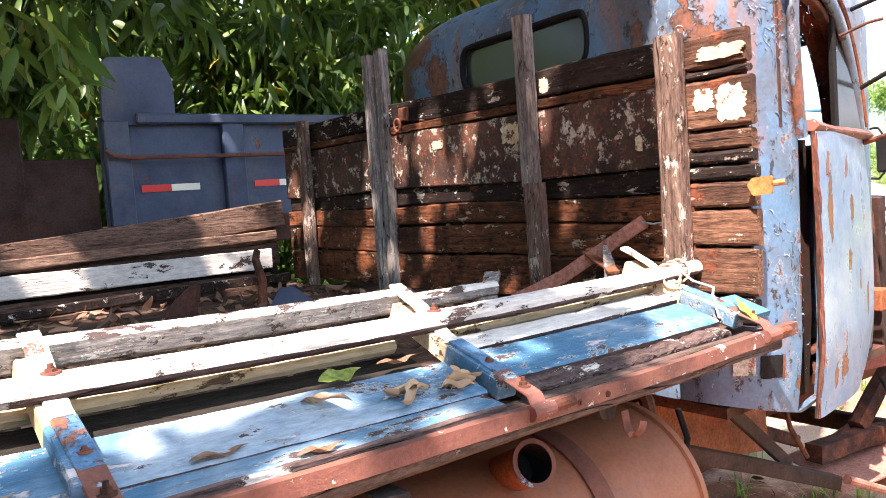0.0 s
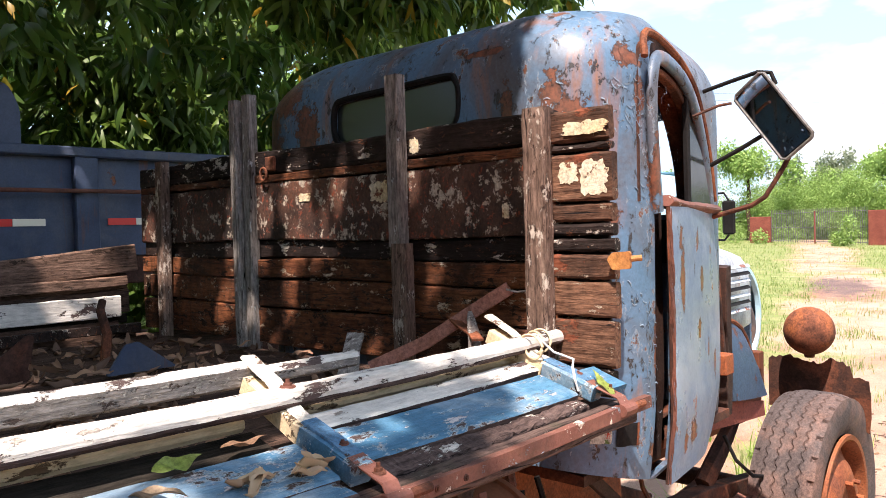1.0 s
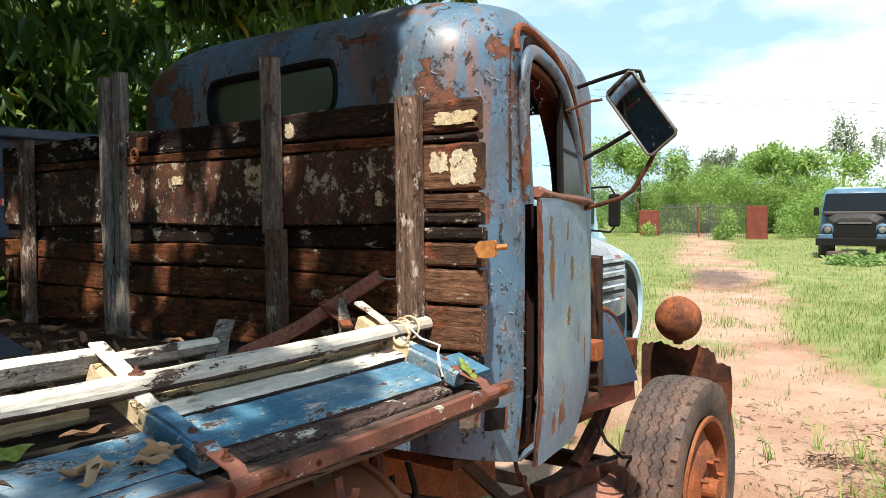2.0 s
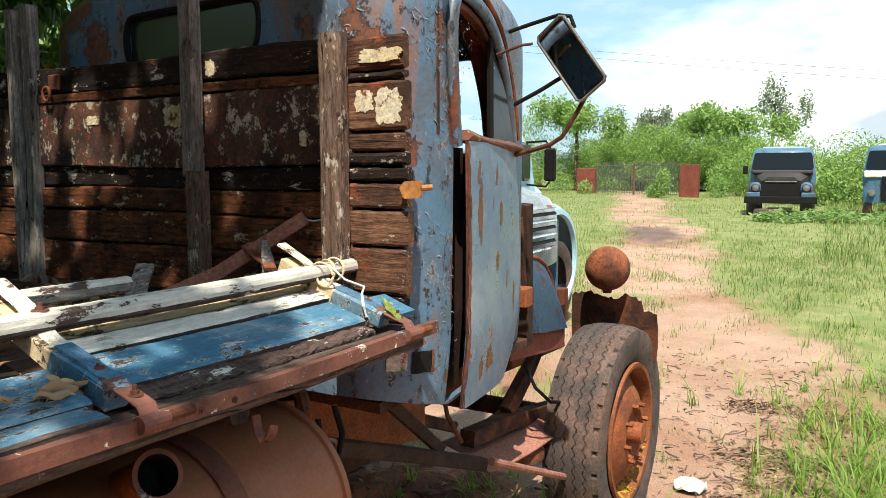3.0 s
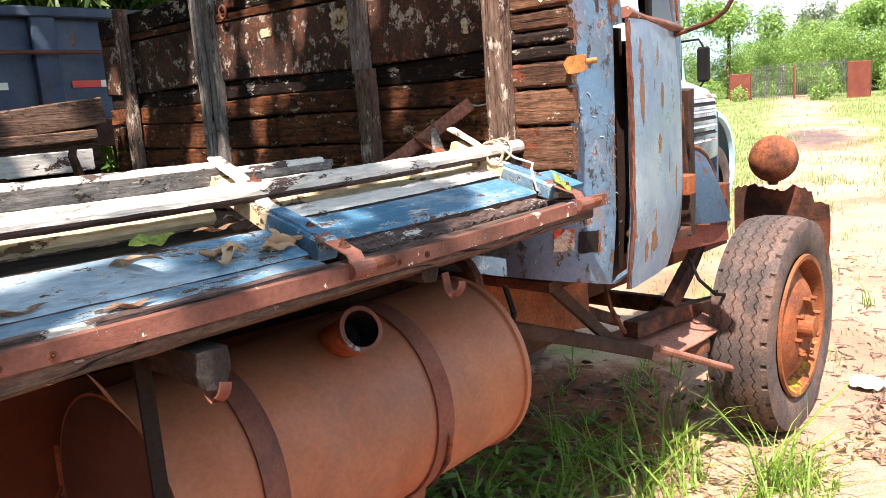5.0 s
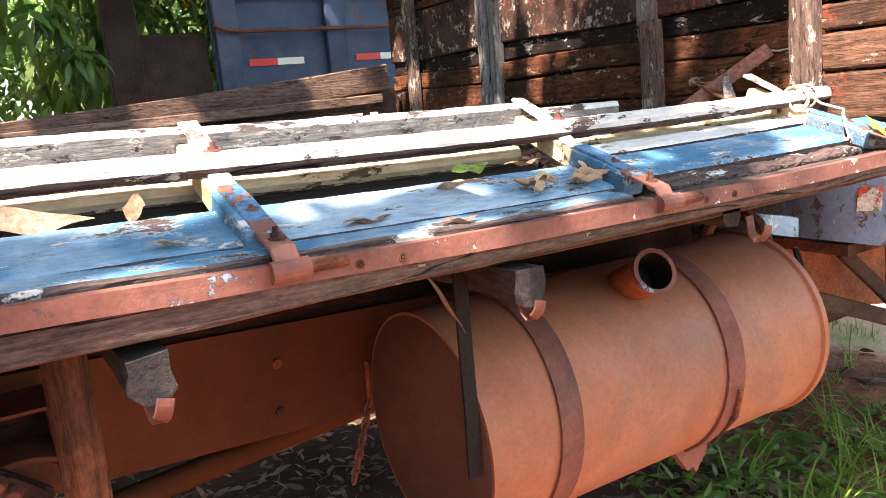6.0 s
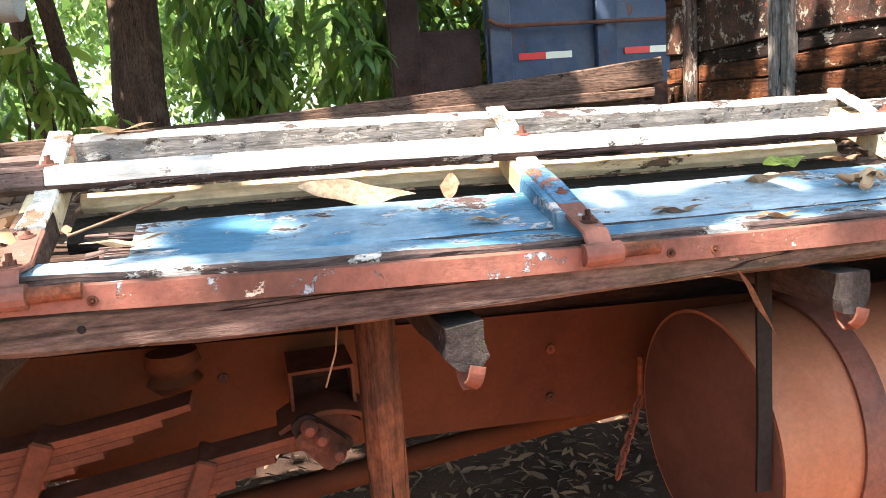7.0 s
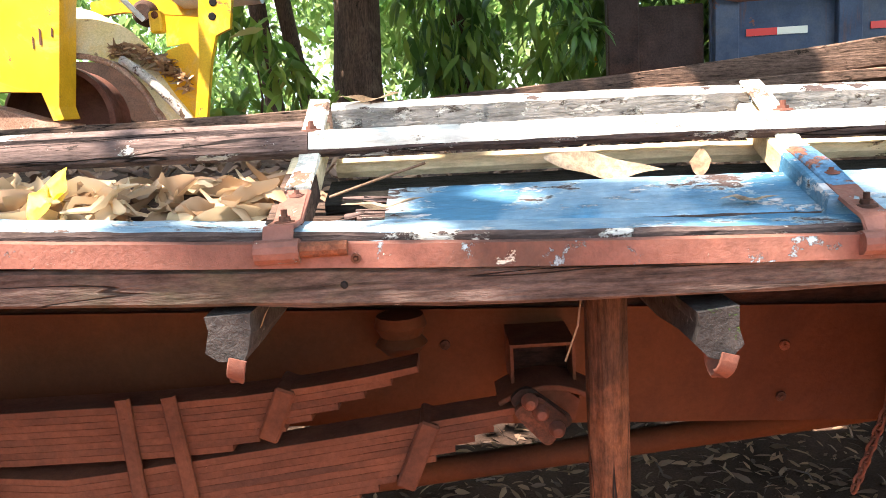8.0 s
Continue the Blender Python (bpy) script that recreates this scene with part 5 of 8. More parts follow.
# door skin, standing a little proud of the cab side, its front lower corner rounded off
def build_door():
    bm = bmesh.new()
    rows = []
    for i in range(19):
        k = i / 18
        row = []
        for j in range(29):
            q = j / 28
            z = 1.028 + (1.815 - 1.028) * q
            x1 = float(np.interp(z, (1.0, 1.04, 1.10, 1.20, 1.40, 1.62, 1.82), (3.80, 3.86, 3.93, 3.965, 3.985, 3.96, 3.895)))
            x0 = 3.345 + 0.010 * math.sin(3 * q)
            x = x0 + (x1 - x0) * k
            zz = z - 0.030 * (1 - q) ** 3 * k
            bulge = 0.014 * math.sin(math.pi * k) ** 0.5
            row.append(bm.verts.new((x, side_y(x, z) - 0.012 - bulge - 0.022 * (1 - k) + 0.003 * noise.noise(Vector((x * 5, z * 5, 3))), zz)))
        rows.append(row)
    for a, b in zip(rows, rows[1:]):
        for j in range(28):
            bm.faces.new((a[j], b[j], b[j + 1], a[j + 1]))
    skin = set(bm.faces)
    ext = bmesh.ops.extrude_face_region(bm, geom=list(bm.faces))
    back = {f for f in ext["geom"] if isinstance(f, bmesh.types.BMFace)}
    for v in ext["geom"]:
        if isinstance(v, bmesh.types.BMVert):
            v.co.y += 0.012
    for f in bm.faces:
        f.material_index = int(f not in skin and f not in back)
    return bm


door = part("door", build_door(), [M["door_paint"], M["rust_dark"]], cab, "pale blue dented door with rust patches", True)

# front wheel
def build_tyre(R, w, yc, xc, zc, n=120, m_=27):
    """A tyre with zigzag grooves in its tread and notched shoulders."""
    V, F = [], []
    prof = []
    for k in range(m_):
        prof.append((-0.43 + 0.86 * k / (m_ - 1), 0.0))
    side = [(0.49, 0.018), (0.515, 0.05), (0.52, 0.09), (0.50, 0.13), (0.46, 0.165), (0.42, 0.185)]
    prof = [(-a, b) for a, b in side[::-1]] + prof + side
    for i in range(n):
        a = 2 * math.pi * i / n
        zig = 0.028 * (abs(((i / n) * 62) % 1 * 2 - 1) * 2 - 1)
        for s, d in prof:
            r = R - d - 0.03 * (abs(s) / 0.5) ** 4 * (d == 0)
            if d == 0:
                for g in (-0.27, -0.09, 0.09, 0.27):
                    if abs(s - g - zig) < 0.0085:
                        r -= 0.010
                if abs(s) > 0.395 and (i * 62 // n) % 2 == 0 and (i * 186 // n) % 3 == 0:
                    r -= 0.014
            V.append((xc + r * math.cos(a), yc + s * w, zc + r * math.sin(a)))
    m = len(prof)
    for i in range(n):
        for k in range(m - 1):
            F.append((i * m + k, i * m + k + 1, ((i + 1) % n) * m + k + 1, ((i + 1) % n) * m + k))
    return V, F


WX, WY, WZ = 5.13, 1.13, 0.43
wheel = part("front_wheel", build_tyre(0.53, 0.27, WY, WX, WZ, 496, 101), M["tyre"], truck, "worn front tyre on an orange-rusted steel wheel", True)
o = WY - 0.135
part("rim", lathe([(0.35, o + 0.01), (0.345, o - 0.004), (0.325, o - 0.002), (0.31, o + 0.03), (0.30, o + 0.10), (0.27, o + 0.12)], "y", 48, (WX, 0, WZ)), M["yellow_rim"], wheel, "yellow painted rim ring", True)
disc = part("wheel_disc", lathe([(0.30, o + 0.075), (0.28, o + 0.07), (0.22, o + 0.02), (0.17, o - 0.005), (0.13, o - 0.008), (0.11, o + 0.02), (0.0, o + 0.02)], "y", 48, (WX, 0, WZ)), M["rim_paint"], wheel, "orange rusted wheel disc", True)
for k in range(8):
    a = 2 * math.pi * (k + 0.3) / 8
    part("stud", rod([(WX + 0.145 * math.cos(a), o, WZ + 0.145 * math.sin(a)), (WX + 0.145 * math.cos(a), o - 0.038, WZ + 0.145 * math.sin(a))], 0.0115, 6), M["rim_paint"], disc)
part("hub", lathe([(0.0, o - 0.06), (0.05, o - 0.055), (0.06, o + 0.02)], "y", 20, (WX, 0, WZ)), M["rim_paint"], disc)
part("front_axle", rod([(WX, 1.2, WZ + 0.02), (WX, 2.9, WZ + 0.02)], 0.05, 12), M["rust_dark"], truck)
wheel2 = copy_thing(wheel, Matrix())
wheel2.matrix_parent_inverse = truck.matrix_world.inverted() @ Matrix.Translation((0, 2 * 1.96, 0)) @ Matrix.Diagonal((1, -1, 1, 1))

# round headlamp shell and torn fender behind the wheel
R0 = 0.118
part("headlamp_shell", lathe([(0.0, 1.085), (0.022, 1.087), (0.026, 1.102)] + [(R0 * math.cos(radians(a)), 1.218 + R0 * 1.0 * math.sin(radians(a))) for a in range(-76, 90, 12)] + [(0.0, 1.218 + R0)], "z", 36, (5.35, 1.215, 0)),
            M["rust"], truck, "rusty round headlamp shell", True)


def torn_sheet(pts, seed, rag, x):
    """A thin steel sheet with a ragged upper edge, given as (y, top, bottom)."""
    r = random.Random(seed)
    bm, rows = bmesh.new(), []
    fine = []
    for (y0, t0, b0), (y1, t1, b1) in zip(pts, pts[1:]):
        fine += [(y0 + (y1 - y0) * k / 5, t0 + (t1 - t0) * k / 5, b0 + (b1 - b0) * k / 5) for k in range(5)]
    fine.append(pts[-1])
    for y, t, b in fine:
        t += r.uniform(-rag, rag)
        rows.append([bm.verts.new((x(y) + 0.02 * math.sin(5 * z), y, z)) for z in (b, b + (t - b) * 0.35, b + (t - b) * 0.7, t)])
    for p, q in zip(rows, rows[1:]):
        for j in range(3):
            bm.faces.new((p[j], q[j], q[j + 1], p[j + 1]))
    ext = bmesh.ops.extrude_face_region(bm, geom=list(bm.faces))
    for v in ext["geom"]:
        if isinstance(v, bmesh.types.BMVert):
            v.co.x += 0.004
    return bm


part("torn_fender", torn_sheet([(1.45, 1.05, 0.80), (1.36, 1.075, 0.80), (1.27, 1.05, 0.80), (1.20, 1.045, 0.80), (1.14, 1.075, 0.80), (1.06, 1.04, 0.78), (1.045, 0.985, 0.76), (0.975, 0.985, 0.72), (0.965, 0.90, 0.80)], 8, 0.008, lambda y: 5.47 - 0.1 * max(0, 1.06 - y)),
     M["rust_dark"], truck, "torn rusted fender plate behind the tyre")
def fender_top(k):
    """Outline of the inner fender, from the door forwards."""
    return float(np.interp(k, (0, 0.12, 0.28, 0.44, 0.58, 0.72, 0.84, 0.94, 1.0), (1.335, 1.352, 1.358, 1.342, 1.305, 1.24, 1.16, 1.06, 0.975)))


nf = bmesh.new()
rows = []
for i in range(13):
    k = i / 12
    x = 4.32 + 0.60 * k
    top = fender_top(k)
    rows.append([nf.verts.new((x, 1.235 + 0.10 * (k - 0.45) ** 2 + 0.05 * (q / 6) ** 3, 1.045 - 0.075 * k + (top - 1.045 + 0.075 * k) * q / 6)) for q in range(7)])
for a, b in zip(rows, rows[1:]):
    for q in range(6):
        nf.faces.new((a[q], b[q], b[q + 1], a[q + 1]))
ext = bmesh.ops.extrude_face_region(nf, geom=list(nf.faces))
for v in ext["geom"]:
    if isinstance(v, bmesh.types.BMVert):
        v.co.y += 0.006
inner_f = part("inner_fender", nf, M["sill_blue"], truck, "dull dark blue inner fender panel", True)
part("fender_lip", add_sweep(bmesh.new(), [(4.32 + 0.60 * k / 24, 1.235 + 0.10 * (k / 24 - 0.45) ** 2 + 0.05, fender_top(k / 24)) for k in range(25)], ring(0.011, 8)), M["rust"], inner_f)
part("fender_bracket", box((4.06, 1.10, 1.21), (4.13, 1.17, 1.285), 0.004), M["rim_paint"], truck, "orange rusted bracket")
part("strut", add_sweep(bmesh.new(), [(4.12, 1.16, 1.55), (4.16, 1.17, 1.42), (4.20, 1.17, 1.22)], rect(0.02, 0.03, 0.003), up=(0, 1, 0)), M["rust_dark"], truck)

# bonnet with louvres
hood = bmesh.new()
rows = []
for i in range(13):
    x = 4.15 + (5.35 - 4.15) * i / 12
    k = i / 12
    sec = [(1.40 + 0.10 * k ** 3, 1.24), (1.40 + 0.10 * k ** 3, 1.40), (1.41 + 0.10 * k ** 3, 1.52), (1.45 + 0.10 * k ** 3, 1.64 - 0.06 * k), (1.56 + 0.06 * k, 1.71 - 0.10 * k ** 2), (1.80, 1.745 - 0.12 * k ** 2),
           (2.04 - 0.06 * k, 1.71 - 0.10 * k ** 2), (2.15 - 0.10 * k, 1.62 - 0.06 * k), (2.2 - 0.10 * k, 1.40), (2.2 - 0.1 * k, 1.24)]
    rows.append([hood.verts.new((x, y, z)) for y, z in sec])
for a, b in zip(rows, rows[1:]):
    for j in range(len(a) - 1):
        hood.faces.new((a[j], a[j + 1], b[j + 1], b[j]))
hood.faces.new(rows[-1])
bonnet = part("bonnet", hood, M["bonnet_paint"], truck, "faded white and blue bonnet with louvred sides", True)
for k in range(7):
    z = 1.555 - k * 0.034
    part("louvre", add_sweep(bmesh.new(), [(4.55 + 0.05 * k / 6, 1.398, z), (4.62, 1.384, z), (5.05, 1.395, z)], [(0.0, 0.008), (0.012, -0.006), (0.0, -0.010), (-0.006, -0.002)]), M["black"] if k % 2 else M["bonnet_paint"], bonnet)
part("radiator_shell", box((5.36, 1.52, 0.95), (5.45, 2.08, 1.50), 0.04), M["fender_dark"], truck)

# door window frame and trim
frame_pts = [(v.x, v.y) for v in smooth_line([(q[0], q[1], 0) for q in ((3.318, 1.80), (3.300, 1.90), (3.284, 2.02), (3.280, 2.12), (3.300, 2.19), (3.35, 2.232), (3.45, 2.238), (3.60, 2.205), (3.73, 2.125), (3.825, 2.0), (3.88, 1.87), (3.90, 1.80))])]
part("window_frame", add_sweep(bmesh.new(), [(x, side_y(x, z) - 0.006, z) for x, z in frame_pts], [(0.024 * math.cos(a * math.pi / 8) * (1 if abs(math.cos(a * math.pi / 8)) < 0.8 else 0.9), 0.013 * math.sin(a * math.pi / 8)) for a in range(16)], up=(0, 1, 0)), M["cab_paint"], door, "rounded blue window frame", True)
part("frame_lining", add_sweep(bmesh.new(), [(x + (3.58 - x) * 0.085, side_y(x, z) + 0.022, z - (z - 1.8) * 0.075) for x, z in frame_pts], rect(0.018, 0.030, 0.003), up=(0, 1, 0)), M["rust_dark"], door, "dark rusty inner lining")
part("rain_gutter", add_sweep(bmesh.new(), [(x, side_y(x, z) - 0.010, z) for x, z, _ in smooth_line([(3.222, 2.215, 0), (3.238, 2.262, 0), (3.285, 2.293, 0), (3.35, 2.305, 0), (3.44, 2.300, 0), (3.60, 2.258, 0), (3.75, 2.165, 0), (3.87, 2.01, 0), (3.94, 1.84, 0)], 5)], [(0.012 * math.cos(a * math.pi / 4), 0.010 * math.sin(a * math.pi / 4)) for a in range(8)], up=(0, 1, 0)), M["rust"], cab, "rusty rain gutter over the door", True)
# dark rust strip round the opening paints in the recess's shadow
part("door_recess", add_sweep(bmesh.new(), [(x, side_y(x, min(z, 2.2)) + 0.060, z) for x, z, _ in smooth_line([(3.25, 1.83, 0), (3.255, 2.18, 0), (3.30, 2.255, 0), (3.42, 2.27, 0), (3.60, 2.225, 0), (3.74, 2.135, 0), (3.86, 1.98, 0), (3.91, 1.83, 0)], 5)], rect(0.05, 0.09, 0.003), up=(0, 1, 0)), M["rust_dark"], cab, "rusty door recess, its shadow put into the dark colour")
part("window_sill", add_sweep(bmesh.new(), [(3.345 + 0.56 * i / 12, side_y(3.345 + 0.56 * i / 12, 1.8) - 0.012, 1.822 - 0.012 * i / 12 + 0.010 * max(0, 1 - i / 3)) for i in range(13)], rect(0.062, 0.030, 0.012), jit=0.001), M["rust_red"], door, "rust-streaked sill")
part("quarter_bar", add_sweep(bmesh.new(), [(3.665, side_y(3.665, 1.8) + 0.006, 1.80), (3.655, side_y(3.655, 2.0) + 0.006, 2.17)], rect(0.02, 0.018, 0.003), up=(0, 1, 0)), M["black"], door)
part("vent_pane", rounded_prism([(3.675, 1.815), (3.665, 2.15), (3.74, 2.08), (3.81, 1.97), (3.865, 1.815)], "y", 1.062, 1.067, 0.01), M["dark_glass"], door, "dusty quarter pane")
# dark sheet added behind the slot so that the gap reads as deep shade
part("door_jamb", add_sweep(bmesh.new(), [(3.38, side_y(3.38, z) + 0.060, z) for z in (1.06, 1.3, 1.55, 1.80)], rect(0.20, 0.012, 0.002), up=(0, 1, 0)), M["tail_rust"], cab, "rusty door jamb, painted dark as the gap's shade")
part("door_edge", add_sweep(bmesh.new(), [(3.347 + 0.010 * math.sin(2.9 * i / 30), side_y(3.345, 1.03 + 0.78 * i / 30) - 0.032, 1.03 + 0.78 * i / 30) for i in range(31)], rect(0.007, 0.008, 0.002), up=(0, 1, 0), jit=0.0030), M["strap_rust"], door, "rusted door edge")


def cab_patch(a0, a1, z0, z1, off, seed, rag=0.002):
    """A patch on the rounded rear corner between two parts of its arc (0 to 1), standing off by a few millimetres."""
    r, bm, grid = random.Random(seed), bmesh.new(), []
    for i in range(9):
        a = a0 + (a1 - a0) * i / 8
        col = []
        for j in range(5):
            z = z0 + (z1 - z0) * j / 4 - 0.35 * (a - a0) * (z1 - z0)
            line_ = cab_ring(z, off=off)[:13]
            k = min(11.999, max(0.0, a * 12))
            p = line_[int(k)].lerp(line_[int(k) + 1], k % 1)
            e = rag if i in (0, 8) or j in (0, 4) else 0
            col.append(bm.verts.new((p.x + r.uniform(-e, e), p.y, z + r.uniform(-e, e))))
        grid.append(col)
    for p, q in zip(grid, grid[1:]):
        for j in range(4):
            bm.faces.new((p[j], q[j], q[j + 1], p[j + 1]))
    return bm


def paint_flakes(n, seed):
    """Small curled flakes of paint that stand off the cab's rear corner and side."""
    r, V, F = random.Random(seed), [], []
    for _ in range(n):
        z = r.uniform(1.15, 2.12) if r.random() < 0.75 else r.uniform(2.0, 2.16)
        line_ = cab_ring(z, off=0.0015)[:22]
        k = min(20.0, max(0.0, r.gauss(9.0, 3.4)))
        if noise.noise(Vector((k * 0.45, z * 5.0, 4.0))) < 0.02:
            continue
        p = line_[int(k)].lerp(line_[int(k) + 1], k % 1)
        t = (line_[int(k) + 1] - line_[int(k)]).normalized()
        side, out_ = Vector((t.x, t.y, 0)), Vector((t.y, -t.x, 0))
        a = r.uniform(0, math.pi)
        le, wi, curl = r.uniform(0.005, 0.026), r.uniform(0.0008, 0.0022), r.uniform(0.1, 0.6)
        d = side * math.cos(a) + Vector((0, 0, 1)) * math.sin(a)
        e = side * -math.sin(a) + Vector((0, 0, 1)) * math.cos(a)
        b = len(V)
        bow = r.uniform(-0.5, 0.5)
        for i in range(4):
            q = i / 3
            w = wi * (0.35 + 0.65 * math.sin(math.pi * (0.15 + 0.7 * q)))
            c = Vector((p.x, p.y, z)) + d * le * (q - 0.5) + e * bow * le * (q - 0.5) ** 2 * 2
            V += [c - e * w, c + e * w + out_ * w * 2 * curl]
        F += [(b, b + 2, b + 3, b + 1), (b + 2, b + 4, b + 5, b + 3), (b + 4, b + 6, b + 7, b + 5)]
    return V, F


part("paint_flake", paint_flakes(900, 12), M["flake"], cab, "curled flakes of peeling paint", kind="stuff")
part("lower_slot", cab_patch(0.545, 0.68, 1.172, 1.234, 0.003, 2, 0.001), M["black"], cab, "dark rusted slot")
part("slot_lip", cab_patch(0.668, 0.684, 1.168, 1.232, 0.004, 3), M["rust_dark"], cab)
part("sticker", cab_patch(0.415, 0.52, 1.185, 1.248, 0.003, 4), M["sticker"], cab, "faded white, red and green sticker")
lt = rounded_prism([(0.842, 1.668), (0.842, 1.708), (0.888, 1.705), (0.902, 1.69), (0.888, 1.664)], "x", 2.905, 2.913, 0.006)
tag_ob = part("latch_plate", lt, M["orange_tag"], headboard, "orange rusty latch plate")
part("latch_pin", rod([(2.912, 0.85, 1.69), (2.93, 0.825, 1.692)], 0.007, 8), M["orange_tag"], tag_ob)
part("rear_window_seal", add_sweep(bmesh.new(), [(3.050, v.y, v.z) for v in smooth_line([(0, y, z) for y, z in ((1.75, 2.063), (1.52, 2.068), (1.480, 2.085), (1.467, 2.12), (1.467, 2.17), (1.480, 2.205), (1.52, 2.2215), (1.75, 2.216), (1.98, 2.211), (2.022, 2.195), (2.035, 2.16), (2.035, 2.115), (2.022, 2.078), (1.98, 2.061), (1.75, 2.063))], 4)], ring(0.011, 8), up=(1, 0, 0)), M["black"], cab, "black rubber seal")
inner = part("dash", box((3.95, 1.25, 1.62), (4.08, 2.3, 1.78), 0.03), M["black"], cab)
part("seat_back", box((3.12, 1.15, 1.35), (3.25, 2.4, 1.85), 0.04), M["black"], cab)
part("cab_floor", box((3.1, 1.1, 1.06), (4.08, 2.4, 1.09), 0.0), M["rust_dark"], cab)
part("wiper_bar", rod([(4.05, 1.42, 1.80), (4.03, 1.40, 1.95), (4.0, 1.38, 2.12)], 0.010, 6), M["black"], cab)
part("inside_mirror", box((4.0, 1.36, 1.97), (4.02, 1.46, 2.02), 0.004), M["black"], cab)

# mirror on its arms
mc = Vector((3.85, 0.845, 2.098))
ma = radians(-35)
mm_ = Matrix.Translation(mc) @ Matrix.Rotation(radians(-12), 4, "Z") @ Matrix.Rotation(ma, 4, "X") @ Matrix.Rotation(radians(-7), 4, "Y")
mir = part("door_mirror", box((-0.014, -0.062, -0.134), (0.014, 0.062, 0.134), 0.012, mm_), M["black"], truck, "tilted rectangular side mirror on bent arms")
part("glass", box((-0.0165, -0.054, -0.126), (-0.0142, 0.054, 0.126), 0.0, mm_), M["mirror"], mir, "mirror glass")
part("mirror_frame", add_sweep(bmesh.new(), [mm_ @ Vector(p) for p in ((-0.013, -0.05, -0.134), (-0.013, 0.05, -0.134), (-0.013, 0.062, -0.122), (-0.013, 0.062, 0.122), (-0.013, 0.05, 0.134), (-0.013, -0.05, 0.134), (-0.013, -0.062, 0.122), (-0.013, -0.062, -0.122), (-0.013, -0.05, -0.134))], ring(0.0055, 8), up=(1, 0, 0)), M["steel_grey"], mir, "worn grey frame")
part("mirror_arm", rod([(3.86, 1.09, 2.205), (3.86, 1.0, 2.225), (3.86, 0.90, 2.245), (3.865, 0.86, 2.238), (3.865, 0.845, 2.20)], 0.007, 8), M["black"], mir)
part("mirror_arm", rod([(3.86, 1.06, 1.958), (3.865, 0.97, 2.0), (3.87, 0.875, 2.05)], 0.0075, 8), M["black"], mir)
part("mirror_arm", rod([(3.87, 0.80, 1.985), (3.87, 0.83, 1.93), (3.87, 0.885, 1.845), (3.87, 0.93, 1.818), (3.87, 1.06, 1.785)], 0.008, 8), M["rust_dark"], mir)
part("antenna_stub", rod([(3.66, 1.03, 2.10), (3.70, 0.96, 2.13), (3.72, 0.93, 2.135)], 0.005, 6), M["rust_dark"], cab)

# underside by the front wheel
sp_ = bmesh.new()
rows = [[sp_.verts.new((4.204 + (4.81 - 4.204) * i / 8 - 0.13 * j / 6 + 0.02 * (i / 8) * (j / 6), 1.56 - 0.30 * j / 6 - 0.06 * (i / 8) * (j / 6), 0.56 - 0.02 * math.sin(math.pi * i / 8) - 0.03 * (j / 6) ** 3)) for j in range(7)] for i in range(9)]
for a, b in zip(rows, rows[1:]):
    for j in range(6):
        sp_.faces.new((a[j], b[j], b[j + 1], a[j + 1]))
ext = bmesh.ops.extrude_face_region(sp_, geom=list(sp_.faces))
for v in ext["geom"]:
    if isinstance(v, bmesh.types.BMVert):
        v.co.z -= 0.006
part("step_plate", sp_, M["step_rust"], truck, "dusty rust-pink step plate", True)
part("gusset", prism_y([(2.95, 1.07), (3.78, 1.03), (3.80, 0.73), (3.55, 0.775), (3.38, 0.82), (3.15, 0.862), (2.95, 0.89)], 1.385, 1.405), M["rim_paint"], truck, "orange rusted chassis gusset plate")
# the darker rust colour stands for the shade this bar lies in
part("step_support", add_sweep(bmesh.new(), [(3.12, 1.30, 0.925), (3.50, 1.28, 0.785), (3.98, 1.24, 0.598)], rect(0.05, 0.052, 0.006), jit=0.001), M["tail_rust"], truck, "rusty steel step support, darkened for the shade under the cab")
part("spare_disc", lathe([(0.0, 0.50), (0.12, 0.50), (0.14, 0.47), (0.14, 0.44), (0.0, 0.44)], "z", 24, (4.52, 1.36, 0)), M["rust"], truck, "", True)
part("brace", add_sweep(bmesh.new(), [(3.43, 1.32, 0.99), (3.58, 1.30, 0.86), (3.74, 1.28, 0.72)], rect(0.02, 0.045, 0.004)), M["tail_rust"], truck)
part("tie_rod", rod([(3.90, 1.16, 0.65), (4.45, 1.15, 0.415), (4.7, 1.15, 0.31)], 0.016, 10), M["step_rust"], truck, "dusty steel tie rod")
part("pedal_rod", rod([(3.93, 1.40, 0.92), (4.02, 1.42, 0.75), (4.10, 1.40, 0.62)], 0.010, 6), M["rust_dark"], truck)
for k, (x, y, z, r) in enumerate(((3.72, 1.46, 0.88, 0.05), (3.86, 1.5, 0.80, 0.04), (3.62, 1.5, 0.80, 0.045), (3.98, 1.52, 0.88, 0.035))):
    part("linkage", lathe([(0.0, y - 0.05), (r, y - 0.04), (r * 1.1, y), (r * 0.6, y + 0.03), (r * 0.6, y + 0.12)], "y", 14, (x, 0, z)), M["rust_dark"], truck, "", True)
part("linkage_bar", add_sweep(bmesh.new(), [(3.55, 1.48, 0.84), (3.9, 1.5, 0.76), (4.25, 1.52, 0.62)], rect(0.03, 0.05, 0.006)), M["rust_dark"], truck)
part("wiring", rod([(2.98, 1.22, 1.06), (2.97, 1.20, 0.98), (3.02, 1.19, 0.92), (3.06, 1.2, 1.0), (3.05, 1.22, 1.08)], 0.009, 6), M["black"], truck)
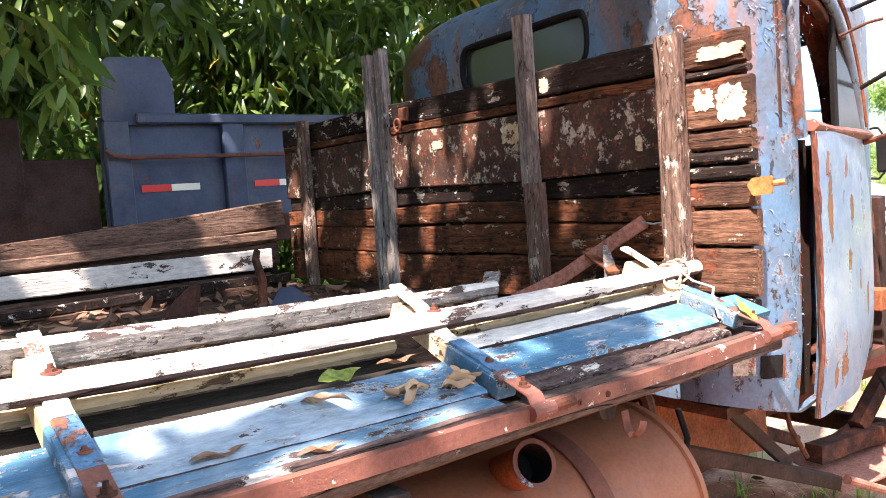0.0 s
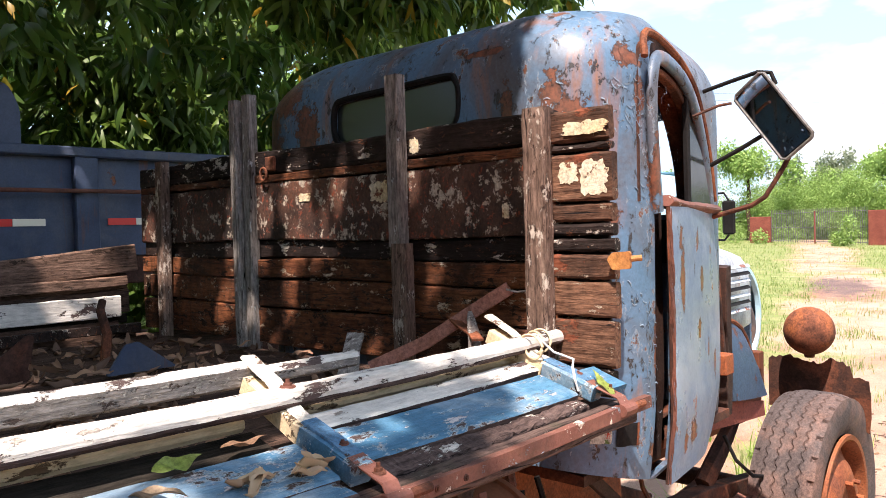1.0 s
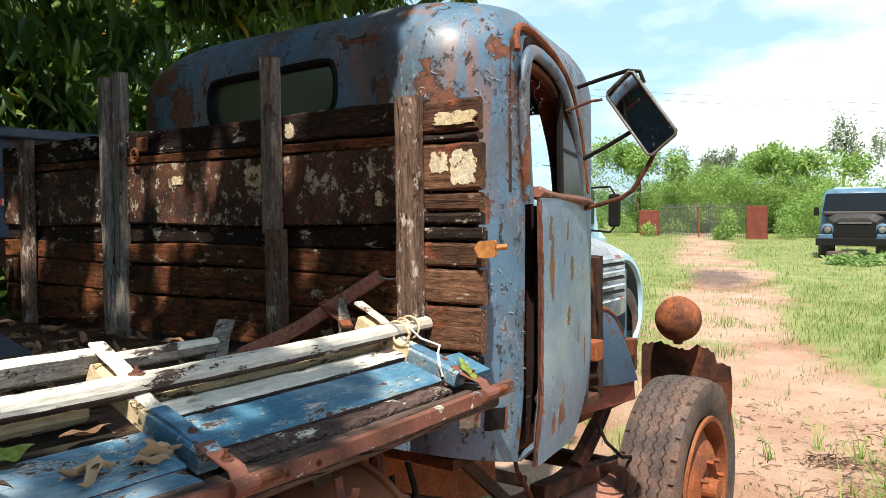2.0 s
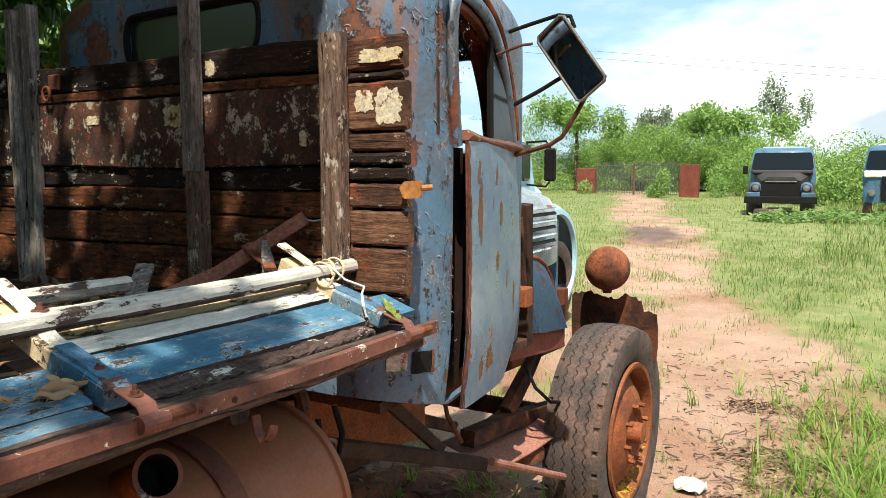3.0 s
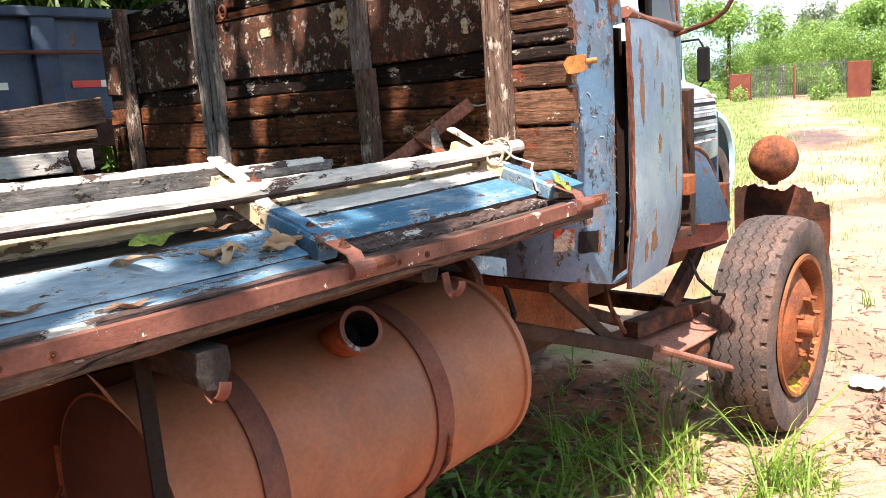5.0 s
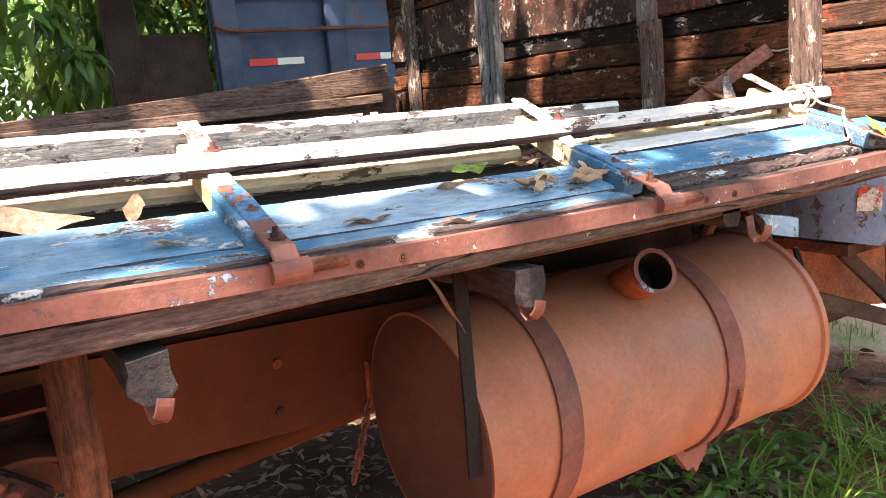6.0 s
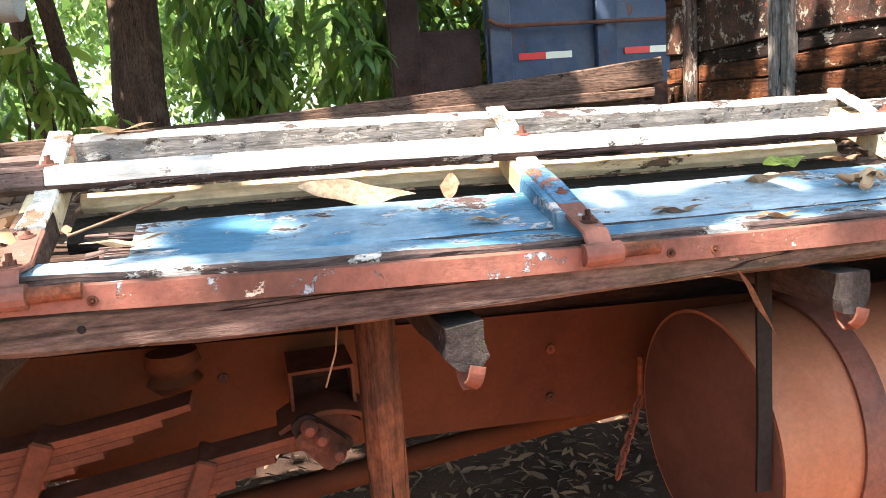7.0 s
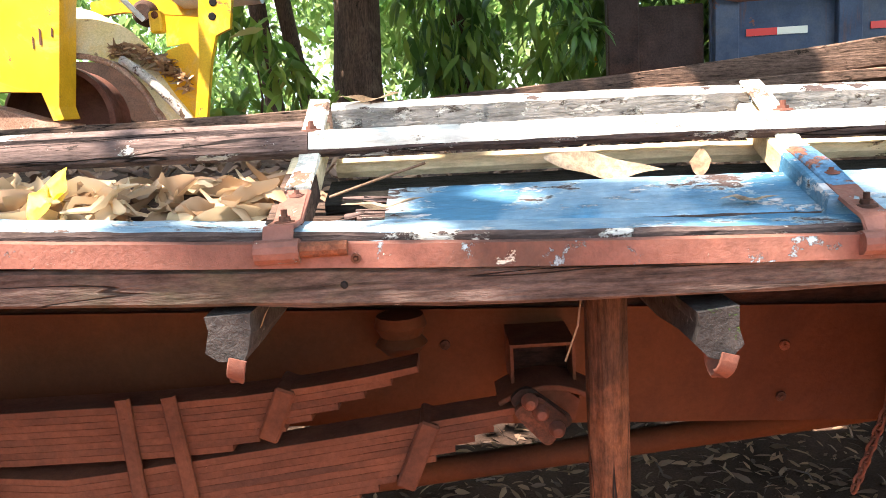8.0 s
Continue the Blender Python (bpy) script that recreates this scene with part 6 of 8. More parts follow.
part("front_spring", add_sweep(bmesh.new(), [(4.15, 1.40, 0.62), (4.5, 1.38, 0.60), (5.1, 1.36, 0.52), (5.7, 1.38, 0.62)], rect(0.07, 0.07, 0.003)), M["rust_dark"], truck)
part("steering_arm", add_sweep(bmesh.new(), [(4.98, 1.42, 0.92), (4.82, 1.41, 0.80), (4.70, 1.40, 0.74), (4.52, 1.40, 0.63)], rect(0.06, 0.075, 0.012), jit=0.004), M["rust_dark"], truck)
part("splash_panel", prism_y([(4.27, 1.055), (4.86, 0.955), (4.88, 0.885), (4.52, 0.915), (4.27, 0.940)], 1.262, 1.270), M["pillar"], truck, "red-brown rusted splash panel")
part("fender_post", add_sweep(bmesh.new(), [(4.18, 1.16, 1.60), (4.20, 1.17, 1.45), (4.26, 1.19, 1.20), (4.27, 1.20, 1.02)], rect(0.05, 0.05, 0.004), up=(0, 1, 0)), M["tail_rust"], truck)
part("brake_hose", rod([(4.46, 1.28, 0.88), (4.48, 1.24, 0.78), (4.56, 1.20, 0.70), (4.70, 1.20, 0.665), (4.90, 1.2, 0.66)], 0.008, 8), M["black"], truck, "thin black brake hose")
part("gearbox", box((3.0, 1.60, 0.58), (4.15, 2.3, 1.06), 0.06), M["tail_rust"], truck)
part("engine", box((4.3, 1.6, 0.75), (5.3, 2.1, 1.3), 0.06), M["tail_rust"], truck)
part("pipe_ring", add_sweep(bmesh.new(), [(2.90, 1.30 + 0.10 * math.cos(a * math.pi / 8), 1.10 + 0.10 * math.sin(a * math.pi / 8)) for a in range(17)], ring(0.02, 8), up=(1, 0, 0)), M["rust_dark"], truck)

# rusty lever, broken slats and cord at the headboard's foot
lever = part("tie_lever", add_sweep(bmesh.new(), [(2.70, 1.50, 1.405), (2.80, 1.39, 1.470), (2.86, 1.32, 1.528), (2.915, 1.195, 1.612)], rect(0.036, 0.010, 0.002), up=(-0.7, -0.7, 0.2)), M["step_rust"], truck, "rusty flat steel lever")
part("clamp", box((2.855, 1.315, 1.515), (2.90, 1.355, 1.545), 0.006), M["rust"], lever)
part("twisted_strap", add_sweep(bmesh.new(), [(2.86, 1.35, 1.535), (2.84, 1.30, 1.515), (2.83, 1.25, 1.50), (2.80, 1.21, 1.49)], rect(0.03, 0.006, 0.001)), M["rust"], lever)
part("wire", rod([(2.895, 1.19, 1.61), (2.90, 1.16, 1.604), (2.905, 1.13, 1.608), (2.92, 1.07, 1.60)], 0.003, 6), M["steel_grey"], lever)
for k, (y, a) in enumerate(((1.63, 0.0), (1.585, 0.02))):
    part("broken_slat", add_sweep(bmesh.new(), [(2.62, y - 0.10, 1.37), (2.72, y - 0.02 + a, 1.44), (2.78, y + 0.03 + a, 1.475)], rect(0.030, 0.012, 0.002), jit=0.001, seed=k), M["grey_wood"], truck, "grey broken slat end")
part("rag", add_sweep(bmesh.new(), [(2.83, 1.245, 1.44), (2.835, 1.25, 1.49), (2.84, 1.265, 1.535), (2.84, 1.27, 1.555)], rect(0.035, 0.012, 0.004), up=(0, 1, 0), taper=[1.2, 1.3, 0.8, 0.4], jit=0.003), M["grey_wood"], truck, "hanging scrap of pale cloth")
part("blue_scrap", rounded_prism([(2.30, 1.37), (2.36, 1.455), (2.40, 1.46), (2.52, 1.37)], "y", 2.18, 2.19, 0.008), M["dump_paint"], truck, "scrap of dark blue sheet metal")
part("bent_stake", add_sweep(bmesh.new(), [(2.45, 2.52, 1.36), (2.46, 2.52, 1.45), (2.445, 2.53, 1.53), (2.46, 2.545, 1.56)], rect(0.03, 0.03, 0.006), up=(0, 1, 0), taper=[1, 0.9, 0.8, 0.7]), M["rust_dark"], truck, "short bent steel stake")
cord = []
for i in range(60):
    t = i / 59
    a = t * 6 * math.pi
    x = 2.86 - 0.10 * t
    cord.append((x + 0.012 * math.sin(7 * t), 1.06 + 0.030 * math.cos(a) - 0.05 * t * t, railz(x) + 0.112 + 0.027 * math.sin(a)))
cd = part("cord", rod(cord, 0.003, 5), M["cream_wood"], truck, "frayed cord tied round the bar end")
part("cord_end", rod([(2.80, 1.03, 1.512), (2.81, 0.99, 1.478), (2.83, 0.95, 1.462), (2.78, 0.92, 1.455), (2.765, 0.905, 1.43), (2.77, 0.90, 1.405)], 0.003, 5), M["white_paint"], cd)
part("end_board", add_sweep(bmesh.new(), [(2.845, 0.845, railz(2.845) + 0.02), (2.845, 0.93, railz(2.845) + 0.052)], rect(0.075, 0.016, 0.003), jit=0.001), M["blue_wood"], gate, "blue end piece")

# small fittings of the bed edge
for x in (0.905, 1.56, 1.62, 2.2, 2.27):
    part("rivet", bolt((x, 0.800, railz(x) - 0.016), 0.0035, 0.003, "y"), M["rust_dark"], edge_rail)
chain = part("chain", rod([(1.835, 1.42, 1.02), (1.832, 1.42, 0.935)], 0.006, 6), M["rust"], truck, "rusty hanging chain")
for i in range(11):
    cx_, cz_ = 1.832 - 0.0058 * i, 0.930 - 0.0165 * i
    d_ = Vector((1, 0, 0)) if i % 2 else Vector((0, 1, 0))
    lp = [Vector((cx_, 1.42, cz_)) + d_ * (0.008 * math.cos(a * math.pi / 6)) + Vector((-0.35, 0, -1)) * (0.0135 * math.sin(a * math.pi / 6)) for a in range(13)]
    part("link", rod(lp, 0.0032, 5), M["strap_rust"], chain)
part("bump_rubber", lathe([(0.0, 1.175), (0.045, 1.175), (0.05, 1.155), (0.038, 1.135), (0.05, 1.12), (0.03, 1.10), (0.0, 1.10)], "z", 18, (0.90, 1.40, 0)), M["rail_clay"], truck, "", True)
part("standing_plate", rounded_prism([(2.03, 1.35), (2.09, 1.43), (2.17, 1.49), (2.19, 1.485), (2.17, 1.35)], "y", 2.40, 2.406, 0.01), M["rust_dark"], truck, "dark rusty plate standing on the deck")

hs = part("hasp", box((2.918, 2.205, 1.985), (2.93, 2.26, 2.035), 0.004), M["rust"], headboard, "rusty hasp with a hanging ring")
part("ring", add_sweep(bmesh.new(), [(2.914, 2.262 + 0.018 * math.cos(a * math.pi / 8), 1.975 + 0.022 * math.sin(a * math.pi / 8)) for a in range(17)], ring(0.005, 6), up=(1, 0, 0)), M["rust"], hs)


# ---- dump truck body beyond the bed ----
dump = thing("dump_truck", (4.2, 5.4, G), "parked truck with a dark blue steel tipping body", "truck")
body = part("body_side", box((2.44, 4.30, 1.66), (6.6, 4.33, 2.24), 0.004), M["dump_paint"], dump, "dark blue ribbed steel body side")
for x in (2.45, 3.10, 4.0, 4.9, 5.8):
    part("rib", box((x, 4.255, 1.66), (x + 0.13, 4.302, 2.22), 0.006), M["dump_paint"], body)
part("top_rail", box((2.62, 4.24, 2.205), (6.6, 4.31, 2.26), 0.008), M["dump_paint"], body)
part("pipe", rod([(2.44, 4.22, 2.06), (2.48, 4.22, 2.035), (2.56, 4.22, 2.02), (6.5, 4.22, 2.02)], 0.012, 10), M["strap_rust"], body, "rusty hose along the side")
cor = rounded_prism([(2.45, 2.20), (2.47, 2.55), (2.78, 2.57), (2.84, 2.45), (2.84, 2.20)], "y", 4.262, 4.30, 0.05)
part("corner_plate", cor, M["dump_paint"], dump, "raised blue corner plate")
part("floor_beam", box((2.42, 4.31, 1.50), (6.6, 4.42, 1.655), 0.006), M["rust_dark"], dump)
for x in (2.63, 3.29, 3.95, 4.6):
    st = part("reflector_strip", box((x, 4.292, 1.836), (x + 0.162, 4.2985, 1.874), 0.0), M["red"], dump, "red and white reflective strip")
    part("white_half", box((x + 0.164, 4.292, 1.836), (x + 0.325, 4.2985, 1.874), 0.0), M["refl_white"], st)
tail = bmesh.new()
for lo, hi in (((1.93, 4.34, 1.40), (2.42, 4.40, 2.03)), ((1.90, 4.33, 1.40), (2.07, 4.41, 2.24)), ((1.92, 4.4, 1.45), (2.40, 6.6, 1.62))):
    add_box(tail, lo, hi, 0.008)
part("tailgate", tail, M["tail_rust"], dump, "dark rusty hanging tailgate")
part("front_wall", box((6.55, 4.33, 1.6), (6.6, 6.5, 2.5), 0.005), M["dump_paint"], dump)
part("far_side", box((3.5, 6.47, 1.66), (6.6, 6.5, 2.24), 0.004), M["dump_paint"], dump)
part("bed_floor", box((2.44, 4.34, 1.58), (6.6, 6.47, 1.64), 0.0), M["rust_dark"], dump)
for x in (2.95, 3.95):
    part("wheel", build_tyre(0.5, 0.27, 4.75, x, G + 0.5), M["tyre"], dump, "", True)
part("chassis", box((2.2, 4.95, 0.75), (8.5, 5.85, 1.0), 0.01), M["rust_dark"], dump)
part("wheel", build_tyre(0.5, 0.27, 4.75, 7.4, G + 0.5), M["tyre"], dump, "", True)

# ---- yellow machine ----
yel = thing("yellow_machine", (-1.2, 5.2, G), "scrapped yellow construction machine with open bonnet", "machine")
plate = part("side_plate", prism_y([(-2.6, 1.86), (-2.6, 2.9), (-0.945, 2.9), (-1.067, 2.27), (-1.152, 1.70), (-1.135, 1.63), (-1.195, 1.625), (-1.215, 1.70), (-1.240, 1.785), (-1.45, 1.80)], 4.40, 4.60), M["yellow_paint"], yel, "yellow steel side plate with worn paint")
for k, (x, z, w, h) in enumerate(((-1.21, 2.04, 0.018, 0.09), (-1.25, 2.02, 0.012, 0.07), (-1.14, 2.08, 0.014, 0.05), (-1.46, 2.21, 0.05, 0.07))):
    part("scratch", rounded_prism([(x, z), (x + w * 0.4, z + h), (x + w, z + h * 0.9), (x + w * 0.7, z)], "y", 4.397, 4.402, 0.004), M["strap_rust"], plate, "scraped rusty mark")
part("ledge", prism_y([(-2.6, 1.90), (-1.75, 1.775), (-1.54, 1.722), (-1.27, 1.628), (-1.12, 1.60), (-1.10, 1.40), (-2.6, 1.40)], 4.44, 4.62), M["pale_dust"], yel, "dusty pale orange ledge")
ARCH = [(v.x, v.y) for v in smooth_line([(-1.30, 1.985, 0), (-1.142, 1.992, 0), (-1.019, 1.968, 0), (-0.892, 1.915, 0), (-0.775, 1.791, 0), (-0.694, 1.640, 0), (-0.639, 1.542, 0), (-0.60, 1.42, 0)], 4)]
fen = bmesh.new()
rows = []
for x, z in ARCH:
    k = max(0.0, min(1.0, (x + 1.30) / 0.70))
    tx, tz = x + 0.16 * k ** 2, z + 0.30 * (1 - k) ** 0.7 + 0.04
    rows.append([fen.verts.new((x + (tx - x) * q / 6, 4.66 + 0.20 * (q / 6) ** 1.4 * (1 - 0.6 * k), z + (tz - z) * q / 6 + 0.006 * noise.noise(Vector((x * 9, q, 1))))) for q in range(7)])
for a, b in zip(rows, rows[1:]):
    for q in range(6):
        fen.faces.new((a[q], b[q], b[q + 1], a[q + 1]))
ext = bmesh.ops.extrude_face_region(fen, geom=list(fen.faces))
for v in ext["geom"]:
    if isinstance(v, bmesh.types.BMVert):
        v.co.y += 0.012
arch = part("fender", fen, M["glare_yellow"], yel, "dusty yellow fender over the wheel, sun glare painted in", True)
part("arch_lip", add_sweep(bmesh.new(), [(x, 4.645, z) for x, z in ARCH], rect(0.034, 0.05, 0.008), up=(0, 1, 0), jit=0.003), M["pale_dust"], arch, "pale dusty rim of the arch")
part("side_panel", prism_y([(-0.70, 1.93), (-0.62, 2.0), (-0.42, 2.06), (-0.46, 1.56), (-0.52, 1.50), (-0.60, 1.63), (-0.66, 1.76)], 4.73, 4.75), M["yellow_paint"], yel, "yellow panel beside the arch")
part("wheel_well", prism_y([(-1.5, 1.40), (-1.5, 2.02), (-0.9, 1.96), (-0.70, 1.70), (-0.58, 1.40)], 5.18, 5.2), M["tail_rust"], yel)
part("wheel_drum", lathe([(0.0, 4.98), (0.30, 4.98), (0.34, 4.92), (0.345, 4.80), (0.32, 4.78), (0.32, 5.1)], "y", 40, (-1.36, 0, 1.62)), M["strap_rust"], yel, "rusty brown wheel drum", True)
part("post", prism_y([(-0.475, 1.50), (-0.405, 1.50), (-0.330, 1.90), (-0.285, 2.05), (-0.20, 2.085), (-0.165, 2.30), (-0.18, 2.6), (-0.33, 2.6), (-0.368, 2.20), (-0.40, 1.90)], 4.58, 4.63), M["yellow_paint"], yel, "yellow upright post with bolt holes")
for x, z in ((-0.282, 2.233), (-0.294, 2.156)):
    part("bolt_hole", lathe([(0.0, 4.577), (0.018, 4.577), (0.022, 4.579), (0.024, 4.5815)], "y", 14, (x, 0, z)), M["black"], yel)
part("top_beam", prism_y([(-1.10, 2.235), (-0.90, 2.25), (-0.36, 2.19), (-0.36, 2.30), (-0.90, 2.34), (-1.10, 2.32)], 4.86, 4.92), M["yellow_paint"], yel, "yellow cross beam")
part("back_panel", prism_y([(-0.72, 2.05), (-0.40, 2.08), (-0.38, 2.30), (-0.72, 2.32)], 5.02, 5.04), M["yellow_paint"], yel)
br = part("bracket", box((-0.675, 4.62, 2.09), (-0.60, 4.70, 2.215), 0.012), M["yellow_paint"], yel, "yellow bracket with a bolt")
part("bolt", bolt((-0.635, 4.618, 2.19), 0.012, 0.012, "y"), M["rust"], br)
part("hub", lathe([(0.0, 4.80), (0.05, 4.80), (0.075, 4.83), (0.08, 4.9)], "y", 24, (-0.77, 0, 2.235)), M["tail_rust"], yel, "", True)
part("tank_shell", lathe([(0.0, -0.62), (0.10, -0.60), (0.16, -0.52), (0.17, -0.3), (0.16, -0.05)], "x", 28, (0, 4.80, 2.40)), M["white_paint"], yel, "pale rounded shell", True)
part("pipe", rod([(-0.86, 4.5, 2.38), (-0.783, 4.55, 2.28), (-0.691, 4.6, 2.162)], 0.016, 10), M["white_paint"], yel)
part("arch_pipe", add_sweep(bmesh.new(), smooth_line([(-0.86, 4.62, 1.955), (-0.746, 4.61, 1.868), (-0.665, 4.60, 1.79), (-0.60, 4.60, 1.714), (-0.53, 4.60, 1.625), (-0.471, 4.60, 1.543), (-0.44, 4.60, 1.46)], 4), ring(0.027, 12), jit=0.003), M["flaked_pipe"], yel, "chalky peeling pipe along the arch", True)
part("base", box((-2.7, 4.68, 0.3), (-0.35, 6.2, 1.42), 0.03), M["clay_dust"], yel)

# ---- plants ----
LEAF = np.array([(0, 0, 0), (0.30, 0.13, -0.02), (0.30, -0.13, -0.02), (0.68, 0.10, -0.09), (0.68, -0.10, -0.09), (1.0, 0, -0.24), (0.30, 0, 0.02), (0.68, 0, -0.05)])
LEAF_F = ((0, 2, 6), (0, 6, 1), (2, 4, 7, 6), (6, 7, 3, 1), (4, 5, 7), (7, 5, 3))
FLAT = np.array([(0, 0, 0), (0.5, 0.22, 0.03), (0.5, -0.22, 0.03), (1.0, 0, -0.12)])
FLAT_F = ((0, 2, 3, 1),)


def leaves(name, places, size, material, label, seed, droop=0.7, shape=(LEAF, LEAF_F), parent=None, category="", spread=0.35, kind="stuff", keep=None):
    """One mesh of many leaves at the given places (an array of x, y, z)."""
    rg = np.random.RandomState(seed)
    pts = np.asarray(places, float)
    n = len(pts)
    az = rg.uniform(0, 2 * np.pi, n)
    el = -droop + rg.normal(0, spread, n)
    roll = rg.normal(0, 0.7, n)
    s = size * rg.uniform(0.6, 1.25, n)
    d = np.stack([np.cos(az) * np.cos(el), np.sin(az) * np.cos(el), np.sin(el)], 1)
    side = np.stack([-np.sin(az), np.cos(az), np.zeros(n)], 1)
    up = np.cross(d, side)
    side2 = side * np.cos(roll)[:, None] + up * np.sin(roll)[:, None]
    up2 = np.cross(d, side2)
    L, faces = shape
    V = pts[:, None, :] + s[:, None, None] * (L[None, :, 0:1] * d[:, None, :] + L[None, :, 1:2] * side2[:, None, :] + L[None, :, 2:3] * up2[:, None, :])
    if keep:
        V = V[keep(pts, s[:, None] * d)]
        n = len(V)
    k = len(L)
    F = [tuple(i * k + j for j in f) for i in range(n) for f in faces]
    return part(name, (V.reshape(-1, 3).tolist(), F), material, parent, label, True, kind=kind, category=category)


def clumps(balls, per, seed, shell=0.55):
    """Places scattered through balls (x, y, z, rx, ry, rz), denser towards their skin."""
    rg = np.random.RandomState(seed)
    out = []
    for x, y, z, a, b, c in balls:
        v = rg.normal(size=(per, 3))
        v /= np.linalg.norm(v, axis=1)[:, None]
        r = rg.uniform(shell, 1.0, per)[:, None]
        out.append(np.array([x, y, z]) + v * r * np.array([a, b, c]))
    return np.concatenate(out)


def trunk(tree, pts, r0, r1, seed, name="trunk"):
    n = len(pts)
    taper = [1 + (r1 / r0 - 1) * i / (n - 1) for i in range(n)]
    return part(name, add_sweep(bmesh.new(), pts, ring(r0, 14), up=(1, 0, 0), jit=r0 * 0.06, seed=seed, taper=taper), M["bark"], tree, "", True)


def bend(p, q, n, wob, seed):
    r = random.Random(seed)
    p, q = Vector(p), Vector(q)
    return [p.lerp(q, i / n) + Vector((r.uniform(-wob, wob), r.uniform(-wob, wob), 0)) for i in range(n + 1)]


mango = thing("mango_tree", (0.25, 7.6, G), "large mango tree with a dark brown trunk and drooping leaves", "tree")
trunk(mango, bend((0.20, 7.2, G - 0.1), (0.30, 7.2, 5.0), 10, 0.02, 1), 0.23, 0.19, 1)
rg = np.random.RandomState(5)
balls = []
for k in range(330):
    x = rg.uniform(-3.0, 9.5)
    low_ = 1.3 if x > 2.4 else 4.3
    s_ = rg.uniform(0.28, 0.5)
    balls.append((x, rg.uniform(6.9, 8.3) if x > 1.6 else rg.uniform(5.6, 7.6), rg.uniform(low_, 5.6), s_, s_, s_ * 0.9))
leaves("crown", clumps(balls, 105, 3, 0.1), 0.26, M["leaf"], "dense dark green hanging leaves", 4, 0.75, parent=mango, kind="", spread=0.5)
back = np.stack([rg.uniform(2.3, 11.0, 5200), rg.uniform(8.7, 9.8, 5200), rg.uniform(0.3, 5.8, 5200)], 1)
leaves("inner_crown", back, 0.36, M["leaf"], "", 19, 0.6, shape=(FLAT, FLAT_F), parent=mango, kind="", spread=0.5)
rg2 = np.random.RandomState(55)
over = []
for _ in range(60):
    x = rg2.uniform(5.2, 9.7)
    r = rg2.uniform(0.26, 0.42)
    over.append((x, rg2.uniform(5.0, 5.9), 3.35 + (x - 6.3) * 0.28 + r + rg2.uniform(0.0, 0.9), r, r, r))
leaves("bough", clumps(over, 110, 56, 0.1), 0.24, M["leaf"], "hanging outer bough above the cab", 57, 0.8, parent=mango, kind="", spread=0.5)
hang = [(1.98, 3.95, 2.58, 0.22, 0.2, 0.16), (2.24, 3.95, 2.55, 0.18, 0.2, 0.12), (2.20, 3.95, 2.36, 0.10, 0.12, 0.12)]
leaves("bough", clumps(hang, 26, 65, 0.1), 0.21, M["leaf_sapling"], "low hanging sprays of pale green leaves", 66, 0.8, parent=mango, kind="", spread=0.4)
leaves("bough", clumps([(1.62, 3.95, 2.10, 0.12, 0.12, 0.12), (1.70, 3.95, 1.92, 0.08, 0.10, 0.10)], 40, 165, 0.1), 0.15, M["leaf_deep"], "low dark spray of leaves beside the tailgate", 166, 0.8, parent=mango, kind="", spread=0.4)
high = [(rg2.uniform(2.0, 5.2), rg2.uniform(4.8, 5.6), rg2.uniform(2.95, 3.7), 0.28, 0.28, 0.22) for _ in range(22)]
leaves("bough", clumps(high, 34, 67, 0.1), 0.25, M["leaf_deep"], "hanging outer bough above the tipping body", 68, 0.8, parent=mango, kind="", spread=0.5)
# overhanging boughs; gaps between their leaves let flecks of sun through
SX, SY = -SUN_FROM.x / SUN_FROM.z, -SUN_FROM.y / SUN_FROM.z
rg = np.random.RandomState(15)
gaps = np.zeros((1700, 1600), bool)


def open_gaps(u0, u1, v0, v1, n, r0, r1):
    """Holes in the canopy, given where their light meets the height of the bed."""
    for _ in range(n):
        u, v, r = rg.uniform(u0, u1), rg.uniform(v0, v1), rg.uniform(r0, r1)
        i0, j0, m = int((u + 7) * 100), int((v + 4) * 100), int(r * 100) + 1
        a, b = np.ogrid[-m:m + 1, -m:m + 1]
        gaps[i0 - m:i0 + m + 1, j0 - m:j0 + m + 1] |= a * a + b * b <= (r * 100) ** 2


open_gaps(-2.0, 1.35, 0.6, 1.3, 66, 0.03, 0.080)
open_gaps(1.35, 2.3, 0.6, 1.3, 15, 0.020, 0.042)
open_gaps(-1.5, 0.95, 0.90, 1.3, 24, 0.04, 0.078)
open_gaps(0.95, 1.35, 0.90, 1.3, 9, 0.018, 0.038)
open_gaps(-0.8, 2.2, 1.03, 1.22, 44, 0.035, 0.072)
open_gaps(2.45, 2.9, 0.9, 1.3, 10, 0.04, 0.09)
open_gaps(2.86, 3.3, 1.5, 3.4, 26, 0.030, 0.050)
open_gaps(1.5, 9.0, 6.2, 9.4, 330, 0.09, 0.25)
open_gaps(-1.2, 3.0, 2.8, 3.6, 75, 0.045, 0.08)
open_gaps(-4.0, 8.0, 1.2, 8.0, 350, 0.03, 0.06)
open_gaps(-1.9, 0.3, 4.2, 5.6, 75, 0.18, 0.32)
open_gaps(0.95, 1.5, 0.86, 1.02, 10, 0.013, 0.026)
open_gaps(5.4, 7.9, 2.3, 2.95, 60, 0.10, 0.20)
open_gaps(1.2, 2.4, 1.04, 1.2, 34, 0.022, 0.042)
open_gaps(1.5, 2.3, 0.66, 0.80, 12, 0.016, 0.030)
open_gaps(1.5, 1.95, 0.85, 1.0, 9, 0.013, 0.023)
open_gaps(0.7, 2.3, 0.68, 0.83, 24, 0.016, 0.032)


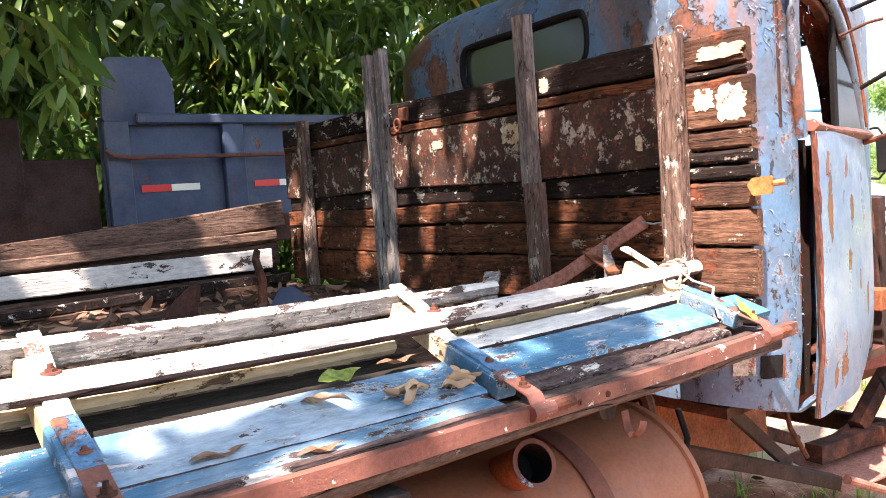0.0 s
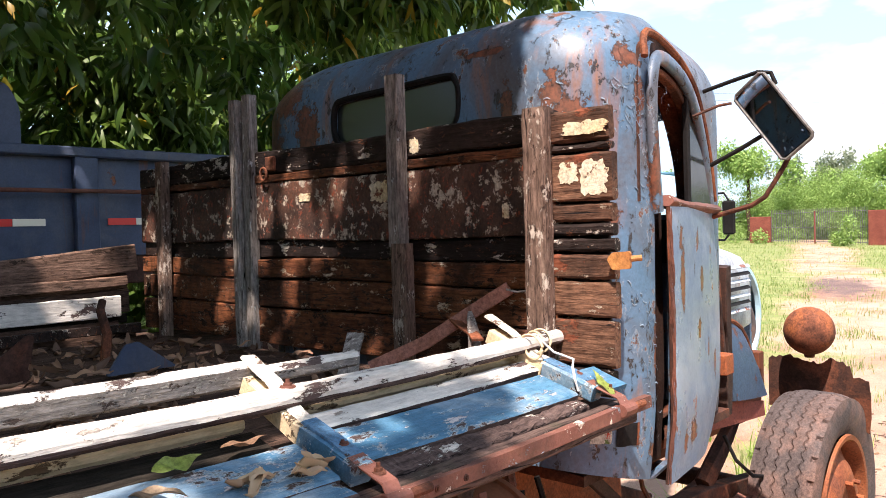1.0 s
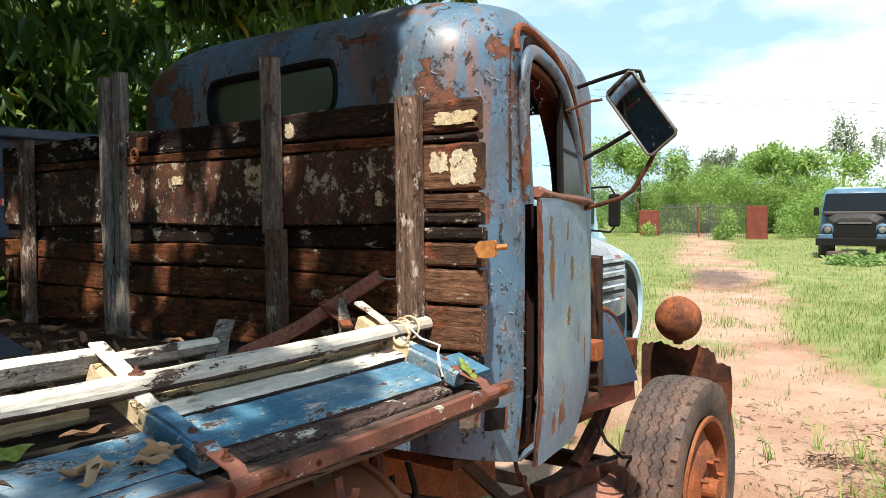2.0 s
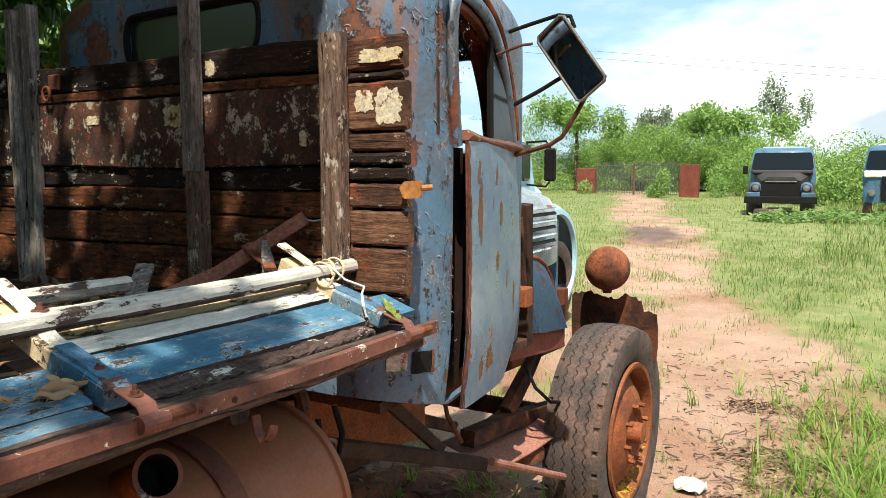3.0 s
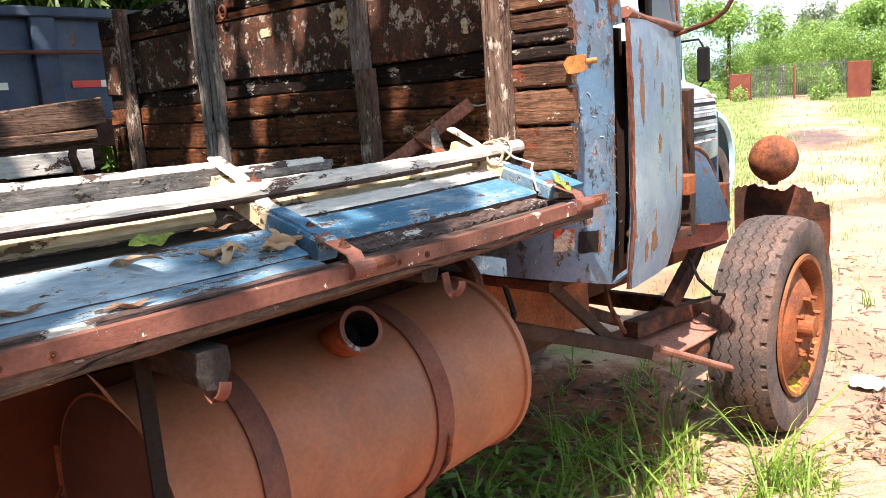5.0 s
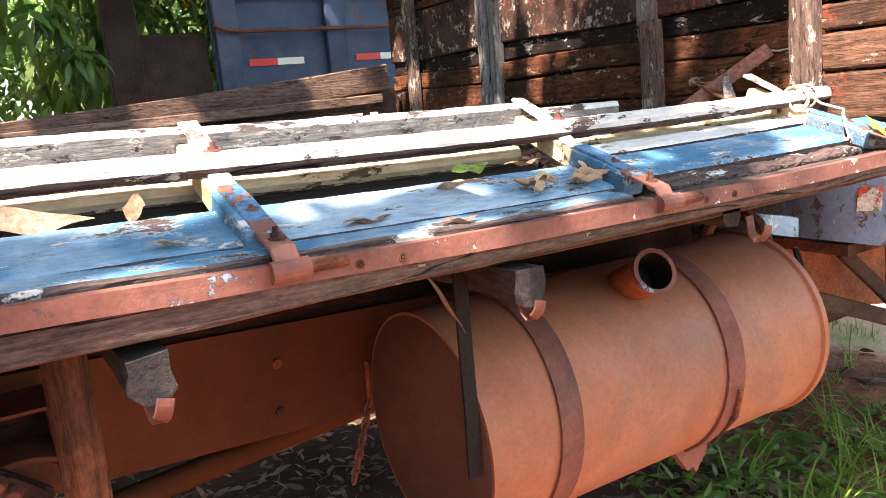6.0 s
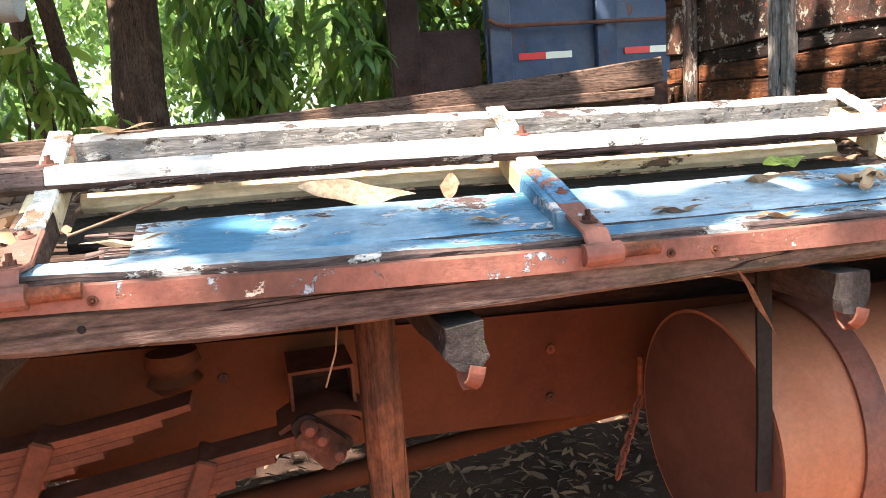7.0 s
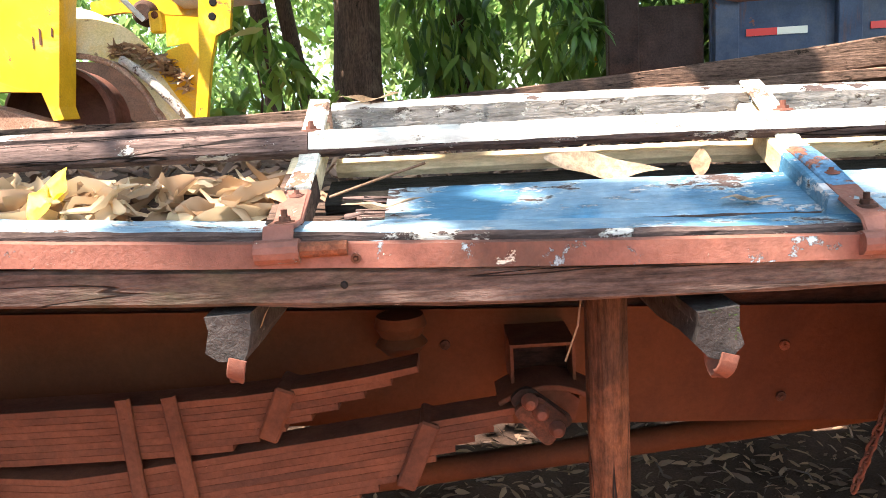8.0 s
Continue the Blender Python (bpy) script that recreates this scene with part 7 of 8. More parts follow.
def shade_edge(u):
    """The canopy's rim over the truck: sun falls in front of it."""
    a = np.interp(u, (-7, 0.6, 2.15, 2.40, 2.64, 2.90, 3.6, 10), (-6.0, 0.55, 0.55, 0.84, 0.99, 1.07, 1.5, 3.2))
    wob_ = 0.5 * np.sin(u * 2.1 + 0.7) + 0.35 * np.sin(u * 4.7) + 0.25 * np.sin(u * 9.3 + 2) + 0.15 * np.sin(u * 21)
    return a + wob_ * np.clip(0.9 - u, 0.06, 1.0)


def in_shade(root, tip):
    ok = np.ones(len(root), bool)
    for f_ in (0.0, 0.17, 0.33, 0.5, 0.67, 0.83, 1.0):
        q = root + tip * f_
        u, v = q[:, 0] + SX * (q[:, 2] - 1.5), q[:, 1] + SY * (q[:, 2] - 1.5)
        i_ = np.clip(((u + 7) * 100).astype(int), 0, 1699)
        j_ = np.clip(((v + 4) * 100).astype(int), 0, 1599)
        ok &= ~gaps[i_, j_] & (v > shade_edge(u))
    return ok


for n_, size_, shape_, sd_ in ((45000, 0.25, (LEAF, LEAF_F), 7), (170000, 0.22, (FLAT, FLAT_F), 8)):
    u_, v_, z_ = rg.uniform(-4.0, 8.5, n_), rg.uniform(-3.0, 9.5, n_), rg.uniform(4.4, 6.1, n_)
    ok_ = ((v_ < 6.6) | (u_ > 3.4)) & (u_ > -3.2 + 0.5 * np.sin(v_ * 1.9) + 0.3 * np.sin(v_ * 5.1 + 1) + 0.25 * np.sin(v_ * 11))
    pl = np.stack([u_ - SX * (z_ - 1.5), v_ - SY * (z_ - 1.5), z_], 1)[ok_]
    leaves("bough", pl, size_, M["leaf"], "overhanging mango boughs with dark leaves", sd_, 0.5, shape_, parent=mango, kind="", keep=in_shade)
for k, (p, q, r) in enumerate((((0.15, 7.2, 3.2), (0.5, 2.0, 4.8), 0.10), ((0.15, 7.2, 3.0), (4.5, 4.5, 4.6), 0.10), ((0.12, 7.2, 3.6), (-2.5, 2.5, 4.9), 0.09), ((0.12, 7.2, 4.5), (3.0, 7.0, 5.6), 0.09))):
    trunk(mango, bend(p, q, 8, 0.08, 20 + k), r, 0.03, 30 + k, "limb")

second = thing("leaning_tree", (-0.8, 8.0, G), "slim tree with two leaning dark stems", "tree")
trunk(second, bend((-0.55, 8.0, G - 0.1), (-0.98, 8.0, 4.2), 8, 0.03, 41), 0.10, 0.08, 41)
trunk(second, bend((-0.20, 8.1, G - 0.1), (-0.75, 8.1, 4.4), 8, 0.04, 42), 0.09, 0.07, 42)
third = thing("leafy_tree", (1.15, 8.0, G), "leafy tree with a dark forked trunk", "tree")
trunk(third, bend((1.05, 8.0, G - 0.1), (1.35, 8.0, 4.5), 8, 0.05, 43), 0.20, 0.12, 43)
leaves("crown", clumps([(1.0, 7.7, 2.9, 0.5, 0.4, 0.7), (1.3, 7.6, 2.3, 0.35, 0.3, 0.5), (0.9, 7.6, 2.15, 0.25, 0.3, 0.4)], 90, 9), 0.30, M["leaf_deep"], "", 10, 1.0, parent=third, kind="")
leaves("crown", clumps([(0.85, 7.4, 2.6, 0.35, 0.3, 0.5), (1.2, 7.4, 2.0, 0.3, 0.3, 0.4), (1.9, 7.4, 2.7, 0.4, 0.3, 0.6), (2.1, 7.4, 2.1, 0.3, 0.3, 0.4)], 80, 109), 0.28, M["leaf_sapling"], "", 110, 1.1, parent=third, kind="")
leaves("crown", clumps([(-1.3, 8.2, 4.0, 1.3, 0.6, 1.0), (-0.3, 8.6, 4.2, 1.2, 0.6, 0.9)], 500, 11), 0.22, M["leaf"], "", 12, 0.9, parent=second, kind="")

sapling = thing("sapling", (-0.9, 6.3, G), "young tree with pale green new leaves", "sapling")
trunk(sapling, bend((-0.5, 6.2, G), (-0.45, 6.2, 2.1), 6, 0.03, 44), 0.02, 0.008, 44, "stem")
leaves("leaf_crown", clumps([(-0.62, 6.2, 2.42, 0.25, 0.3, 0.2), (-0.40, 6.2, 2.18, 0.34, 0.3, 0.2), (-0.22, 6.2, 1.92, 0.38, 0.3, 0.22), (0.0, 6.2, 1.66, 0.28, 0.3, 0.2), (-0.7, 6.2, 1.7, 0.4, 0.3, 0.3)], 46, 13, 0.2), 0.25, M["leaf_sapling"], "", 14, 0.7, parent=sapling, kind="")

rg = np.random.RandomState(25)
balls = [(rg.uniform(-10, 16), rg.uniform(10.5, 17), rg.uniform(0.2, 5.5), 1.2, 1.0, 0.9) for _ in range(275)]
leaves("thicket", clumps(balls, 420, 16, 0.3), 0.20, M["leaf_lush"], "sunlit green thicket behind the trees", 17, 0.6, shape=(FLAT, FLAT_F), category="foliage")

# ---- far side of the field ----
rg = np.random.RandomState(31)
balls = []
for k in range(760):
    y = rg.uniform(9.5, 27) if k % 5 < 2 else rg.uniform(-24, 38)
    if y < 4.5:
        x, h = 41 + rg.uniform(-2, 5), rg.uniform(2.5, 4.2)
    elif y < 9.5:
        x, h = 52 + rg.uniform(-1, 7), rg.uniform(2.6, 4.4)
    elif y < 24:
        x, h = 63 + rg.uniform(-3, 9), rg.uniform(3.2, 6.2)
    else:
        x, h = 54 + rg.uniform(-3, 7), rg.uniform(3.0, 6.6)
    r = rg.uniform(0.8, 1.5)
    balls.append((x, y, rg.uniform(0.5, max(0.9, h + 0.2 - r * 0.8)), r * 1.2, r * 1.2, r * 0.8))
balls += [(52.5, 20.6, 0.8, 0.8, 0.9, 0.9), (51.5, 18.4, 0.6, 0.6, 0.5, 0.6), (48.6, 9.3, 0.9, 0.8, 0.7, 0.8), (47.3, 12.1, 1.1, 0.45, 0.45, 0.9), (47.3, 12.6, 0.6, 0.4, 0.5, 0.5)]
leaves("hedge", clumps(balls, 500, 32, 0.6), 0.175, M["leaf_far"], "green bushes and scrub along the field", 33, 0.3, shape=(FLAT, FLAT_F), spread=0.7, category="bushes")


def far_tree(x, y, h, w, seed, key, per=900, label="broad green tree beyond the field"):
    t = thing("field_tree", (x, y, G), label, "tree", "trees beyond the field")
    trunk(t, bend((x, y, G), (x, y, h * 0.7), 5, 0.1, seed), 0.18, 0.10, seed)
    r = np.random.RandomState(seed)
    b = [(x + r.normal(0, w * 0.28), y + r.normal(0, w * 0.36), h * 0.72 + r.normal(0, h * 0.07), w * 0.24, w * 0.24, h * 0.15) for _ in range(9)]
    leaves("crown", clumps(b, per // 5, seed, 0.3), 0.34, M[key], "", seed + 1, 0.3, shape=(FLAT, FLAT_F), parent=t, kind="", spread=0.7)


far_tree(65, 13.4, 7.6, 6.6, 61, "leaf_far", 4200)
far_tree(66.7, 18.6, 8.0, 2.6, 62, "leaf_grey", 900)
far_tree(60, 22.3, 8.8, 4.6, 63, "leaf_far", 2400)
far_tree(71.8, 9.6, 10.4, 3.2, 64, "leaf_grey", 800, "tall thin greyish tree beyond the field")
far_tree(46, -2.6, 7.6, 2.6, 65, "leaf_grey", 900)
far_tree(65.3, 21.2, 7.6, 1.8, 66, "leaf_grey", 500)

# gate
for x0, y0, y1, z0, z1 in ((54.0, 18.64, 19.98, 0.1, 1.93), (48.0, 10.25, 11.34, 0.1, 2.11)):
    part("gate_pillar", box((x0, y0, z0), (x0 + 0.4, y1, z1), 0.03), M["pillar"], None, "red-brown painted gate pillar", category="gate pillar", group="gate pillars")
gate_far = thing("field_gate", (51, 15.0, 0.2), "grey steel bar gate between the pillars", "gate")
for k in range(50):
    t = (k + 0.5) / 50
    x, y = 48.2 + 5.9 * t, 11.36 + 7.26 * t
    part("bar", box((x, y, 0.25), (x + 0.02, y + 0.026, 2.30 + 0.04 * (k % 2)), 0.0), M["steel_grey"], gate_far)
for z in (0.35, 1.2, 2.1):
    part("cross_bar", rod([(48.2, 11.36, z), (54.1, 18.62, z)], 0.02, 6), M["steel_grey"], gate_far)
part("gate_post", box((51.1, 14.95, 0.15), (51.18, 15.03, 2.2), 0.0), M["pillar"], gate_far)

leaves("low_weeds", np.array([(x, y, ground_z(x, y) + 0.05) for x, y in weed_spots]), 0.10, M["leaf_bright"], "low leafy weeds in the shade under the truck", 71, -0.1, category="weeds")


def litter(name, boxes, n, size, key, label, seed, lift=0.012, on=None, spread=0.35):
    r = np.random.RandomState(seed)
    pts = []
    for k in range(n):
        x0, x1, y0, y1 = boxes[k % len(boxes)]
        x, y = r.uniform(x0, x1), r.uniform(y0, y1)
        z = (on(x, y) if on else ground_z(x, y)) + abs(r.normal(0, lift)) + 0.004
        pts.append((x, y, z))
    return leaves(name, np.array(pts), size, M[key], label, seed + 1, -0.05, category="dead leaves", spread=spread)


litter("ground_litter", [(-2, 5.4, 1.0, 4.5), (2.5, 3.6, 1.0, 2.0), (-1, 5.0, 1.6, 4.0)], 7500, 0.085, "litter", "brown dead leaves on the ground", 81)
litter("field_litter", [(5.3, 9, -2.5, 2.0), (6.35, 6.75, -1.2, 0.9), (7.5, 7.8, -0.9, 1.0), (5.4, 7.4, -1.2, 0.75), (5.3, 6.6, -0.8, 0.6), (4.9, 6.2, -1.0, 0.75), (4.9, 5.9, -0.7, 0.8)], 5600, 0.055, "litter", "scattered twigs and dead leaves", 83)
deck_z = lambda x, y: railz(x) - 0.02
def curled(name, area, n, size, key, label, seed, height, thick, rolled=0.9, along=3.14):
    """A layer of crumpled dead leaves, one mesh."""
    r = random.Random(seed)
    V, F = [], []
    for _ in range(n):
        x, y = r.uniform(*area[:2]), r.uniform(*area[2:])
        le, wi = size * r.uniform(0.6, 1.3), size * r.uniform(0.18, 0.34)
        curl, cup, wave, ph = r.uniform(-0.3, 0.4), r.uniform(-0.6, rolled), r.uniform(0.02, 0.10), r.uniform(0, 6)
        m = Matrix.Translation((x, y, height(x, y) + r.uniform(0.0, thick))) @ Matrix.Rotation(r.uniform(-along, along) + (3.14 if r.random() < 0.5 else 0), 4, "Z") @ Matrix.Rotation(r.gauss(0, 0.3), 4, "Y") @ Matrix.Rotation(r.gauss(0, 0.5), 4, "X")
        k = len(V)
        for i in range(7):
            t = i / 6
            w = wi * math.sin(math.pi * (0.06 + 0.9 * t)) ** 0.8 / 2
            h = curl * le * 0.5 * (2 * t - 1) ** 2 + wave * le * math.sin(9 * t + ph)
            for s in (-1, -0.5, 0, 0.5, 1):
                V.append(m @ Vector((le * (t - 0.5), s * w, h + cup * s * s * w + 0.15 * w * math.sin(12 * t + 3 * s + ph))))
        for i in range(6):
            for s in range(4):
                F.append((k + i * 5 + s, k + i * 5 + s + 1, k + i * 5 + s + 6, k + i * 5 + s + 5))
    return part(name, (V, F), M[key], None, label, True, kind="stuff", category="dead leaves")


curled("deck_litter", (-0.6, 2.85, 1.22, 3.0), 900, 0.09, "deck_leaf", "brown dead leaves on the truck deck", 85, deck_z, 0.03)
curled("leaf_pile", (-0.5, 0.80, 0.90, 1.05), 420, 0.088, "pile_leaf", "pile of curled tan dead leaves", 87, lambda x, y: gatez(x) + 0.024, 0.045, 2.0, 1.2)
curled("gutter_litter", (1.86, 2.05, 0.885, 0.925), 11, 0.070, "pile_leaf", "small curled leaves caught between the boards", 88, lambda x, y: gatez(x) + 0.036, 0.008, 1.8, 0.5)


def dead_leaf(x, y, z, length, width, az, curl, key, label, pitch=0.0, cup=0.3, roll=0.0):
    """One curled leaf lying on the boards."""
    bm, n, rows = bmesh.new(), 16, []
    for i in range(n + 1):
        t = i / n
        w = width * math.sin(math.pi * min(0.985, t ** 0.82 * 0.96 + 0.025)) ** 1.15 / 2 * (1.12 - 0.25 * t)
        u = length * (t - 0.5)
        h = 0.35 * curl * length * (2 * t - 1) ** 2 + 0.02 * length * math.sin(5 * t + length * 90) + u * math.tan(pitch) + 0.002 * math.sin(9 * t)
        rows.append([bm.verts.new((u, s * w + 0.10 * w * math.sin(11 * t + 2 * s), h + cup * abs(s) * w + 0.16 * w * math.sin(13 * t + 3 * s))) for s in (-1, -0.5, 0, 0.5, 1)])
    for a, b in zip(rows, rows[1:]):
        for j in range(4):
            bm.faces.new((a[j], b[j], b[j + 1], a[j + 1]))
    bm.transform(Matrix.Translation((x, y, z)) @ Matrix.Rotation(radians(az), 4, "Z") @ Matrix.Rotation(radians(roll), 4, "X"))
    return part("fallen_leaf", bm, M[key], None, label, True, category="leaf", group="leaves on the gate")


M["leaf_tan"] = mat("leaf_tan", (0.40, 0.30, 0.205), (0.31, 0.215, 0.14), rough=0.6, bump=0.2, scale=20, translucent=0.25)
M["leaf_brown"] = mat("leaf_brown", (0.26, 0.155, 0.095), (0.16, 0.09, 0.055), rough=0.6, bump=0.2, scale=20, translucent=0.2)
M["leaf_green"] = mat("leaf_green", (0.20, 0.26, 0.05), (0.28, 0.32, 0.08), rough=0.5, bump=0.1, scale=10, translucent=0.3)
M["leaf_yellow"] = mat("leaf_yellow", (0.72, 0.60, 0.02), (0.62, 0.50, 0.02), rough=0.5, bump=0.1, scale=10, translucent=0.3)
dead_leaf(1.215, 1.012, 1.462, 0.160, 0.038, -3, 0.05, "leaf_tan", "large tan dead leaf on the gate", -0.26, 0.12, 52)
dead_leaf(1.345, 1.02, railz(1.3) + 0.062, 0.06, 0.028, 70, 0.1, "leaf_brown", "small curled brown leaf on the gate", 0.5)
dead_leaf(0.93, 0.90, railz(0.95) + 0.030, 0.10, 0.026, 4, 0.1, "leaf_tan", "narrow tan dead leaf on the gate")
dead_leaf(1.62, 0.885, railz(1.6) + 0.024, 0.085, 0.024, 8, 0.05, "leaf_brown", "curled brown dead leaf on the gate")
dead_leaf(1.36, 0.888, railz(1.36) + 0.030, 0.07, 0.018, 2, 0.1, "leaf_tan", "narrow tan dead leaf on the gate")
dead_leaf(1.86, 0.985, railz(1.86) + 0.070, 0.080, 0.034, 6, 0.0, "leaf_green", "fresh green leaf on the gate", 0.08, 0.08, 25)
dead_leaf(1.80, 0.935, railz(1.8) + 0.050, 0.115, 0.026, -72, -0.16, "leaf_tan", "long curled tan leaf hanging over the gate", 0.15, 0.7)
dead_leaf(2.0, 1.03, railz(2.0) + 0.062, 0.09, 0.026, 5, 0.03, "leaf_brown", "curled brown dead leaf on the gate")
dead_leaf(1.74, 0.838, railz(1.75) + 0.012, 0.075, 0.022, 6, 0.12, "leaf_brown", "rust-coloured dead leaf on the edge strip")
dead_leaf(0.525, 0.915, gatez(0.5) + 0.068, 0.065, 0.048, 70, 0.15, "leaf_yellow", "bright yellow fallen leaf on the pile", 0.75)
dead_leaf(2.80, 0.855, railz(2.8) + 0.04, 0.075, 0.024, 70, 0.1, "leaf_green", "pale green leaf hanging from the hinge", 0.6)
dead_leaf(0.90, 1.16, gatez(0.9) + 0.172, 0.10, 0.03, 10, 0.1, "leaf_tan", "tan dead leaf behind the bar")
twig = part("twig", rod([(0.86, 0.94, gatez(0.86) + 0.050), (0.93, 0.97, gatez(0.93) + 0.070), (0.98, 0.985, gatez(1.0) + 0.084)], 0.0019, 5), M["leaf_brown"], None, "thin dry twig lying on the gate", category="twig")


# ---- other old trucks in the field ----
def old_truck(x, y, turn, hue, roof_key, label, snub, seed):
    """A scrapped truck seen from its front: cab, bonnet, bumper, wheels."""
    t = thing("scrap_truck", (x, y, 0.17), label, "truck", "scrapped trucks in the field")
    m = Matrix.Translation((x, y, 0.17)) @ Matrix.Rotation(radians(turn), 4, "Z")

    def put(name, bm, key, parent=t, lb="", smooth=False):
        bm.transform(m)
        return part(name, bm, M[key], parent, lb, smooth)

    fx = -0.6 if snub else -1.35
    b = bmesh.new()
    secs = [(0.0, 1.05, 0.55), (0.0, 1.1, 1.35), (0.05, 1.08, 1.55), (0.28, 1.00, 2.22), (0.33, 0.97, 2.30), (0.42, 0.88, 2.37), (0.60, 0.72, 2.41), (0.9, 0.5, 2.43)]
    rows = []
    for dx, w, z in secs:
        x0 = dx if not snub else dx * 0.7 - 0.55
        rows.append([b.verts.new(v) for v in ((x0 + 0.12, -w, z), (x0, -w + 0.16, z), (x0 - 0.05, 0, z), (x0, w - 0.16, z), (x0 + 0.12, w, z), (1.45, w, z), (1.45, -w, z))])
    for r0, r1 in zip(rows, rows[1:]):
        for i in range(7):
            b.faces.new((r0[i], r0[(i + 1) % 7], r1[(i + 1) % 7], r1[i]))
    b.faces.new(rows[-1])
    cabm = put("cab", b, hue, t, "", True)
    ws = bmesh.new()
    off = 0 if not snub else -0.53
    k = 1 if not snub else 0.72
    outline = []
    for cy, cz, a0 in ((0.86, 2.13, 0), (-0.86, 2.13, 90), (-0.92, 1.70, 180), (0.92, 1.70, 270)):
        outline += [(cy + 0.09 * math.cos(radians(a0 + 15 * q)), cz + 0.09 * math.sin(radians(a0 + 15 * q))) for q in range(7)]
    front, back = ([ws.verts.new(((0.075 + 0.306 * (pz - 1.60)) * k + off + dx, py, pz)) for py, pz in outline] for dx in (-0.10, 0.03))
    ws.faces.new(front)
    ws.faces.new(back[::-1])
    for i in range(len(outline)):
        ws.faces.new((front[i], front[(i + 1) % len(outline)], back[(i + 1) % len(outline)], back[i]))
    put("windscreen", ws, "screen_glass", cabm, "dusty dark windscreen")
    if snub:
        put("split_bar", box((-0.62, -0.025, 1.62), (-0.40, 0.025, 2.17), 0.0), roof_key, cabm)
        put("belt", box((-0.63, -1.06, 1.36), (-0.5, 1.06, 1.58), 0.03), roof_key, cabm, "white band under the windscreen")
        put("grille_hole", box((-0.66, -0.45, 0.62), (-0.58, 0.55, 1.40), 0.01), "black", cabm, "dark open engine bay")
        for yy in (-0.82, 0.82):
            put("headlamp", lathe([(0.0, -0.70), (0.09, -0.69), (0.11, -0.66), (0.11, -0.5)], "x", 16, (0, yy, 0.85)), "steel_grey", cabm, "", True)
    else:
        hd = bmesh.new()
        rr = []
        for dx, w, z in ((-1.25, 0.60, 1.36), (-0.6, 0.76, 1.47), (0.1, 0.92, 1.59)):
            rr.append([hd.verts.new(v) for v in ((dx, -w, 0.85), (dx, -w, z - 0.14), (dx, -w * 0.7, z), (dx, w * 0.7, z), (dx, w, z - 0.14), (dx, w, 0.85))])
        for r0, r1 in zip(rr, rr[1:]):
            for i in range(5):
                hd.faces.new((r0[i], r0[i + 1], r1[i + 1], r1[i]))
        hd.faces.new(rr[0])
        put("bonnet", hd, "navy", cabm, "bare dark bonnet", True)
        put("grille_hole", box((-1.29, -0.62, 0.62), (-1.2, 0.62, 1.24), 0.01), "black", cabm, "open radiator grille")
        put("grille_bar", box((-1.32, -0.5, 1.18), (-1.24, 0.5, 1.22), 0.01), "steel_grey", cabm)
        for s in (-1, 1):
            put("fender", lathe([(0.62, s * 0.62), (0.66, s * 0.70), (0.66, s * 1.0), (0.58, s * 1.08)] if s > 0 else [(0.58, -1.08), (0.66, -1.0), (0.66, -0.70), (0.62, -0.62)], "y", 28, (-0.62, 0, 0.52)), "navy", cabm, "", True)
            put("headlamp", lathe([(0.0, -1.36), (0.10, -1.34), (0.13, -1.28), (0.14, -0.9)], "x", 18, (0, s * 0.80, 0.98)), "steel_grey", cabm, "", True)
            put("lamp_pod", lathe([(0.145, -1.31), (0.19, -1.27), (0.21, -0.9)], "x", 18, (0, s * 0.80, 0.98)), hue, cabm, "", True)
        put("bumper", box((-1.50, -1.15, 0.46), (-1.40, 1.15, 0.70), 0.02), "black", t, "dark steel bumper")
        put("roof_mirror", box((0.1, 1.15, 1.45), (0.14, 1.32, 1.75), 0.02), "black", cabm)
    for yy in (-0.92, 0.92):
        wv, wf = build_tyre(0.48, 0.26, yy, 0.0 if snub else -0.62, 0.48)
        w = part("wheel", ([m @ Vector(v) for v in wv], wf), M["tyre"], t, "", True)
    if not snub:
        put("spare_tyre", lathe([(0.30, -1.02), (0.42, -1.06), (0.47, -0.98), (0.47, -0.90), (0.42, -0.82), (0.30, -0.86)], "z", 28, (-1.75, 0.35, 1.10)), "tyre", t, "flat old tyre lying under the bumper", True)
        put("cowl", box((-0.30, -1.0, 1.44), (0.10, 1.0, 1.60), 0.05), "navy", cabm)
        for s in (-1, 1):
            put("valance", box((-1.33, s * 0.86 - 0.22, 0.66), (-1.10, s * 0.86 + 0.22, 0.84), 0.03), hue, cabm)
    put("chassis", box((-1.2 if not snub else -0.5, -0.45, 0.55), (5.5, 0.45, 0.8), 0.02), "rust_dark", t)
    put("roof_panel", box((0.50 if not snub else -0.15, -0.70, 2.36), (1.4, 0.70, 2.44), 0.035), roof_key, cabm)
    return t


old_truck(31.6, 3.70, 6, "truck_blue", "light_blue", "scrapped blue truck with a bare rusty bonnet", False, 1)
old_truck(30.6, 0.02, 2, "truck_blue", "white_paint", "scrapped blue and white snub-nosed truck", True, 2)

rg = np.random.RandomState(91)
balls = [(rg.uniform(26.5, 29.6), rg.uniform(-3.5, 3.6), 0.15 + rg.uniform(0.0, 0.26), 0.40, 0.5, 0.20) for _ in range(80)]
leaves("broad_weeds", clumps(balls, 70, 92, 0.3), 0.19, M["leaf_lush"], "broad-leaved weeds growing round the scrapped trucks", 93, 0.1, shape=(FLAT, FLAT_F), category="weeds")

# pale blue truck parked ahead
pale = thing("pale_truck", (9.6, 4.2, G), "pale blue round-fendered truck parked in the grass", "truck")
pc = bmesh.new()
rows = []
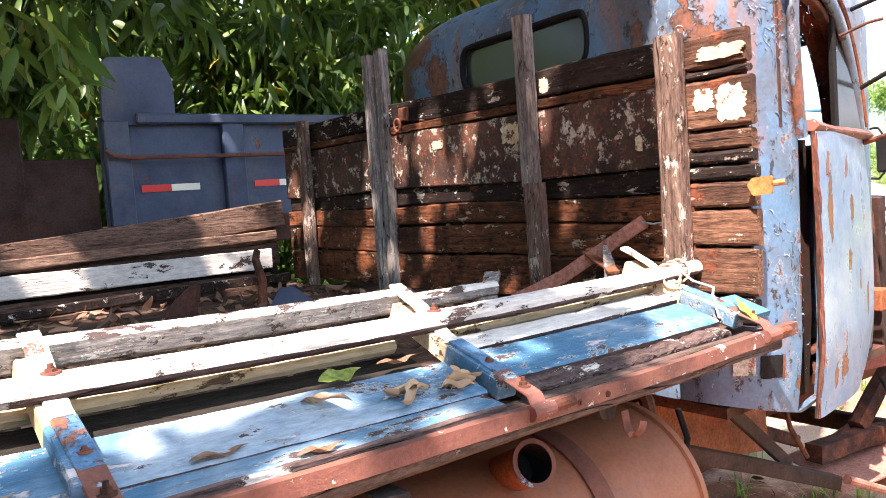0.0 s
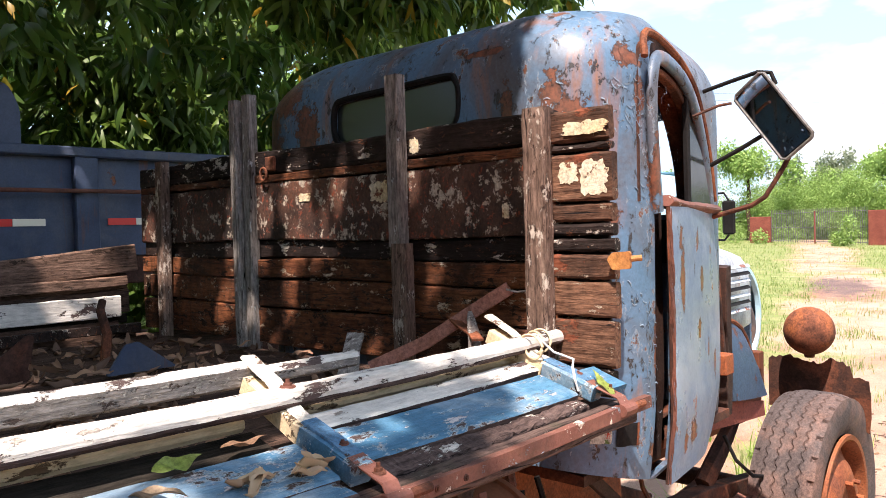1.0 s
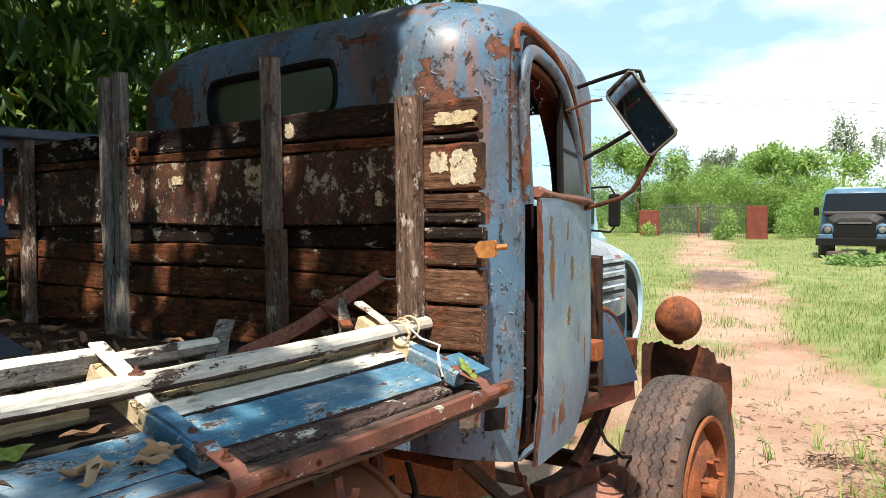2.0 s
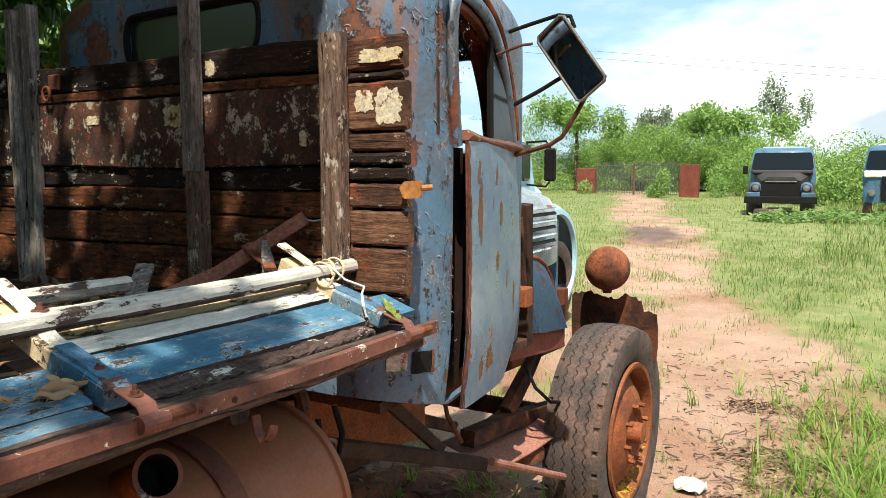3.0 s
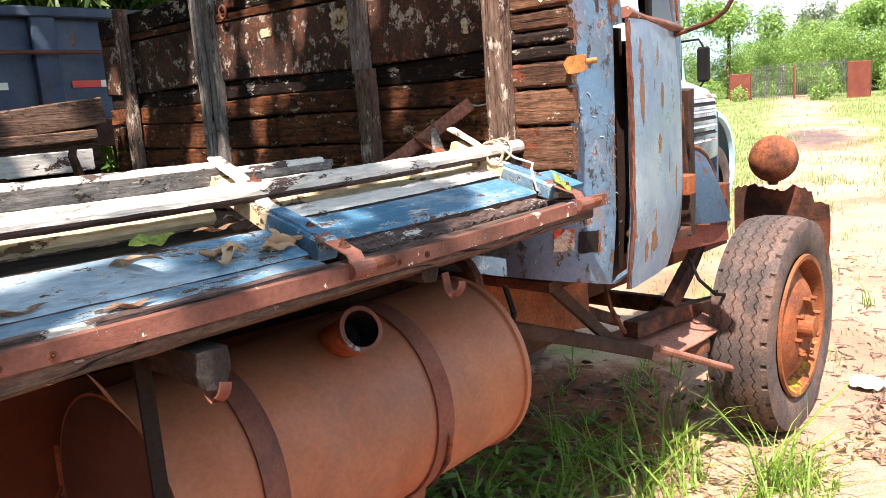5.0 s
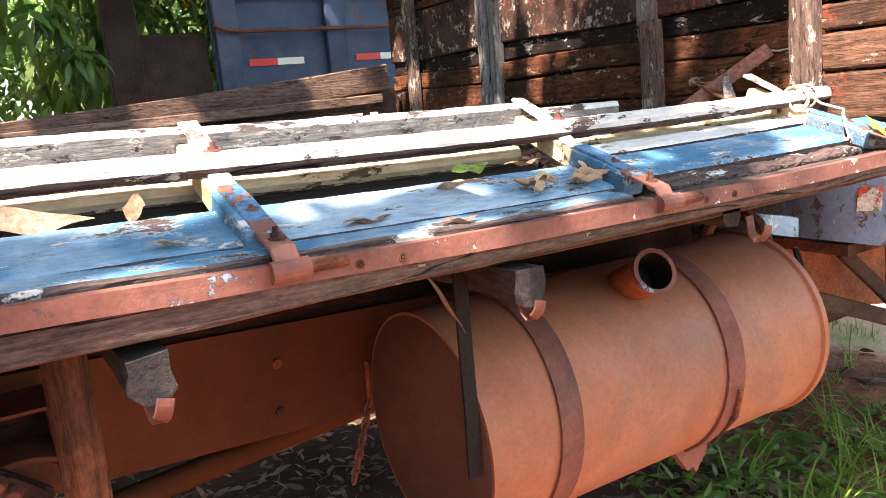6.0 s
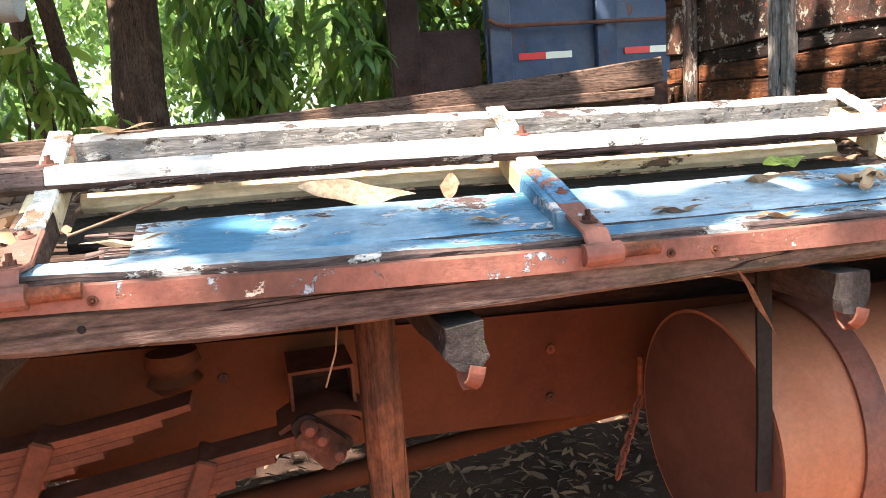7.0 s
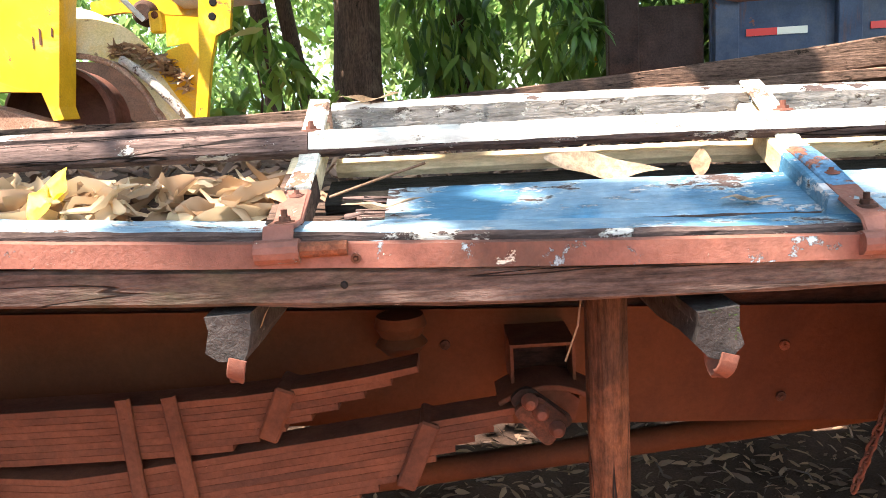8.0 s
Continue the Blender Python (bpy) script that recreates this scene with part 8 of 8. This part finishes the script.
for z, i0 in ((0.95, 0.0), (1.5, 0.0), (1.9, 0.04), (2.15, 0.12), (2.27, 0.28), (2.31, 0.5)):
    rows.append([pc.verts.new(v) for v in ((8.2 + i0, 3.32 + i0, z), (8.0 + i0 * 0.7, 3.55, z), (8.0 + i0 * 0.7, 4.9, z), (8.2 + i0, 5.1 - i0, z), (9.4 - i0, 5.1 - i0, z), (9.55 - i0, 4.9, z), (9.55 - i0, 3.55, z), (9.4 - i0, 3.32 + i0, z))])
for r0, r1 in zip(rows, rows[1:]):
    for i in range(8):
        pc.faces.new((r0[i], r0[(i + 1) % 8], r1[(i + 1) % 8], r1[i]))
pc.faces.new(rows[-1])
pcab = part("cab", pc, M["light_blue"], pale, "", True)
part("side_window", box((8.55, 3.30, 1.62), (9.25, 3.36, 2.05), 0.03), M["dark_glass"], pcab)
part("bonnet", box((9.5, 3.6, 0.95), (10.9, 4.8, 1.62), 0.16), M["light_blue"], pale)
part("fender", lathe([(0.30, 3.62), (0.64, 3.55), (0.68, 3.40), (0.66, 3.16), (0.60, 3.06), (0.54, 3.05), (0.53, 3.10)], "y", 40, (10.0, 0, 0.70)), M["light_blue"], pale, "rounded pale blue fender", True)
part("fender_well", lathe([(0.0, 3.40), (0.60, 3.40), (0.60, 3.42), (0.0, 3.42)], "y", 32, (10.0, 0, 0.70)), M["black"], pale)
part("wheel", build_tyre(0.52, 0.26, 3.22, 10.05, G + 0.52), M["tyre"], pale, "", True)
part("chassis", box((5.9, 3.75, 0.6), (10.8, 4.6, 0.9), 0.02), M["rust_dark"], pale)
pm = part("mirror", box((9.45, 2.98, 1.62), (9.49, 3.12, 1.98), 0.02), M["black"], pale, "dark oblong mirror")
part("mirror_arm", rod([(9.47, 3.34, 2.05), (9.47, 3.1, 2.06), (9.47, 3.05, 1.98)], 0.012, 8), M["black"], pm)
part("mirror_arm", rod([(9.47, 3.34, 1.58), (9.47, 3.1, 1.56), (9.47, 3.05, 1.62)], 0.012, 8), M["black"], pm)

pale.location.y += 0.22
pale.location.x -= 0.25
for ob_ in (pcab, pm):
    ob_.location.x += 0.50 if ob_ is pcab else 0.22

# litter of the field
sheet = bmesh.new()
bmesh.ops.create_icosphere(sheet, subdivisions=3, radius=0.085)
for v in sheet.verts:
    v.co = Vector((v.co.x * 1.2 + 0.02 * noise.noise(v.co * 14), v.co.y * 1.1, max(-0.02, v.co.z * 0.20 + 0.035 * noise.noise(v.co * 22))))
sheet.transform(Matrix.Translation((5.84, 0.86, G + 0.03)))
part("plastic_scrap", sheet, M["white_paint"], None, "crumpled white plastic scrap on the ground", True, category="plastic")

rg = np.random.RandomState(95)
balls = [(rg.uniform(-16, -9), rg.uniform(-16, 12), rg.uniform(0.3, 6.0), 1.3, 1.3, 1.0) for _ in range(150)] + [(rg.uniform(-12, 2), rg.uniform(-18, -13), rg.uniform(0.3, 5.0), 1.3, 1.3, 1.0) for _ in range(90)]
leaves("far_thicket", clumps(balls, 130, 96, 0.3), 0.5, M["leaf"], "dark green trees at the edge of the yard", 97, 0.5, shape=(FLAT, FLAT_F), category="foliage")
wires = None
for z0, slope in ((13.4, 0.136), (12.6, 0.136)):
    pts = [(90, 70 - 5 * i, z0 + slope * (60 - 5 * i) - 0.9 * math.sin(math.pi * i / 24)) for i in range(25)]
    if wires is None:
        wires = part("power_line", rod(pts, 0.02, 5), M["steel_grey"], None, "two thin sagging power lines across the sky", category="cable")
    else:
        part("wire", rod(pts, 0.02, 5), M["steel_grey"], wires)

curled("machine_litter", (-0.92, -0.50, 4.635, 4.70), 130, 0.11, "dry_leaf", "dead leaves caught on the yellow machine", 89, lambda x, y: (1.955 if x < -0.8 else 1.955 - 0.55 * (x + 0.8)) - (0.30 * max(0, x + 0.62)), 0.09)

r_ = random.Random(98)
tw = bmesh.new()
for x0, y0, sx, sy, n in ((6.55, -0.2, 0.18, 0.55, 60), (7.6, 0.1, 0.2, 0.6, 50), (9.3, 0.6, 0.4, 0.8, 40), (5.9, 0.1, 0.35, 0.4, 30), (1.5, 2.3, 0.45, 0.5, 150), (3.6, 1.7, 0.5, 0.4, 60), (5.5, 0.2, 0.45, 0.45, 130), (8.0, 1.2, 1.2, 0.5, 60), (6.8, 0.8, 0.5, 0.4, 50)):
    for _ in range(n):
        x, y, a, le = r_.gauss(x0, sx), r_.gauss(y0, sy), r_.uniform(0, 6.28), r_.uniform(0.04, 0.17)
        z = ground_z(x, y) + 0.008
        rod([(x, y, z), (x + le * 0.5 * math.cos(a), y + le * 0.5 * math.sin(a), z + r_.uniform(0, 0.012)), (x + le * math.cos(a + 0.3), y + le * math.sin(a + 0.3), z)], r_.uniform(0.002, 0.005), 4, bm=tw)
cl = bmesh.new()
for _ in range(420):
    x, y, rr = r_.uniform(4.8, 9.5), r_.gauss(0.6, 0.9), r_.uniform(0.005, 0.018)
    g0 = bmesh.ops.create_icosphere(cl, subdivisions=1, radius=rr, matrix=Matrix.Translation((x, y, ground_z(x, y) + rr * 0.25)) @ Matrix.Rotation(r_.uniform(0, 3), 4, "Z") @ Matrix.Diagonal((1.3, r_.uniform(0.7, 1.1), 0.6, 1)))
    for v in g0["verts"]:
        v.co += Vector((r_.gauss(0, 1), r_.gauss(0, 1), r_.gauss(0, 1))) * rr * 0.12
part("soil_clods", cl, M["clod"], None, "small clods and pebbles in the sandy soil", kind="stuff", category="pebbles")
part("twig_litter", tw, M["litter_soil"], None, "dry brown twigs drifted on the sand", kind="stuff", category="twigs")

dead_leaf(1.679, 0.80, 1.29, 0.055, 0.016, 0, 0.1, "leaf_brown", "brown dead leaf caught under the edge strip", -1.05, 0.5)
litter("wheel_litter", [(4.2, 5.0, 0.7, 1.5), (5.3, 6.4, -0.6, 0.7)], 1200, 0.05, "dry_leaf", "pale dry leaf scraps beside the wheel", 191, 0.006)
dead_leaf(0.776, 0.858, 1.306, 0.034, 0.010, 0, 0.05, "leaf_tan", "tan dead leaf hanging below the side beam", 1.02, 0.4)
part("hanging_straw", rod([(1.156, 0.86, 1.335), (1.150, 0.86, 1.29), (1.134, 0.86, 1.247)], 0.0013, 5), M["leaf_brown"], None, "thin dry straw hanging below the bed", category="straw")
for x_ in (0.889, 0.235):
    part("bolt_hole", lathe([(0.0, 0.8055), (0.0035, 0.8055), (0.0045, 0.8068), (0.0045, 0.810)], "y", 10, (x_, 0, 1.353 + 0.05 * max(0, 1.1 - x_) + 0.003)), M["black"], side_beam)
